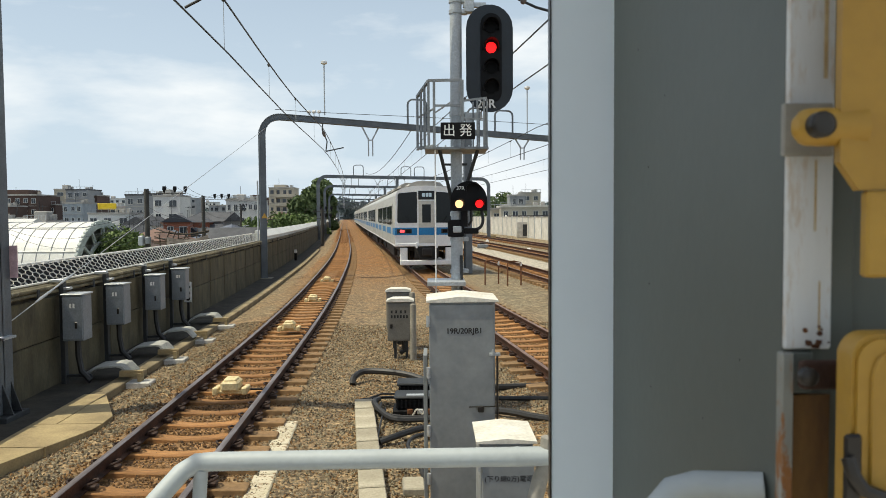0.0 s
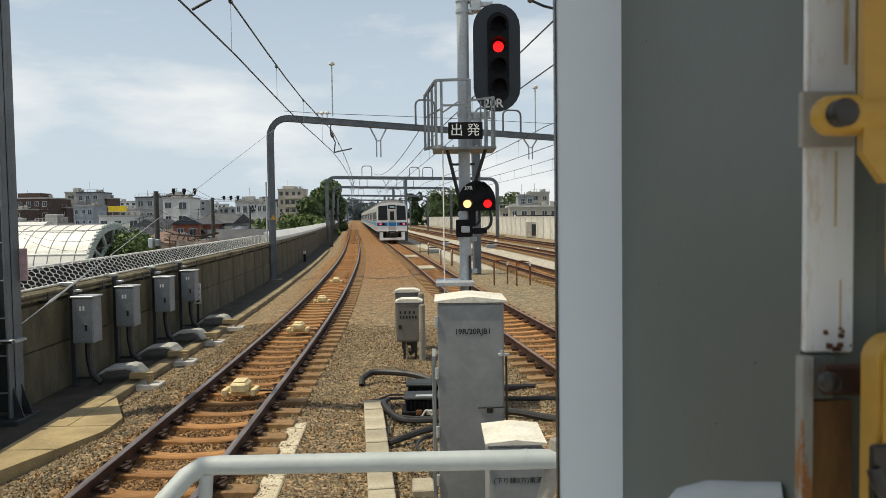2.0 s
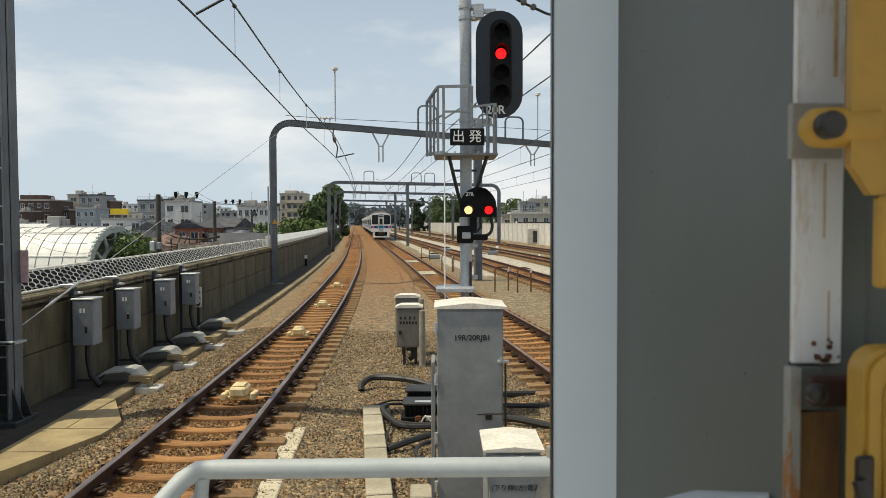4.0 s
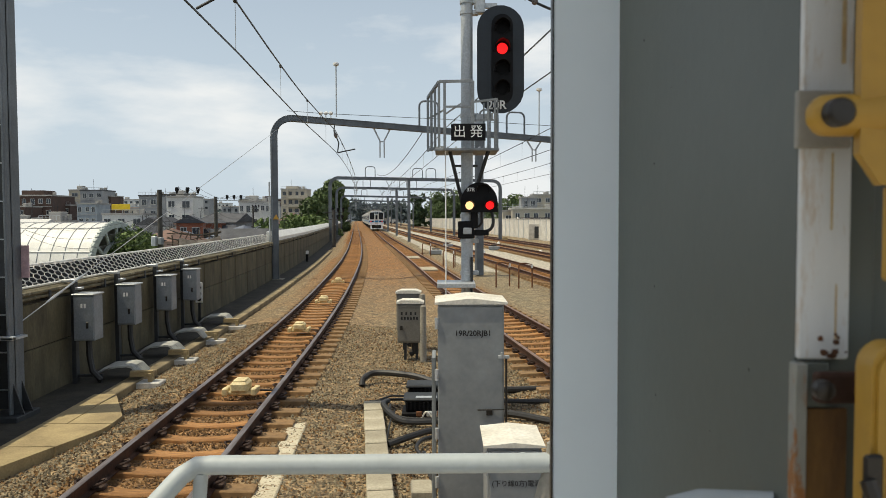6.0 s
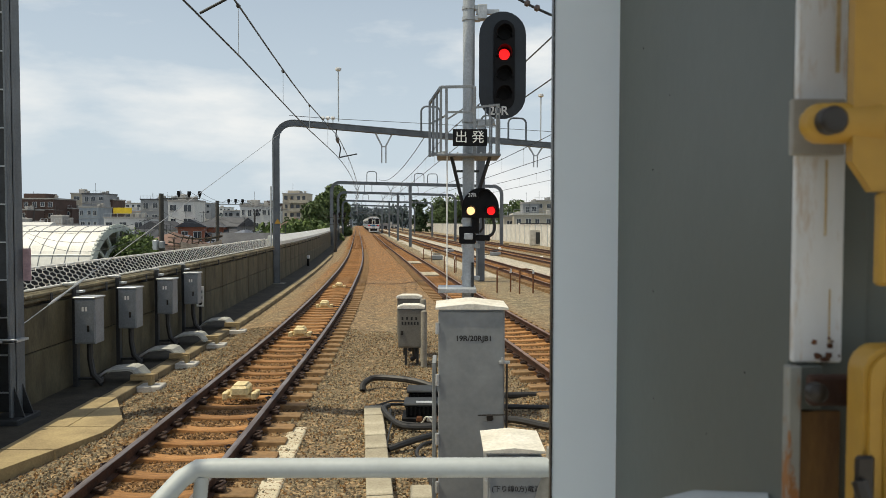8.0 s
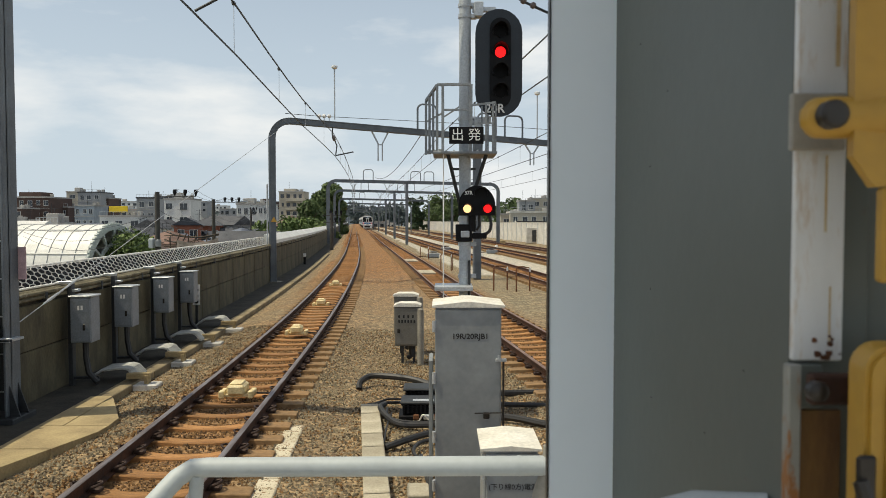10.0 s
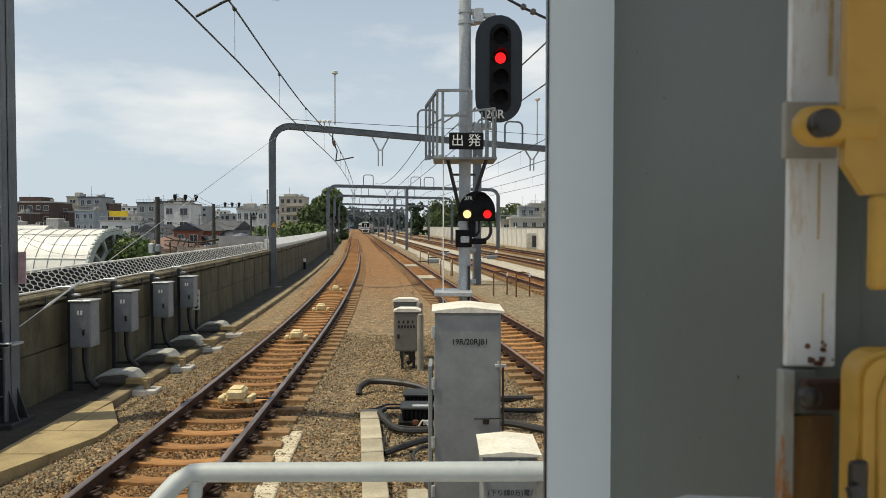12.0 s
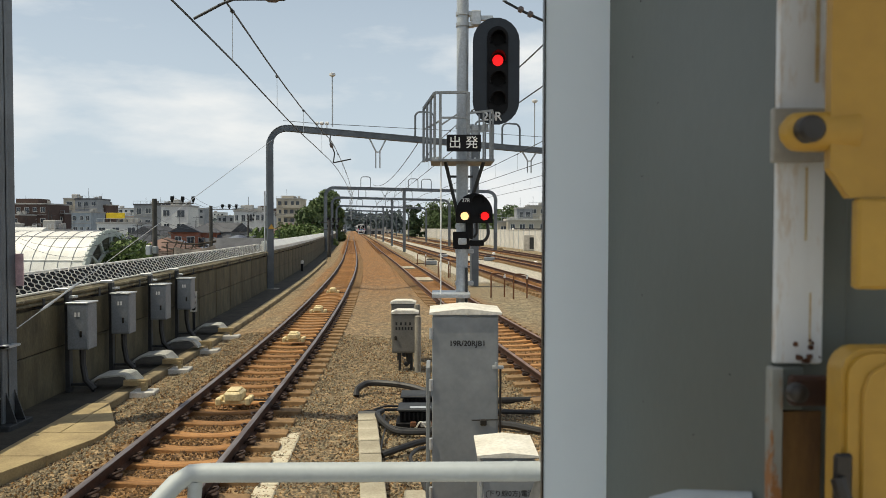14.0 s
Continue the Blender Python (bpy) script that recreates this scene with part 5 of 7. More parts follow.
def points_box():
    c = thing("impedance_bond", pose(-0.22, 10.5, -0.25), "dark ribbed steel impedance bond lying in the ballast", "impedance bond")
    for y0, plate in ((-0.45, True), (0.35, False)):
        part("base", Mesh().box(-0.36, 0.36, y0, y0 + 0.42, -0.05, 0.05, 0.015), BLACK, c)
        case = part("case", Mesh().box(-0.31, 0.33, y0 + 0.06, y0 + 0.40, 0.05, 0.19, 0.02), BLACK, c)
        part("lid", Mesh().box(-0.34, 0.36, y0 + 0.02, y0 + 0.42, 0.195, 0.235, 0.012), STEEL_DARK, c, "dull dark lid")
        for k in range(11):
            part("fin", Mesh().box(-0.30 + k * 0.058, -0.28 + k * 0.058, y0 + 0.02, y0 + 0.062, 0.06, 0.185, 0.003), BLACK, case)
        for k in range(3):
            part("terminal", Mesh().box(-0.16 + k * 0.14, -0.08 + k * 0.14, y0 - 0.03, y0 + 0.02, 0.0, 0.07, 0.01), GALV if k == 1 else RUST, c)
        if plate:
            part("plate", Mesh().box(-0.17, 0.12, y0 + 0.06, y0 + 0.16, 0.237, 0.243, 0.001), STEEL_GREY, c, "grey metal plate")
            part("loose_wire", Mesh().tube(curve_through([(-0.08, y0 - 0.08, 0.0), (-0.02, y0 - 0.1, 0.09), (0.05, y0 - 0.09, 0.02), (0.1, y0 - 0.08, 0.10), (0.12, y0 - 0.06, 0.01)]), 0.012, 5), CABINET_TOP, c, "pale loose wire")
    part("lead", Mesh().tube([(-0.34, 0.1, 0.10), (-0.6, 0.12, 0.09), (-0.86, 0.12, 0.06)], 0.02, 6), RUBBER, c)
    part("lead", Mesh().tube([(-0.34, 0.22, 0.12), (-0.55, 0.26, 0.11), (-0.72, 0.3, 0.05)], 0.014, 6), RUBBER, c)


points_box()


def trough():
    c = thing("cable_trough", Matrix(), "sandy concrete cable trough lids in a row with one stepped end", "cable trough", kind="structure")
    for k in range(11):
        y = 5.1 + 0.5 * k
        x = -0.39 - 0.115 * (y - 5.1)
        p = part("lid", Mesh().box(-0.13, 0.13, 0.005, 0.495, -0.28, -0.175 + 0.01 * (k % 3), 0.01), TROUGH_PALE, c)
        p.matrix_basis = pose(x, y, 0, 0, 0, 6.6)
    p = part("lid", Mesh().box(0.14, 0.36, -0.1, 0.25, -0.28, -0.2, 0.012), TROUGH_PALE, c)
    p.matrix_basis = pose(-0.47, 7.2, 0, 0, 0, 3)
    for y in (5.6, 6.6, 7.6, 8.6):
        p = part("broken_lid", Mesh().box(-0.115, 0.115, 0.01, 0.98, -0.28, -0.2, 0.012), SPATTER, c, "spattered pale concrete lid")
        p.matrix_basis = pose(-1.70 - 0.065 * (y - 6.6), y, 0, 0, 0, 3.7)

trough()


def stub_post(x, y, h=0.95):
    c = thing("hoop_post", pose(x, y, -0.27), "rusty steel hoop guard beside the siding", "guard hoop", "hoop guards")
    part("hoop", Mesh().tube([(-0.28, 0, 0), (-0.28, 0, h - 0.08), (-0.22, 0.02, h), (0.0, 0.25, h), (0.28, 0.4, h - 0.06), (0.28, 0.4, 0)], 0.03, 6), RUST, c, "", True)
    part("white_cap", Mesh().tube([(0.28, 0.4, h - 0.2), (0.28, 0.4, h - 0.04)], 0.038, 6), WHITE_PAINT, c)


for x, y in ((2.32, 29.0), (3.15, 28.5), (0.25, 40.0), (0.9, 41.0), (-1.2, 52.0)):
    stub_post(x, y)


# ---- platform end: railing, column, added shade canopy ----
def railing():
    r = thing("platform_railing", pose(0, 0, 0), "white-grey painted tubular railing at the platform end", "railing")
    k = 0.0295
    top = [(0.56, 2.20, 1.722), (0.275, 2.215, 1.713), (-0.71, 2.262, 1.693), (-0.758, 2.262, 1.690), (-0.80, 2.24, 1.667), (-0.86, 2.17, 1.60), (-1.0, 2.0, 1.42), (-1.12, 1.88, 1.28), (-1.14, 1.84, 1.0)]
    part("top_bar", Mesh().tube(top, k, 20), RAILING, r, "", True)
    part("collar", Mesh().tube([(0.232, 2.218, 1.7125), (0.242, 2.217, 1.7127)], k + 0.0012, 20), RAILING, r, "", True)
    part("post", Mesh().tube([(-0.745, 2.26, 1.67), (-0.755, 2.26, 1.55), (-0.76, 2.26, 0.94)], k * 0.75, 12), RAILING, r, "", True)
    part("post", Mesh().tube([(0.335, 2.22, 1.77), (0.33, 2.22, 1.70), (0.307, 2.22, 1.64), (0.20, 2.22, 1.2), (0.18, 2.22, 0.94)], k * 0.85, 14), MOUNT, r, "", True)


railing()


def column():
    c = thing("platform_column", pose(0, 0, 0), "pale painted steel platform column with a side coloured shade-grey and rusty edge", "column", kind="structure")
    part("side_plate", Mesh().box(0.262, 0.32, 0.551, 1.112, 0.95, 5.34, 0.001), COLUMN_SHADED_GREY, c, "steel face coloured grey with its shade, with small specks")
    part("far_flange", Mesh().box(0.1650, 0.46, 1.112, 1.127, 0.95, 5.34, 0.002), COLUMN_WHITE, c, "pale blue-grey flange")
    part("edge_trim", Mesh().box(0.1630, 0.1650, 1.110, 1.130, 0.95, 5.34, 0.001), BOLT, c, "thin dark edge seal")
    part("near_flange", Mesh().box(0.2615, 0.299, 0.545, 0.5505, 2.345, 5.34, 0.0015), COLUMN_RUSTY, c, "white flange with rust runs")
    part("lower_flange", Mesh().box(0.2575, 0.267, 0.54, 0.5505, 0.95, 2.343, 0.001), COLUMN_LOWER, c, "rusted lower flange edge")
    part("lower_face", Mesh().box(0.267, 0.284, 0.544, 0.5505, 2.31, 2.343, 0.001), COLUMN_SHADED_GREY, c, "pale face above the pocket")
    part("rust_run", Mesh().box(0.2895, 0.2925, 0.5440, 0.5448, 2.56, 5.3).box(0.2835, 0.2850, 0.5440, 0.5448, 2.44, 2.496).box(0.2880, 0.2890, 0.5440, 0.5448, 2.36, 2.40), RUST_STAIN, c, "ochre rust run down the flange")
    spots = Mesh()
    rs = random.Random(5)
    for _ in range(9):
        x, z, q = rs.uniform(0.270, 0.297), 2.347 + abs(rs.gauss(0, 0.008)), rs.uniform(0.0008, 0.0026)
        spots.extrude([(x + q * rs.uniform(0.6, 1.3) * math.cos(a), z + q * rs.uniform(0.6, 1.2) * math.sin(a)) for a in np.linspace(0, 5.6, 8)], 0.5436, 0.5449)
    part("rust_spots", spots, RUST, c, "dark rust blisters at the foot of the flange")
    dots = Mesh()
    for _ in range(12):
        y, z, q = rs.uniform(0.62, 1.08), rs.uniform(2.2, 2.95), rs.uniform(0.0006, 0.0013)
        dots.box(0.2614, 0.2622, y - q, y + q, z - q, z + q)
    part("specks", dots, BOLT, c, "small dark specks")
    part("back_plate", Mesh().box(0.299, 0.6, 0.556, 0.576, 0.95, 5.34), COLUMN_SHADED_GREY, c)
    part("rusty_pocket", Mesh().box(0.267, 0.299, 0.546, 0.5505, 0.95, 2.308), POCKET, c, "rust-brown pocket")

column()


def yellow_gear():
    g = thing("yellow_door_gear", pose(0, 0, 0), "worn yellow steel hinge gear bolted to the column", "hinge gear")
    part("mount_plate", Mesh().box(0.2555, 0.2945, 0.538, 0.5445, 2.499, 2.540, 0.001), MOUNT, g, "small square mounting plate")
    part("boss", Mesh().tube([(0.2430, 0.498, 2.516), (0.2455, 0.496, 2.516), (0.250, 0.495, 2.516), (0.258, 0.494, 2.516), (0.29, 0.49, 2.516)], [0.006, 0.0108, 0.0132, 0.0138, 0.0138], 20), YELLOW, g, "yellow round hinge boss", True)
    part("bolt", Mesh().tube([(0.2535, 0.483, 2.516), (0.2535, 0.475, 2.516), (0.2535, 0.473, 2.516)], [0.0093, 0.0093, 0.007], 18), BOLT, g, "dark round bolt head", True)
    part("plate", Mesh().extrude([(0.2692, 2.490), (0.283, 2.470), (0.36, 2.470), (0.36, 2.9), (0.2692, 2.9)], 0.482, 0.490), YELLOW, g, "worn yellow hinge plate")
    part("lower_plate", Mesh().box(0.287, 0.36, 0.478, 0.488, 2.408, 2.4695, 0.002), YELLOW, g, "paler yellow lower plate")
    rim = [(0.2735, 2.05), (0.2735, 2.352)] + [(0.2735 + 0.017 - 0.017 * math.cos(a), 2.352 + 0.017 * math.sin(a)) for a in np.linspace(0.15, math.pi / 2, 8)] + [(0.40, 2.369), (0.40, 2.05)]
    part("cover", Mesh().extrude(rim, 0.471, 0.490).extrude([(0.2735 + 0.003 + (x - 0.2735) * 0.98, 2.05 + (z - 2.05) * 0.99) for x, z in rim], 0.468, 0.4715), YELLOW, g, "rounded yellow cover", True)
    part("cover_rim", Mesh().tube([(0.287, 0.467, 2.10), (0.287, 0.467, 2.34), (0.291, 0.467, 2.352), (0.30, 0.467, 2.357), (0.36, 0.467, 2.358)], 0.002, 6), YELLOW, g, "", True)
    part("latch", Mesh().tube([(0.268, 0.464, 2.284), (0.270, 0.460, 2.273), (0.278, 0.460, 2.262), (0.30, 0.460, 2.254)], 0.005, 8), BOLT, g, "black latch lever", True)
    part("latch_plate", Mesh().box(0.266, 0.279, 0.464, 0.468, 2.25, 2.30, 0.002), BOLT, g)
    part("stay", Mesh().box(0.264, 0.296, 0.520, 0.530, 2.318, 2.340, 0.002), RAIL_SIDE, g, "rusty stay arm")
    part("stay_bolt", Mesh().tube([(0.262, 0.512, 2.331), (0.262, 0.505, 2.331), (0.262, 0.503, 2.331)], [0.007, 0.007, 0.004], 12), BOLT, g, "dark domed bolt", True)

yellow_gear()

pipe = thing("grab_rail", pose(0, 0, 0), "short pale painted grab rail fixed to the column", "grab rail")
part("bar", Mesh().tube([(0.172, 0.60, 2.07), (0.175, 0.60, 2.195), (0.19, 0.60, 2.211), (0.21, 0.60, 2.216), (0.262, 0.58, 2.221)], 0.012, 12), RAILING, pipe, "", True)

# Unseen slab, its colour made pale to throw light up at the column.
plat = thing("platform", pose(0, 0, 0), "unseen platform end paled to bounce light, with a pale edge", "platform", kind="structure")
part("slab", Mesh().box(-1.3, 7.0, -30, 2.5, -0.4, 0.95, 0.02), PLATFORM, plat)
part("edge", Mesh().box(-1.32, -0.9, -30, 2.52, 0.952, 1.02, 0.015), CAP, plat)
# Unseen strip sized to keep sun off the column; white to bounce light.
roof = thing("platform_canopy", pose(0, 0, 0), "unseen white canopy strip added to shade the platform column", "canopy", kind="structure")
part("roof_sheet", Mesh().box(-1.75, -0.95, -0.1, 1.05, 5.5, 5.56, 0.01), SHADE_CANOPY, roof)
part("arm", Mesh().box(-1.7, 0.5, 0.78, 0.90, 5.35, 5.49, 0.01), SHADE_CANOPY, roof, "unseen white arm added to carry the shade strip")

km = thing("marker_post", pose(-8.25, 45.0, -0.27), "short black and white marker post by the wall", "post", "short posts")
part("shaft", Mesh().box(-0.07, 0.07, -0.07, 0.07, 0.0, 0.55, 0.01), BLACK, km)
part("cap", Mesh().box(-0.075, 0.075, -0.075, 0.075, 0.55, 0.75, 0.01), WHITE_PAINT, km)
sg = thing("warning_sign", pose(-7.12, 31.75, 2.4), "small yellow triangular warning sign on the gantry post", "sign")
part("plate", Mesh().extrude([(-0.13, 0.0), (0.13, 0.0), (0.0, 0.22)], -0.02, 0.0), YELLOW, sg)
pp = thing("white_conduit", pose(-7.42, 31.85, -0.2), "thin white conduit standing beside the gantry post", "conduit")
part("pipe", Mesh().tube([(0, 0, 0), (0, 0, 4.2)], 0.035, 8), GALV, pp)
po = thing("registration_arm", Matrix(), "dark steel registration arm holding the contact wire", "registration arm")
part("arm", Mesh().tube([(-3.36, 10.3, 5.31), (-2.96, 10.3, 5.52), (-2.8, 10.25, 5.56), (-2.5, 10.2, 5.55), (-2.1, 10.15, 5.53), (-1.75, 10.1, 5.62)], 0.02, 8), WIRE, po, "", True)
part("insulator", Mesh().tube([(-2.35, 10.18, 5.545), (-2.3, 10.17, 5.545), (-2.2, 10.16, 5.54), (-2.15, 10.15, 5.535)], [0.02, 0.05, 0.05, 0.02], 10), INSUL, po, "", True)
part("drop", Mesh().tube([(-1.75, 10.1, 5.62), (-1.75, 10.1, 6.6)], 0.03, 8), STEEL_GREY, po)


ra = thing("registration_arm", Matrix(), "dark steel pull-off arm with an insulator beside the signal", "registration arm")
part("arm", Mesh().tube([(0.9, 10.3, 5.56), (1.15, 10.25, 5.41), (1.42, 10.2, 5.27), (1.75, 10.2, 5.18)], 0.018, 8), WIRE, ra, "", True)
for q in (0.35, 0.6):
    a_ = Vector((0.9, 10.3, 5.56)).lerp(Vector((1.42, 10.2, 5.27)), q)
    e_ = Vector((0.52, -0.1, -0.29)).normalized()
    part("insulator", Mesh().tube([a_, a_ + e_ * 0.02, a_ + e_ * 0.06, a_ + e_ * 0.08], [0.02, 0.045, 0.045, 0.02], 10), INSUL, ra, "", True)
part("drop", Mesh().tube([(0.9, 10.3, 5.56), (0.9, 10.3, 6.66)], 0.03, 8), STEEL_GREY, ra)


# ---- small things out in the yard ----
def crossing_board(y, length):
    c = thing("crossing_board", pose(line_2(y), y, -0.25, 0, 0, heading(line_2, y)), "pale dusty concrete board between the rails", "board", "boards between the rails")
    for k in range(3):
        part("slab", Mesh().box(-0.42 + 0.285 * k, -0.15 + 0.285 * k, 0, length, 0, 0.125, 0.01), TROUGH_PALE, c)


crossing_board(37.0, 2.2)
crossing_board(48.0, 2.4)


def marker_stone(x, y, r=0.16):
    c = thing("marker_stone", pose(x, y, -0.27), "rounded white painted marker stone in the ballast", "marker stone", "marker stones")
    part("stone", Mesh().tube([(0, 0, -0.02), (0, 0, r * 0.9), (0, 0, r * 1.5), (0, 0, r * 1.75)], [r, r, r * 0.75, r * 0.2], 12), WHITE_PAINT, c, "", True)


for x, y in ((3.0, 57.0), (1.9, 60.0), (5.6, 76.0), (7.2, 55.5), (0.2, 66.0)):
    marker_stone(x, y)


def point_machine(x, y):
    c = thing("point_machine", pose(x, y, -0.25), "blue-grey point machine with a dark cover beside the track", "point machine", "point machines")
    part("case", Mesh().box(-0.45, 0.45, -0.25, 0.25, 0.0, 0.3, 0.04), STEEL_BOX, c)
    part("cover", Mesh().box(-0.3, 0.3, -0.2, 0.2, 0.36, 0.44, 0.03), STEEL_DARK, c)
    part("rod", Mesh().tube([(-0.45, 0, 0.1), (-1.3, 0, 0.08)], 0.03, 6), RAIL_SIDE, c)


for x, y in ((-0.6, 55.0), (0.4, 68.0), (4.2, 62.0)):
    point_machine(x, y)
ob_ = thing("buffer_block", pose(6.9, 84.0, -0.25), "sandy concrete buffer block at the end of a siding", "buffer block")
part("block", Mesh().box(-0.3, 0.3, -0.2, 0.2, 0.0, 0.5, 0.05), SLAB, ob_)
ec = thing("yard_cabinet", pose(11.0, 90.0, -0.25), "white yard cabinet with a dark doorway by the panel fence", "cabinet")
part("body", Mesh().box(-0.8, 0.8, -0.4, 0.4, 0.0, 1.9, 0.03), CAP, ec)
part("doorway", Mesh().box(-0.1, 0.5, -0.42, -0.401, 0.2, 1.6), STEEL_DARK, ec)
du = thing("dark_duct", pose(13.4, 104.0, -0.2), "black pipe run behind the panel fence on supports", "pipe")
part("pipe", Mesh().tube([(-3.0, 0, 2.35), (3.4, 0, 2.35)], 0.28, 12), BLACK, du, "", True)
part("end_cap", Mesh().tube([(-3.2, 0, 2.35), (-3.0, 0, 2.35)], 0.33, 12), CAP, du, "", True)
for sx in (-2.0, 2.0):
    part("support", Mesh().box(sx - 0.1, sx + 0.1, -0.1, 0.1, 0, 2.2), STEEL_DARK, du)


# feeder insulators and the wire that runs along the near gantry
fe = thing("feeder_line", Matrix(), "white insulators and a thin feeder wire along the gantry beam", "feeder wire", kind="structure")
for k in range(3):
    x_ = -5.3 + k * 0.22
    part("insulator", Mesh().tube([(x_ - 0.09, 32.5, 6.98), (x_ - 0.05, 32.5, 6.98), (x_ + 0.05, 32.5, 6.98), (x_ + 0.09, 32.5, 6.98)], [0.03, 0.075, 0.075, 0.03], 8), PORCELAIN, fe, "", True)
    part("pin", Mesh().tube([(x_, 32.5, 6.98), (x_, 32.5, 6.75)], 0.02, 6), STEEL_GREY, fe)
part("wire", Mesh().tube([(-6.7, 32.2, 7.05), (-5.5, 32.5, 6.99), (-4.7, 32.7, 6.97), (0.0, 34.2, 6.93), (6.0, 36.2, 6.8)], 0.012, 5), WIRE, fe)
for a, b in (((-4.72, 32.6, 6.5), (-4.78, 32.8, 6.25)), ((-4.78, 32.8, 6.25), (-4.6, 33.0, 5.75)), ((-4.6, 33.0, 5.75), (-4.66, 33.0, 5.32)), ((-4.66, 33.0, 5.32), (-3.9, 33.2, 5.5))):
    part("pull_off", Mesh().tube([a, b], 0.028, 6), WIRE, fe)
part("pull_off_insulator", Mesh().tube([(-4.76, 32.82, 6.2), (-4.74, 32.85, 6.12), (-4.70, 32.9, 6.0), (-4.68, 32.92, 5.95)], [0.03, 0.07, 0.07, 0.03], 8), INSUL, fe, "", True)


# ---- train ----
def car_section(half=1.43, n=6):
    return [(-half, 1.12), (-half - 0.005, 1.9), (-half, 2.4), (-half + 0.03, 3.4), (-half + 0.12, 3.62), (-half + 0.35, 3.74), (-0.6, 3.82), (0, 3.84),
            (0.6, 3.82), (half - 0.35, 3.74), (half - 0.12, 3.62), (half - 0.03, 3.4), (half, 2.4), (half + 0.005, 1.9), (half, 1.12)]


def make_car(cab, label):
    """Its rear end is at the origin, facing -y; the body runs along +y."""
    L = 19.6
    car = thing("train_car", Matrix(), label, "train car", "cars of the train")
    sec = car_section()
    y0 = 0.12 if cab else 0.0
    part("body", Mesh().extrude(sec, y0, L), TRAIN_STEEL, car)
    part("roof_cover", Mesh().extrude([(-1.2, 3.745), (-0.6, 3.825), (0, 3.85), (0.6, 3.825), (1.2, 3.745), (0.6, 3.88), (0, 3.9), (-0.6, 3.88)], y0 + 0.1, L - 0.1), TRAIN_ROOF, car)
    for k, y in enumerate((3.0, 8.2, 13.4)):
        ac = part("air_conditioner", Mesh().extrude([(-0.95, 3.80), (-0.9, 4.02), (-0.7, 4.10), (0.7, 4.10), (0.9, 4.02), (0.95, 3.80)], y, y + 2.6), TRAIN_ROOF, car, "dusty roof air-conditioning unit")
    for s in (-1, 1):
        part("stripe", Mesh().box(s * 1.437 - 0.004, s * 1.437 + 0.004, y0, L, 1.58, 1.9), TRAIN_BLUE, car, "blue side stripe")
        for d in (1.9, 6.6, 11.3, 16.0):
            door = part("side_door", Mesh().box(s * 1.434 - 0.014, s * 1.434 + 0.014, d, d + 1.3, 1.16, 3.05, 0.005), TRAIN_STEEL, car)
            for e in (0.1, 0.72):
                part("pane", Mesh().box(s * 1.436 - 0.018, s * 1.436 + 0.018, d + e, d + e + 0.48, 2.05, 2.95, 0.005), TRAIN_GLASS, door)
        for d0, d1 in ((3.35, 6.45), (8.05, 11.15), (12.75, 15.85)):
            q = (d1 - d0 - 0.2) / 2
            for e in (0, 1):
                part("side_window", Mesh().box(s * 1.436 - 0.012, s * 1.436 + 0.012, d0 + 0.05 + e * (q + 0.1), d0 + 0.05 + e * (q + 0.1) + q, 2.02, 2.95, 0.006), TRAIN_GLASS, car)
        part("sill", Mesh().box(s * 1.42 - 0.02, s * 1.42 + 0.02, y0, L, 1.06, 1.14), TRAIN_WHITE, car)
    part("underframe", Mesh().box(-1.2, 1.2, y0 + 0.2, L - 0.1, 0.85, 1.12).box(-1.15, 1.15, 5.6, 9.0, 0.35, 0.86, 0.05).box(-1.1, 1.1, 9.6, 13.2, 0.4, 0.86, 0.05), TRAIN_UNDER, car)
    for by in (2.9, 16.7):
        bg = part("bogie", Mesh().box(-1.05, -0.9, by - 1.5, by + 1.5, 0.4, 0.7, 0.04).box(0.9, 1.05, by - 1.5, by + 1.5, 0.4, 0.7, 0.04).box(-0.9, 0.9, by - 0.25, by + 0.25, 0.4, 0.85), TRAIN_UNDER, car)
        for wy in (by - 1.05, by + 1.05):
            for s in (-1, 1):
                part("wheel", Mesh().tube([(s * 0.51, wy, 0.43), (s * 0.63, wy, 0.43)], 0.43, 20), TRAIN_UNDER, bg, "", True)
    if not cab:
        part("gangway", Mesh().box(-0.6, 0.6, -0.38, 0.0, 1.1, 3.2, 0.05), TRAIN_UNDER, car)
        return car
    # end face: a white rounded surround, two big windscreens and a middle door
    face = [(-1.43, 1.14), (-1.435, 1.9), (-1.43, 2.4), (-1.4, 3.4), (-1.31, 3.62), (-1.08, 3.74), (-0.6, 3.82), (0, 3.845), (0.6, 3.82), (1.08, 3.74), (1.31, 3.62), (1.4, 3.4), (1.43, 2.4), (1.435, 1.9), (1.43, 1.14)]
    part("end_panel", Mesh().extrude(face, 0.0, 0.12), TRAIN_WHITE, car, "white front surround")
    part("crown", Mesh().extrude([(-0.85, 3.79), (-0.7, 3.95), (-0.4, 4.05), (0.4, 4.05), (0.7, 3.95), (0.85, 3.79)], 0.15, 2.9), TRAIN_ROOF, car)
    for s in (-1, 1):
        ws = [(s * x, z) for x, z in ((0.42, 2.14), (1.30, 2.14), (1.34, 2.2), (1.31, 3.42), (1.24, 3.5), (0.42, 3.56))]
        part("windscreen", Mesh().extrude(ws, -0.012, 0.02), TRAIN_GLASS, car, "dark windscreen")
        lamp = part("lamp_unit", Mesh().box(s * 1.02 - 0.34, s * 1.02 + 0.34, -0.03, 0.02, 1.66, 1.86, 0.01), TRAIN_UNDER, car)
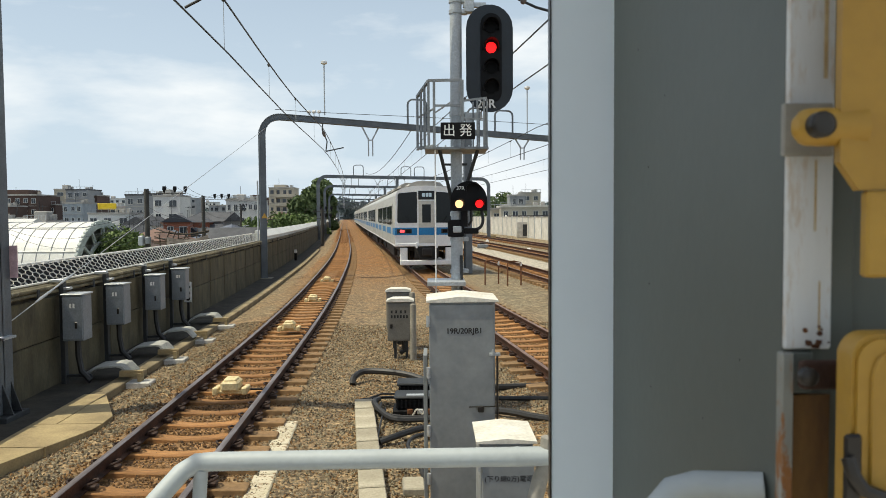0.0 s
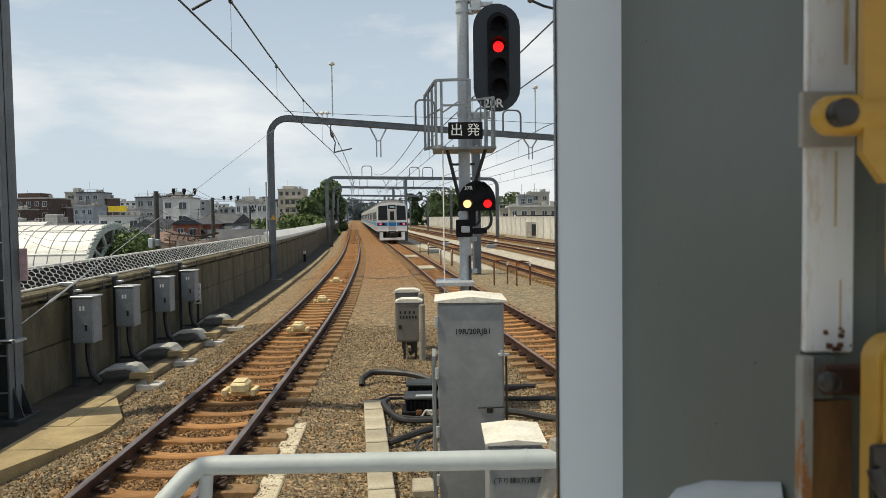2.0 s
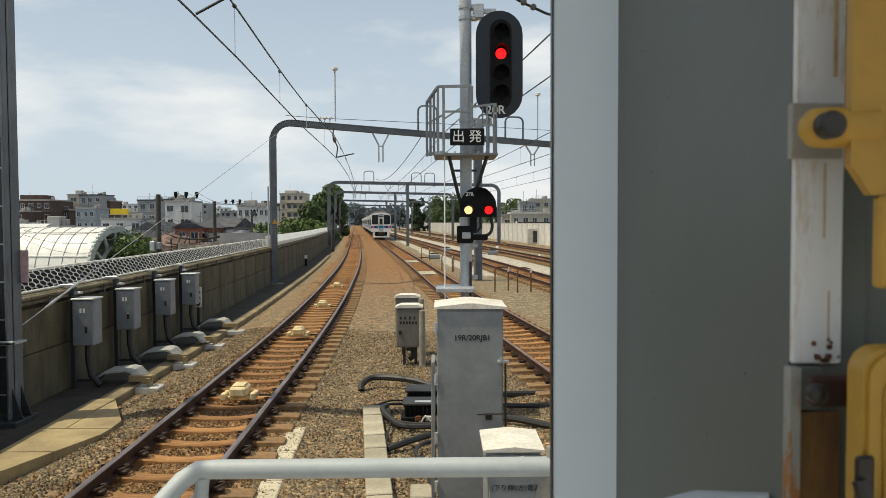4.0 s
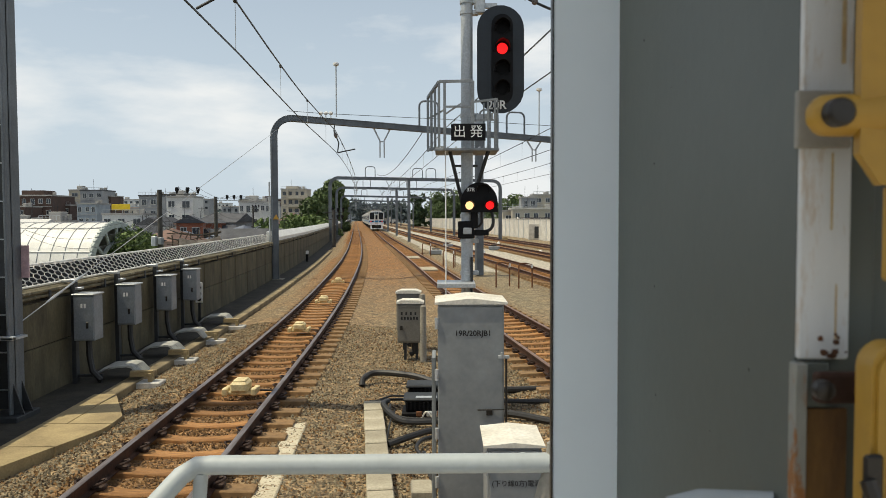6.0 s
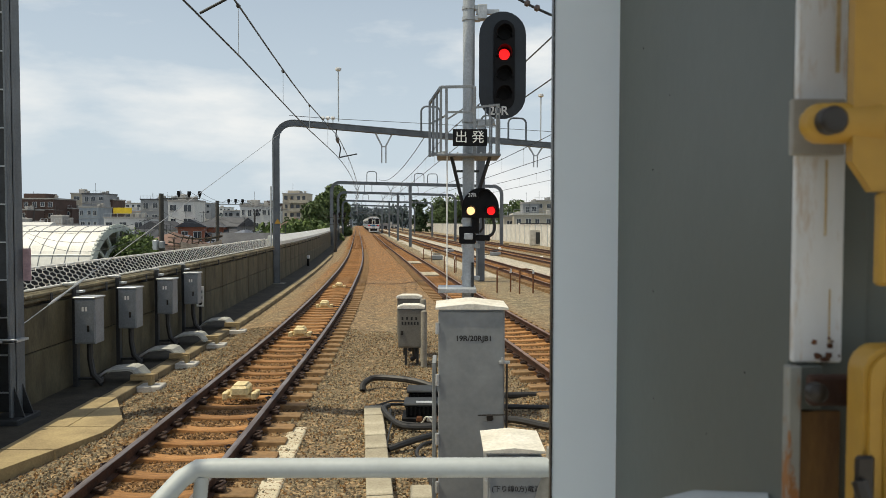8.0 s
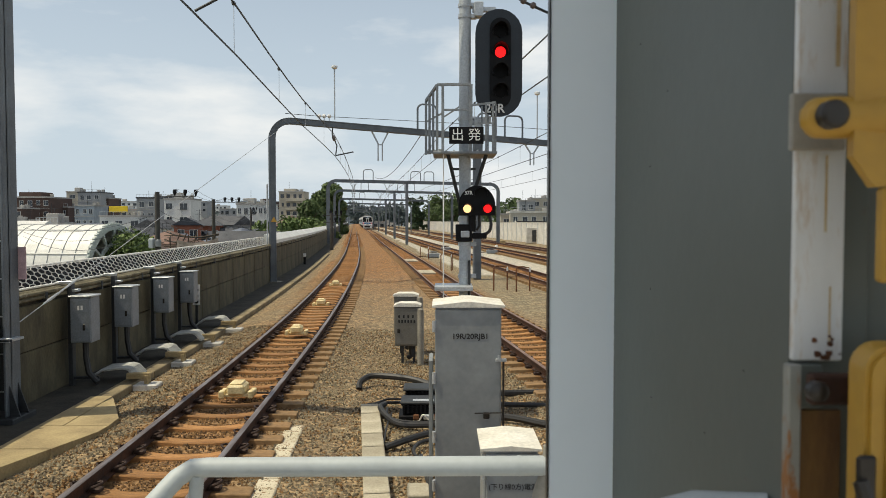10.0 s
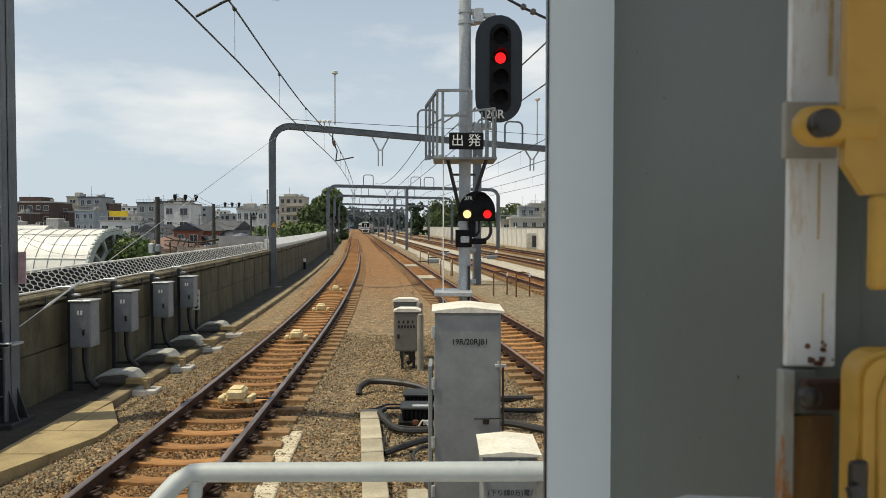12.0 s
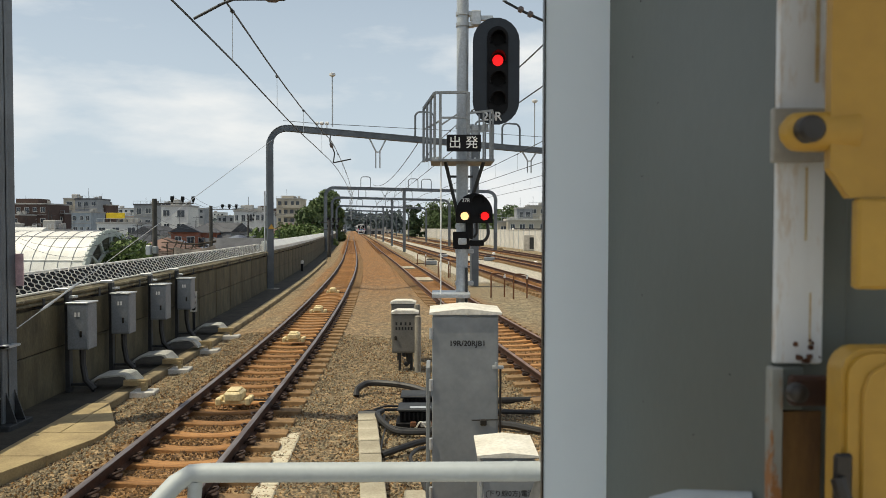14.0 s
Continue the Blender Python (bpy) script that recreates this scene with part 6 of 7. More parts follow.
        part("tail_lamp", Mesh().box(s * 1.12 - 0.1, s * 1.12 + 0.1, -0.036, -0.028, 1.70, 1.82, 0.003), TAIL_RED, lamp, "lit red tail lamp")
        part("headlamp", Mesh().box(s * 0.84 - 0.1, s * 0.84 + 0.1, -0.035, -0.028, 1.69, 1.83, 0.003), LENS_OFF, lamp)
        part("skirt", Mesh().box(s * 1.05 - 0.17, s * 1.05 + 0.17, -0.02, 0.25, 0.3, 1.0, 0.03), TRAIN_WHITE, car)
        part("wiper", Mesh().tube([(s * 0.75, -0.02, 2.16), (s * 0.95, -0.025, 2.45)], 0.012, 5), BLACK, car)
        part("gap_seal", Mesh().box(s * 0.41 - 0.02, s * 0.41 + 0.02, -0.02, 0.01, 1.2, 3.6), TRAIN_WHITE, car)
        part("guide", Mesh().box(s * 0.46 - 0.05, s * 0.46 + 0.05, -0.08, 0.02, 0.98, 1.25, 0.02), TRAIN_WHITE, car)
    part("band", Mesh().box(-1.438, -0.4, -0.008, 0.06, 1.58, 1.92), TRAIN_BLUE, car, "blue front band")
    part("band", Mesh().box(0.4, 1.438, -0.008, 0.06, 1.58, 1.92), TRAIN_BLUE, car, "blue front band")
    door = part("end_door", Mesh().box(-0.36, 0.36, -0.03, 0.02, 1.2, 3.15, 0.01), TRAIN_STEEL, car, "stainless gangway door")
    part("pane", Mesh().box(-0.2, 0.2, -0.038, -0.028, 2.15, 2.98, 0.003), TRAIN_GLASS, door)
    part("door_band", Mesh().box(-0.36, 0.36, -0.036, -0.029, 1.58, 1.92), TRAIN_BLUE, door)
    sign = part("destination_sign", Mesh().box(-0.37, 0.37, -0.02, 0.02, 3.2, 3.6, 0.01), TRAIN_GLASS, car)
    part("display", Mesh().box(-0.2, -0.06, -0.024, -0.019, 3.33, 3.5).box(-0.03, 0.1, -0.024, -0.019, 3.33, 3.5).box(0.13, 0.24, -0.024, -0.019, 3.33, 3.5), SIGN_LED, sign)
    part("coupler", Mesh().box(-0.22, 0.22, -0.35, 0.3, 0.62, 0.98, 0.06).box(-0.55, 0.55, -0.02, 0.3, 0.5, 1.05, 0.04).tube([(-0.5, -0.1, 0.95), (-0.3, -0.2, 0.5), (0.3, -0.2, 0.5), (0.5, -0.1, 0.95)], 0.035, 6), TRAIN_UNDER, car, "black coupler and hoses")
    part("plough", Mesh().box(-1.22, 1.22, -0.06, 0.3, 0.2, 0.43, 0.03), TRAIN_WHITE, car, "white snow plough skirt")
    part("step", Mesh().box(-1.42, 1.42, -0.03, 0.1, 1.06, 1.2, 0.02), TRAIN_WHITE, car)
    return car


CAR_LABELS = ("stainless commuter train end car with a white front and blue stripe", "stainless commuter train car with a blue stripe")
end_car = make_car(True, CAR_LABELS[0])
mid_car = make_car(False, CAR_LABELS[1])
cars = [end_car, mid_car] + [copy_thing(mid_car, Matrix()) for _ in range(6)]


# ---- trees ----
def tree(x, y, z0, h, r, seed, leaf, n=1500, size=0.45, label="dense green broadleaf tree"):
    rng = np.random.default_rng(seed)
    t = thing("tree", pose(x, y, z0), label, "tree", "trees")
    tr = Mesh().tube([(0, 0, 0), (0.05 * r, 0, h * 0.3), (0, 0.05 * r, h * 0.6), (0.05, 0, h * 0.85)], [0.05 * h * 0.5, 0.04 * h * 0.5, 0.025 * h * 0.5, 0.01 * h], 8)
    for k in range(7):
        a = rng.uniform(0, 6.28)
        b = h * rng.uniform(0.3, 0.65)
        tr.tube([(0, 0, b), (math.cos(a) * r * 0.4, math.sin(a) * r * 0.4, b + h * 0.12), (math.cos(a) * r * 0.75, math.sin(a) * r * 0.75, b + h * 0.2)], [0.012 * h, 0.008 * h, 0.003 * h], 6)
    part("trunk", tr, BARK, t)
    cl = [(rng.normal(0, 0.38, 2) * r, rng.uniform(0.35, 0.95) * h, rng.uniform(0.25, 0.45) * r) for _ in range(22)]
    vs, fs = [], []
    for i in range(n):
        (cx, cy), cz, cr = cl[int(rng.integers(len(cl)))]
        shrink = 1.0 - 0.45 * max(0, cz / h - 0.6) / 0.4
        d = rng.normal(0, 1, 3)
        d /= np.linalg.norm(d)
        p = np.array((cx * shrink, cy * shrink, cz)) + d * cr * rng.uniform(0.75, 1.1)
        u = rng.normal(0, 1, 3)
        u /= np.linalg.norm(u)
        w = np.cross(u, d + rng.normal(0, 0.5, 3))
        w /= max(1e-6, np.linalg.norm(w))
        s = size * rng.uniform(0.6, 1.3)
        k = len(vs)
        vs += [tuple(p - u * s), tuple(p + w * s * 0.5), tuple(p + u * s), tuple(p - w * s * 0.5 + d * s * 0.3)]
        fs.append((k, k + 1, k + 2, k + 3))
    me = bpy.data.meshes.new("crown")
    me.from_pydata(vs, [], fs)
    me.materials.append(leaf)
    o = new("crown", me)
    o.parent = t
    return t


# ---- houses ----
def building(x, y, w, d, top, wall, roofm, z0=-6.0, rz=0, storeys=3, cols=4, roof="flat", label="plain building", name="apartment_building", pent=None):
    b = thing(name, pose(x, y, z0, 0, 0, rz), label, "building", "town houses")
    h = top - z0
    part("wall", Mesh().box(-w / 2, w / 2, -d / 2, d / 2, 0, h), wall, b)
    if roof == "flat":
        part("roof", Mesh().box(-w / 2 - 0.15, w / 2 + 0.15, -d / 2 - 0.15, d / 2 + 0.15, h, h + 0.35), roofm, b)
    else:
        rise = min(w, d) * 0.28
        a, q = w / 2 + 0.4, d / 2 + 0.4
        m = Mesh()
        if roof == "gable":
            m.extrude([(-a, h - 0.1), (a, h - 0.1), (0, h + rise)], -q, q)
        else:
            e = max(0.2, w / 2 - d / 2)
            m.add([(-a, -q, h), (a, -q, h), (a, q, h), (-a, q, h), (-e, 0, h + rise), (e, 0, h + rise)], [(0, 1, 5, 4), (1, 2, 5), (2, 3, 4, 5), (3, 0, 4), (0, 1, 2, 3)])
        part("roof", m, roofm, b)
    rr = random.Random(int(abs(x * 7 + y * 3)))
    if y < 330 and name == "house" and rr.random() < 0.7:
        ax, hh = rr.uniform(-w / 3, w / 3), rr.uniform(1.4, 2.6)
        part("antenna", Mesh().tube([(ax, 0, h - 0.1), (ax, 0, h + hh + 0.8)], 0.035, 4).bar((ax - 0.6, 0, h + hh + 0.6), (ax + 0.6, 0, h + hh + 0.6), 0.04), STEEL_DARK, b)
    if roof == "flat" and x < 0 and rr.random() < 0.6:
        part("roof_tank", Mesh().box(-w * 0.3, -w * 0.3 + 1.8, -1, 1, h + 0.3, h + 1.6, 0.1), R_FLAT, b)
    if pent:
        part("roof_house", Mesh().box(pent[0], pent[1], -d / 4, d / 4, h + 0.35, h + pent[2]), wall, b)
    sh = 2.9
    side = 1 if x < 0 else -1
    for s in range(storeys):
        z = h - 0.7 - s * sh
        if z < 1.5:
            break
        for c in range(cols):
            cx = -w / 2 + (c + 0.5) * w / cols + rr.uniform(-0.12, 0.12) * w / cols
            ww, wh = min(1.7, w / cols * rr.uniform(0.36, 0.58)), rr.choice((1.1, 1.25, 1.45))
            if y > 250:
                part("window", Mesh().box(cx - ww / 2, cx + ww / 2, -d / 2 - 0.06, -d / 2 - 0.005, z - wh, z), GLASS_DARK, b)
                continue
            fr = part("window", Mesh().box(cx - ww / 2 - 0.07, cx + ww / 2 + 0.07, -d / 2 - 0.05, -d / 2 - 0.005, z - wh - 0.07, z), B_WHITE, b)
            part("pane", Mesh().box(cx - ww / 2, cx - 0.03, -d / 2 - 0.062, -d / 2 - 0.05, z - wh, z - 0.07).box(cx + 0.03, cx + ww / 2, -d / 2 - 0.062, -d / 2 - 0.05, z - wh, z - 0.07), GLASS_DARK, fr)
            if y < 130 or storeys > 2 and y < 240:
                part("sill", Mesh().box(cx - ww / 2 - 0.12, cx + ww / 2 + 0.12, -d / 2 - 0.12, -d / 2 - 0.005, z - wh - 0.14, z - wh - 0.075), R_FLAT, fr)
        if y < 135 and d > 5 and s < 2:
            for c in (-0.25, 0.2):
                sw = part("window", Mesh().box(side * (w / 2 + 0.005), side * (w / 2 + 0.05), c * d - 0.6, c * d + 0.6, z - 1.2, z - 0.1), B_WHITE, b)
                part("pane", Mesh().box(side * (w / 2 + 0.05), side * (w / 2 + 0.062), c * d - 0.52, c * d + 0.52, z - 1.12, z - 0.18), GLASS_DARK, sw)
        if name != "house" and y < 280:
            part("ledge", Mesh().box(-w / 2 - 0.06, w / 2 + 0.06, -d / 2 - 0.1, -d / 2 - 0.002, z - 2.05, z - 1.93), R_FLAT, b)
        if w > 7 and storeys > 3 and wall is not B_BRICK:
            x0, x1 = -w / 2 + w * 0.3, w / 2 - 0.1
            part("balcony", Mesh().box(x0, x1, -d / 2 - 1.1, -d / 2 - 1.0, z - 2.3, z - 1.3).box(x0, x1, -d / 2 - 1.1, -d / 2 - 0.07, z - 2.4, z - 2.3).box(x0, x0 + 0.12, -d / 2 - 1.0, -d / 2 - 0.07, z - 2.3, z + 0.3), wall, b)
    if roof == "flat" and y < 280:
        m = Mesh()
        for q in np.linspace(-w / 2, w / 2, 7):
            m.box(q - 0.03, q + 0.03, -d / 2, -d / 2 + 0.05, h + 0.35, h + 1.05)
        m.box(-w / 2, w / 2, -d / 2, -d / 2 + 0.05, h + 1.0, h + 1.06)
        if rr.random() < 0.45:
            part("roof_railing", m, GALV, b)
        part("air_unit", Mesh().box(w * 0.1, w * 0.1 + 0.9, -0.5, 0.4, h + 0.35, h + 1.0, 0.05).box(w * 0.25, w * 0.25 + 0.7, 0.2, 1.0, h + 0.35, h + 1.2, 0.05), R_FLAT, b)
        part("antenna", Mesh().tube([(-w * 0.2, 0, h + 0.3), (-w * 0.2, 0, h + rr.uniform(2.0, 4.0))], 0.04, 4), STEEL_DARK, b)
    return b


def at(px, d):
    """Sideways place at distance d of a direction given in thousandths."""
    return px / 1000.0 * d


building(at(-539, 200), 200, 12.2, 12, 8.4, B_BRICK, R_FLAT, storeys=4, cols=6, label="brown brick apartment block with white-framed windows", pent=(-3.4, 2.4, 1.6))
building(at(-503, 206), 206, 6.2, 10, 6.0, B_BRICK, R_FLAT, storeys=3, cols=3, label="lower brown brick apartment wing")
building(at(-565, 188), 188, 6.0, 8, 5.4, B_BRICK, R_FLAT, storeys=3, cols=3, label="lower brown brick apartment wing")
building(at(-484, 230), 230, 3.4, 9, 11.0, B_BEIGE, R_FLAT, storeys=4, cols=1, label="cream stair tower of an apartment block")
building(at(-462, 228), 228, 6.6, 9, 10.8, B_GREY, R_DARK, storeys=4, cols=3, label="grey stepped apartment block with balconies")
building(at(-446, 232), 232, 4.4, 9, 9.2, B_BRICK, R_FLAT, storeys=4, cols=2, label="dark apartment block with balconies")
building(at(-468, 196), 196, 5.0, 8, 6.2, B_HAZE, R_FLAT, storeys=3, cols=3, label="pale blue-grey flat-roofed building")
building(at(-350, 160), 162, 5.6, 7, 6.9, B_WHITE, R_FLAT, storeys=3, cols=2, label="white plaster house with a dark window", name="house")
building(at(-386, 190), 190, 5.0, 8, 8.0, B_GREY, R_DARK, storeys=3, cols=2, label="dark grey flat-roofed house")
building(at(-368, 205), 205, 4.0, 8, 8.6, B_BRICK, R_DARK, storeys=3, cols=2, label="dark brown flat-roofed house")
building(at(-338, 110), 110, 3.6, 6, 1.9, B_RED, R_DARK, storeys=2, cols=2, roof="gable", rz=14, label="red brick house with a dark gable roof", name="house")
building(at(-314, 118), 118, 4.4, 6, 1.7, B_RED, R_DARK, storeys=2, cols=3, roof="hip", rz=10, label="red brick house with a dark tiled hip roof", name="house")
building(at(-287, 124), 124, 5.0, 6, 1.9, B_GREY, R_DARK, storeys=2, cols=3, roof="gable", rz=70, label="grey house with a dark tiled roof", name="house")
building(at(-246, 170), 170, 7.4, 8, 6.0, B_WHITE, R_FLAT, storeys=3, cols=5, label="white flat-roofed house with rows of windows", name="house")
building(at(-258, 66), 66, 3.4, 5, 0.6, B_WHITE, R_DARK, storeys=2, cols=2, roof="gable", rz=84, label="white house with a dark grey roof", name="house")
building(at(-197, 260), 260, 8.4, 10, 12.2, B_BEIGE, R_FLAT, storeys=4, cols=4, label="beige apartment block above the trees", pent=(-3, 1, 1.3))
building(at(-362, 82), 82, 3.6, 5, -2.2, B_PINK, R_BROWN, storeys=2, cols=2, roof="gable", rz=80, label="pinkish plaster house with a brown roof", name="house")
building(at(-420, 150), 150, 8, 7, 3.2, B_WHITE, R_FLAT, storeys=2, cols=3, label="low white house behind a billboard", name="house")
building(at(-552, 104), 104, 3.4, 6, 1.5, B_WHITE, B_WHITE, storeys=1, cols=1, roof="gable", rz=75, label="white workshop with a pale gable roof", name="house")
building(at(-516, 108), 108, 3.0, 5, 1.9, B_WHITE, R_FLAT, storeys=1, cols=2, label="low white flat-roofed workshop", name="house")
bb = thing("billboard", pose(at(-432, 147.5), 147.5, 3.54), "plain yellow billboard on a roof frame", "billboard")
part("panel", Mesh().box(-1.8, 1.8, -0.1, 0.1, 0.6, 1.8, 0.02), SIGN_YELLOW, bb)
for s in (-1.4, 1.4):
    part("leg", Mesh().box(s - 0.06, s + 0.06, -0.05, 0.05, 0, 0.7), STEEL_DARK, bb)

# the rest of the town
rng = random.Random(11)
walls = [B_WHITE, B_GREY, B_BEIGE, B_PINK, B_WHITE, B_GREY]
names = {B_WHITE: "white", B_GREY: "grey", B_BEIGE: "beige", B_PINK: "pinkish"}
for k in range(130):
    d = rng.uniform(120, 400)
    q = rng.uniform(-600, -190)
    wl_ = rng.choice(walls)
    kind = rng.choice(["gable", "hip", "flat", "flat"])
    top = rng.uniform(-2.5, 1.2) + (d - 120) * 0.028 * rng.random()
    building(at(q, d), d, rng.uniform(5, 10), rng.uniform(6, 9), top, wl_, R_FLAT if kind == "flat" else rng.choice([R_DARK, R_BLUE, R_BROWN, R_DARK]), storeys=2, cols=rng.choice([2, 3]), roof=kind, rz=rng.uniform(-25, 25),
             label=names[wl_] + (" flat-roofed town house" if kind == "flat" else " town house with a tiled roof"), name="house")
for k in range(26):
    d = rng.uniform(84, 128)
    q = -440 + k * 9.5 + rng.uniform(-4, 4)
    wl_ = rng.choice(walls)
    kind = rng.choice(["gable", "hip", "gable"])
    building(at(q, d), d, rng.uniform(3.6, 5.4), rng.uniform(4.5, 6), rng.uniform(-1.8, 0.3), wl_, rng.choice([R_DARK, R_BLUE, R_BROWN, R_DARK]), storeys=1, cols=2, roof=kind, rz=rng.uniform(-70, 70),
             label=names[wl_] + " low house with a tiled roof", name="house")
for k in range(64):
    d = rng.uniform(290, 540)
    q = -600 + 410 * (k + rng.random()) / 64
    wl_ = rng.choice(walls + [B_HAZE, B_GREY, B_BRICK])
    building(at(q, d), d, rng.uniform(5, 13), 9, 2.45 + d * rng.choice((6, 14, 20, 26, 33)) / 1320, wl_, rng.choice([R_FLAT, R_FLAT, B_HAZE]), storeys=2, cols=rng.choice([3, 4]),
             label=names.get(wl_, "dark brown" if wl_ is B_BRICK else "pale blue-grey") + " apartment block far across the town", pent=(-2, 1, 1.6) if k % 3 == 0 else None)
# right side of the yard
building(at(113, 190), 190, 4.0, 6, 7.3, B_GREY, R_FLAT, storeys=3, cols=2, label="grey building with a narrow roof house")
building(at(131, 200), 200, 5, 6, 8.2, B_BEIGE, R_FLAT, storeys=3, cols=2, label="beige flat-roofed apartment block")
building(at(128, 150), 150, 11.5, 8, 4.0, B_BEIGE, CAP, storeys=2, cols=6, label="low beige building with a pale roof edge")
building(at(92, 150), 152, 4, 6, 3.6, B_BEIGE, R_FLAT, storeys=2, cols=2, label="small beige flat-roofed building", name="house")
for k in range(14):
    d = rng.uniform(200, 420)
    q = rng.uniform(-90, 320)
    wl_ = rng.choice(walls)
    building(at(q, d), d, rng.uniform(6, 12), 8, rng.uniform(1, 3.4), wl_, R_FLAT, storeys=2, cols=3, label=names[wl_] + " flat-roofed town house", name="house")
for k in range(16):
    d = 560 + 14 * k
    q = -235 + k * 15 + rng.uniform(-5, 5)
    building(at(q, d), d, rng.uniform(9, 20), 10, rng.uniform(2, 8), B_HAZE, B_HAZE, storeys=2, cols=3, label="pale haze-tinted apartment block far beyond the line")

tree(at(-160, 150), 150, -6, 14.6, 4.2, 1, LEAF_MID, 3600, 0.42)
tree(at(-147, 152), 152, -6, 16.0, 3.4, 2, LEAF_MID, 3600, 0.42)
tree(at(-176, 142), 142, -6, 12.2, 3.6, 9, LEAF_MID, 2600, 0.4)
tree(at(-139, 168), 168, -6, 15.4, 2.8, 10, LEAF_MID, 2600, 0.42)
tree(at(-176, 120), 120, -6, 8.6, 3.6, 3, LEAF, 2600, 0.36)
tree(at(-200, 112), 112, -6, 8.3, 3.4, 4, LEAF, 2400, 0.36)
tree(at(-160, 112), 112, -6, 8.0, 2.4, 5, LEAF, 2200, 0.34)
tree(at(-215, 96), 96, -6, 7.8, 2.2, 11, LEAF, 1800, 0.3)
tree(at(-240, 104), 104, -6, 8.2, 2.6, 12, LEAF, 1800, 0.3)
tree(at(-412, 70), 70, -6, 7.0, 3.0, 6, LEAF, 3600, 0.2, "round leafy green tree by the white vault")
tree(at(-404, 74), 74, -6, 6.6, 2.6, 7, LEAF, 3200, 0.2, "round leafy green tree by the white vault")
tree(at(-32, 230), 230, -6, 15.5, 3.0, 8, LEAF_DARK, 1500, 0.6, "narrow dark green tree")
for k, (q, d, h) in enumerate(((0, 330, 20), (-12, 335, 19), (15, 330, 20), (28, 335, 18), (40, 340, 17), (85, 210, 13), (98, 215, 15), (108, 220, 14), (66, 300, 15))):
    tree(at(q, d), d, -6, h, h * 0.34, 20 + k, LEAF_MID, 2600, 0.5, "dark green tree beyond the yard")
# distant tree belt towards the vanishing point
for k in range(22):
    d = 420 + 22 * (k % 6)
    q = -300 + k * 27
    if -215 < q < -40:
        continue
    tree(at(q, d), d, -6, 11 + (k * 7) % 5, 9, 50 + k, HAZY, 700, 1.6, "haze-tinted pale green tree in the distance")


# a wooded rise in haze-tinted leaf closes the view along the line
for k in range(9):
    tree(at(-158 + 13 * k, 660 + 12 * (k % 3)), 660 + 12 * (k % 3), -6, 19 + (k * 5) % 6, 11, 90 + k, HAZY, 900, 1.5, "haze-tinted blue-green tree at the end of the line")


# ---- white vaulted roof ----
def vault():
    v = thing("vaulted_roof", pose(-30.7, 70.0, -2.4, 0, 0, 83), "white translucent barrel-vaulted arcade roof with an open arched end", "vaulted roof")
    R, L, n = 4.5, 26.0, 24
    arc = lambda r: [(r * math.cos(a), r * math.sin(a)) for a in np.linspace(0, math.pi, n + 1)]
    o, i_ = arc(R), arc(R - 0.08)
    part("sheet", Mesh().extrude(o + i_[::-1], 0, L), VAULT, v)
    for k in range(1, 21):
        part("rib", Mesh().tube([(x * 1.004, k * 1.27, z * 1.004) for x, z in o], 0.035, 5), B_GREY, v, "thin dark roof rib")
    for a, q in ((155, 0.07), (118, 0.03), (95, 0.03), (70, 0.03)):
        a = radians(a)
        part("purlin", Mesh().tube([(R * 1.008 * math.cos(a), 0, R * 1.008 * math.sin(a)), (R * 1.008 * math.cos(a), L, R * 1.008 * math.sin(a))], q, 5), VAULT if q > 0.05 else B_GREY, v)
    teeth = Mesh()
    for k in range(30):
        a = math.pi * (k + 0.5) / 30
        teeth.box(-0.11, 0.11, -0.16, 0.1, -0.02, 0.2, 0, pose(R * math.cos(a), 0, R * math.sin(a), 0, 90 - math.degrees(a), 0))
    part("toothed_edge", teeth, VAULT_RIB, v, "row of pale teeth round the arch")
    end = Mesh().extrude(arc(R + 0.1) + arc(R - 0.5)[::-1], -0.15, 0.1)
    end.extrude(arc(R * 0.62) + arc(R * 0.62 - 0.3)[::-1], -0.12, 0.08)
    for a in np.linspace(0.15, math.pi - 0.15, 7):
        end.bar((R * 0.6 * math.cos(a), 0, R * 0.6 * math.sin(a)), (R * 0.95 * math.cos(a), 0, R * 0.95 * math.sin(a)), 0.22)
    part("end_frame", end, VAULT_RIB, v)
    part("wall", Mesh().box(-R, -R + 0.2, 0, L, -3.6, 0).box(R - 0.2, R, 0, L, -3.6, 0), B_GREY, v)


vault()


# ---- town poles and their wires ----
def town_pole(x, y, top, arms, label="old dark concrete utility pole with insulators"):
    p = thing("utility_pole", pose(x, y, -6), label, "utility pole", "utility poles")
    h = top + 6
    part("shaft", Mesh().tube([(0, 0, 0), (0, 0, h)], [0.175, 0.15], 12), POLE, p, "", True)
    for dx0, dx1, z in arms:
        a = part("cross_arm", Mesh().bar((dx0, 0, h + z), (dx1, 0, h + z), 0.05), POLE, p)
        for k in range(3):
            x_ = dx0 + (dx1 - dx0) * (0.45 + 0.27 * k)
            part("insulator", Mesh().tube([(x_, 0, h + z + 0.05), (x_, 0, h + z + 0.2), (x_, 0, h + z + 0.25), (x_, 0, h + z + 0.45)], [0.05, 0.09, 0.13, 0.11], 8), BLACK, a)
    return p


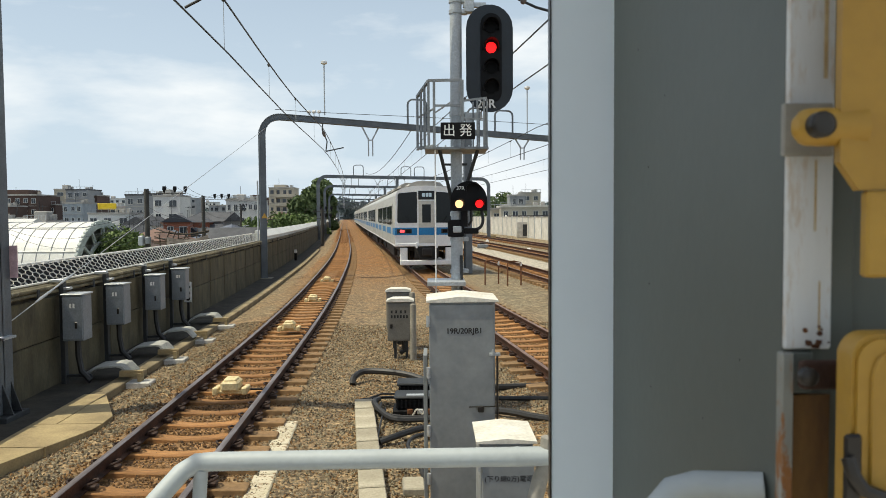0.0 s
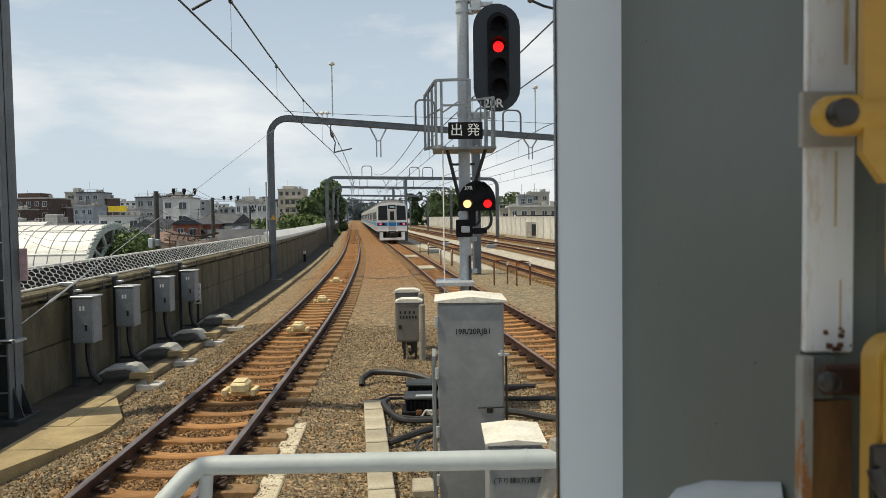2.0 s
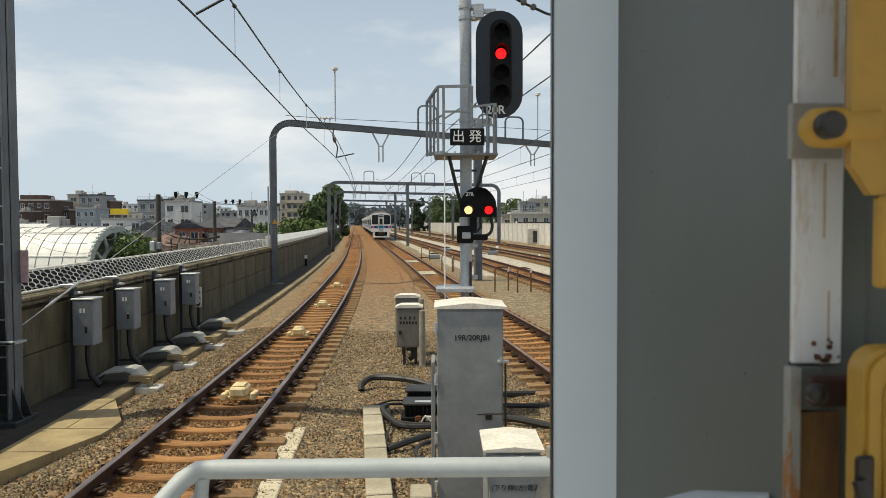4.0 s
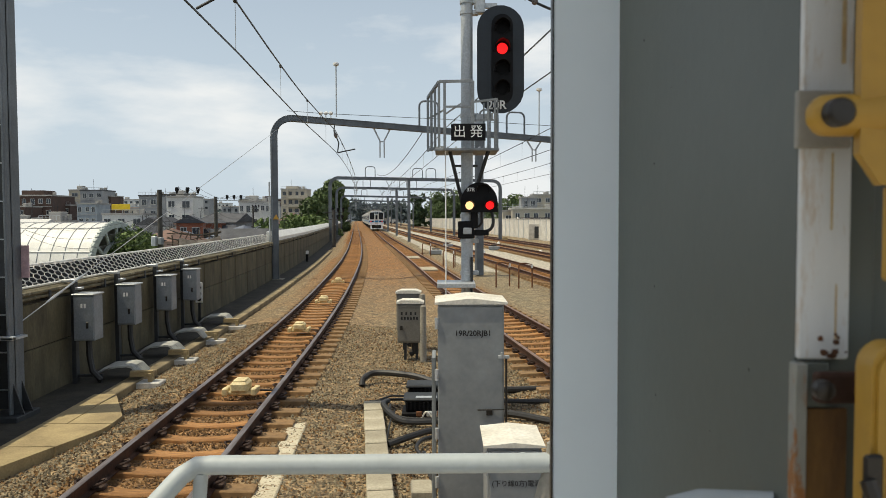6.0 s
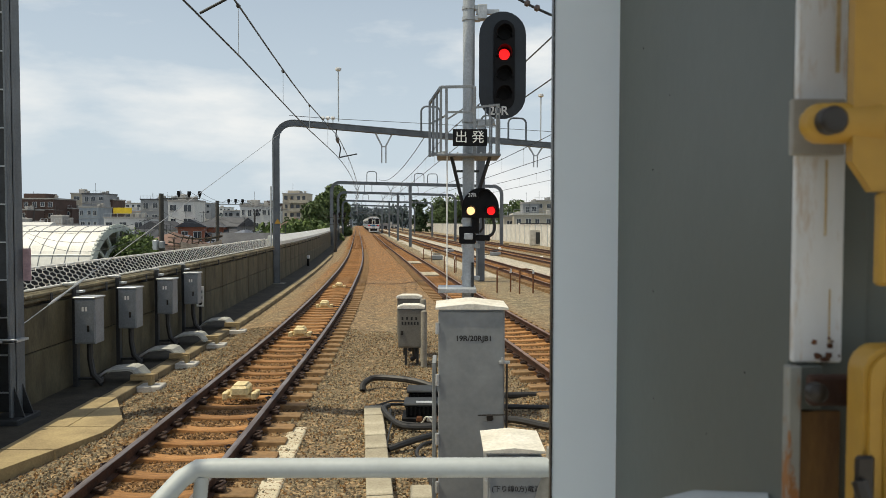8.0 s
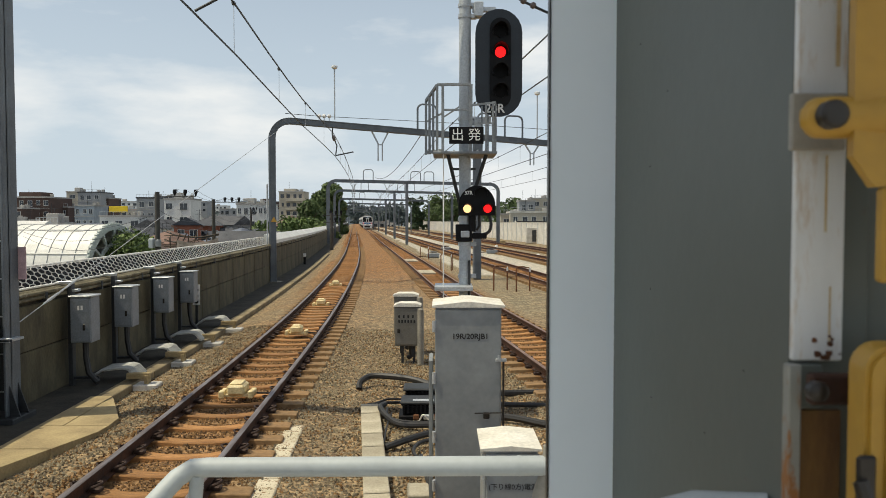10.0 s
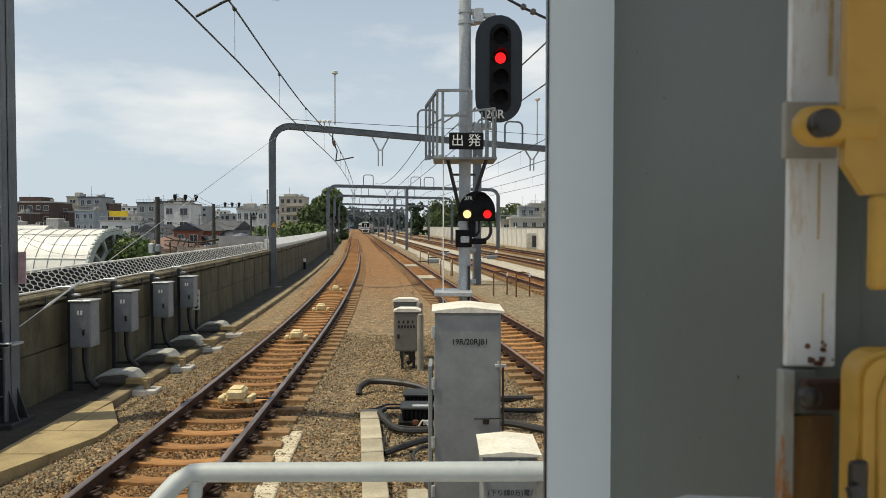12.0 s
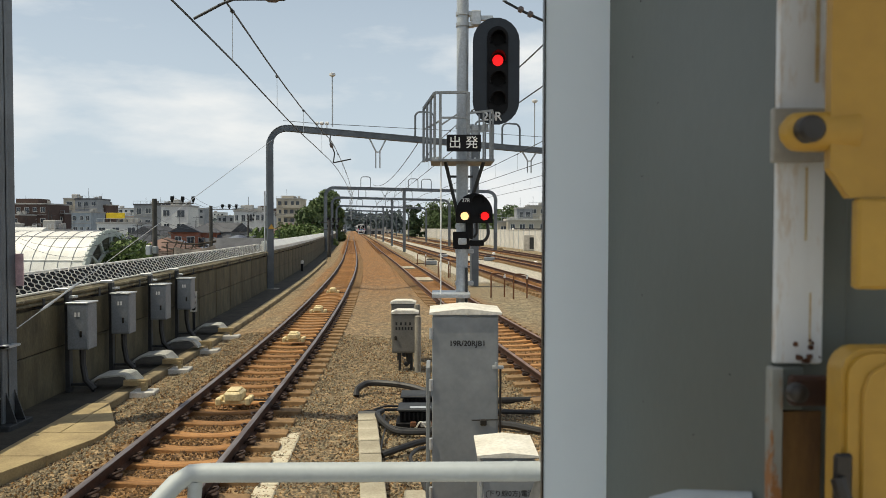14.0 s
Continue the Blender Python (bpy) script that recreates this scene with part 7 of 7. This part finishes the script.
town_pole(at(-380, 48), 48, 4.3, ((0.0, 2.5, -0.3),))
town_pole(at(-305, 64), 64, 4.3, ((0.0, 2.2, -0.3),))
w = thing("town_wires", Matrix(), "thin dark utility wires sagging between poles", "wire", kind="structure")
for dx in (1.13, 1.8, 2.47):
    a, b = Vector((at(-380, 48) + dx, 48, 4.45)), Vector((at(-305, 64) + dx * 0.9, 64, 4.4))
    for s, e in ((a, b), (b, Vector((-24 + dx, 110, 4.6)))):
        part("wire", Mesh().tube([s.lerp(e, q) - Vector((0, 0, 0.5 * 4 * q * (1 - q))) for q in np.linspace(0, 1, 9)], 0.012, 4), WIRE, w)
A_, B_ = Vector((-5.5, 9.7, 1.13)), Vector((-6.98, 32.0, 6.3))
part("guy_wire", Mesh().tube([A_.lerp(B_, q) for q in np.linspace(0, 1, 8)], 0.008, 5), GALV, w)
part("guy_clamp", Mesh().tube([A_.lerp(B_, q) for q in (0.03, 0.04, 0.06, 0.08, 0.09)], [0.012, 0.024, 0.013, 0.024, 0.012], 6), GALV, w)
for px_, d_, tp in ((-255, 120, 4.4), (-445, 88, 1.6), (-147, 70, 3.2)):
    town_pole(at(px_, d_), d_, tp, ((-0.9, 0.9, -0.25), (-0.8, 0.8, -0.9)), "thin dark utility pole with cross arms")
for (qa, da, za), (qb, db, zb) in (((-380, 48, 3.2), (-305, 64, 3.0)), ((-305, 64, 3.4), (-255, 120, 4.1)), ((-445, 88, 1.5), (-380, 48, 2.6)), ((-560, 60, 1.9), (-380, 48, 2.9))):
    for o in (0, 0.35, 0.7):
        s_, e_ = Vector((at(qa, da), da, za - o)), Vector((at(qb, db), db, zb - o))
        part("wire", Mesh().tube([s_.lerp(e_, q) - Vector((0, 0, (0.7 + o) * 4 * q * (1 - q))) for q in np.linspace(0, 1, 9)], 0.014, 4), WIRE, w)
tip = thing("lightning_rod", pose(-4.75, 33.4, 6.95), "thin grey rod with a ball tip on the gantry", "rod")
part("rod", Mesh().tube([(0, 0, 0), (0, 0, 2.25)], 0.03, 6), STEEL_GREY, tip)
part("tip", Mesh().tube([(0, 0, 2.22), (0, 0, 2.28), (0, 0, 2.36), (0, 0, 2.4)], [0.05, 0.14, 0.14, 0.05], 10), PORCELAIN, tip, "", True)


copy_thing(tip, pose(4.6, 36.05, 6.25))
part("hanging_feeder", Mesh().tube([Vector((-0.94, 34.5, 6.4)).lerp(Vector((-7.4, 84.0, 7.3)), q) - Vector((0, 0, 3.2 * q * (1 - q))) for q in np.linspace(0, 1, 12)], 0.02, 5), WIRE, fe)


# ---- clutter on the roofs below the parapet ----
TARP = material("faded_tan_tarpaulin", (0.42, 0.36, 0.30), (0.26, 0.2, 0.16), 2.5, 0.85, 0, 0.2, 30)
pb = thing("pole_box", pose(at(-380, 48), 47.6, 0.7), "pale grey switch boxes strapped to the utility pole", "switch box")
part("box", Mesh().box(-0.38, -0.08, -0.2, 0.2, 0.0, 0.62, 0.04), STEEL_GREY, pb)
part("box", Mesh().box(0.05, 0.32, -0.2, 0.2, 0.1, 0.55, 0.04), CAGE, pb)
part("strap", Mesh().box(-0.45, 0.4, 0.2, 0.42, 0.3, 0.36), STEEL_DARK, pb)
rk = thing("cable_rack", pose(-18.9, 52.0, -6.0), "brown rack of bent bars and cables with a draped tan sheet", "rack")
rr_ = random.Random(9)
for k in range(8):
    xk = 0.42 * k
    part("bar", Mesh().tube([(xk, 0, 0), (xk, 0, 6.9), (xk + rr_.uniform(-0.5, 0.5), rr_.uniform(-0.3, 0.3), 7.2 + rr_.uniform(0, 0.7))], 0.04, 6), BARK, rk)
for k in range(5):
    zk = 6.9 + 0.2 * k
    part("cable", Mesh().tube(curve_through([(-0.4, 0, zk + rr_.uniform(-0.3, 0.3)), (0.7, -0.1, zk - rr_.uniform(0.1, 0.5)), (2.0, -0.1, zk - rr_.uniform(0.1, 0.4)), (3.4, 0, zk + rr_.uniform(-0.2, 0.2))]), 0.035, 5), RUBBER if k % 2 else BARK, rk)
vs_, fs_ = [], []
for i in range(13):
    u = i / 12
    for j, zz in enumerate((6.55, 6.8, 7.15)):
        for side in (-0.02, 0.02):
            vs_.append((0.5 + 2.9 * u, -0.16 + side + 0.07 * math.sin(9 * u + j), zz - 0.28 * 4 * u * (1 - u) * (0.4 + 0.3 * j) + 0.12 * u))
    if i:
        a, b = 6 * (i - 1), 6 * i
        for e0, e1 in ((0, 2), (2, 4), (4, 5), (5, 3), (3, 1), (1, 0)):
            fs_.append((a + e0, b + e0, b + e1, a + e1))
fs_ += [(0, 2, 4, 5, 3, 1), (72, 73, 75, 77, 76, 74)]
part("sheet", Mesh().add(vs_, fs_), TARP, rk, "draped tan tarpaulin", True)


# ---- the train runs away ----
def motions():
    """The train runs away along its line at an even pace."""
    times = [k * 0.5 for k in range(29)]
    for i, car in enumerate(cars):
        rows = []
        for t in times:
            y = 34.2 + 18.9 * t + i * 20.0
            x0, x1 = line_2(y) + 0.1 * max(0.0, 1 - (y - 34) / 24), line_2(y + 19.6)
            rows.append((t, pose(x0, y, 0.0, 0, 0, math.degrees(math.atan2(-(x1 - x0), 19.6)))))
        walk(car, rows)


motions()
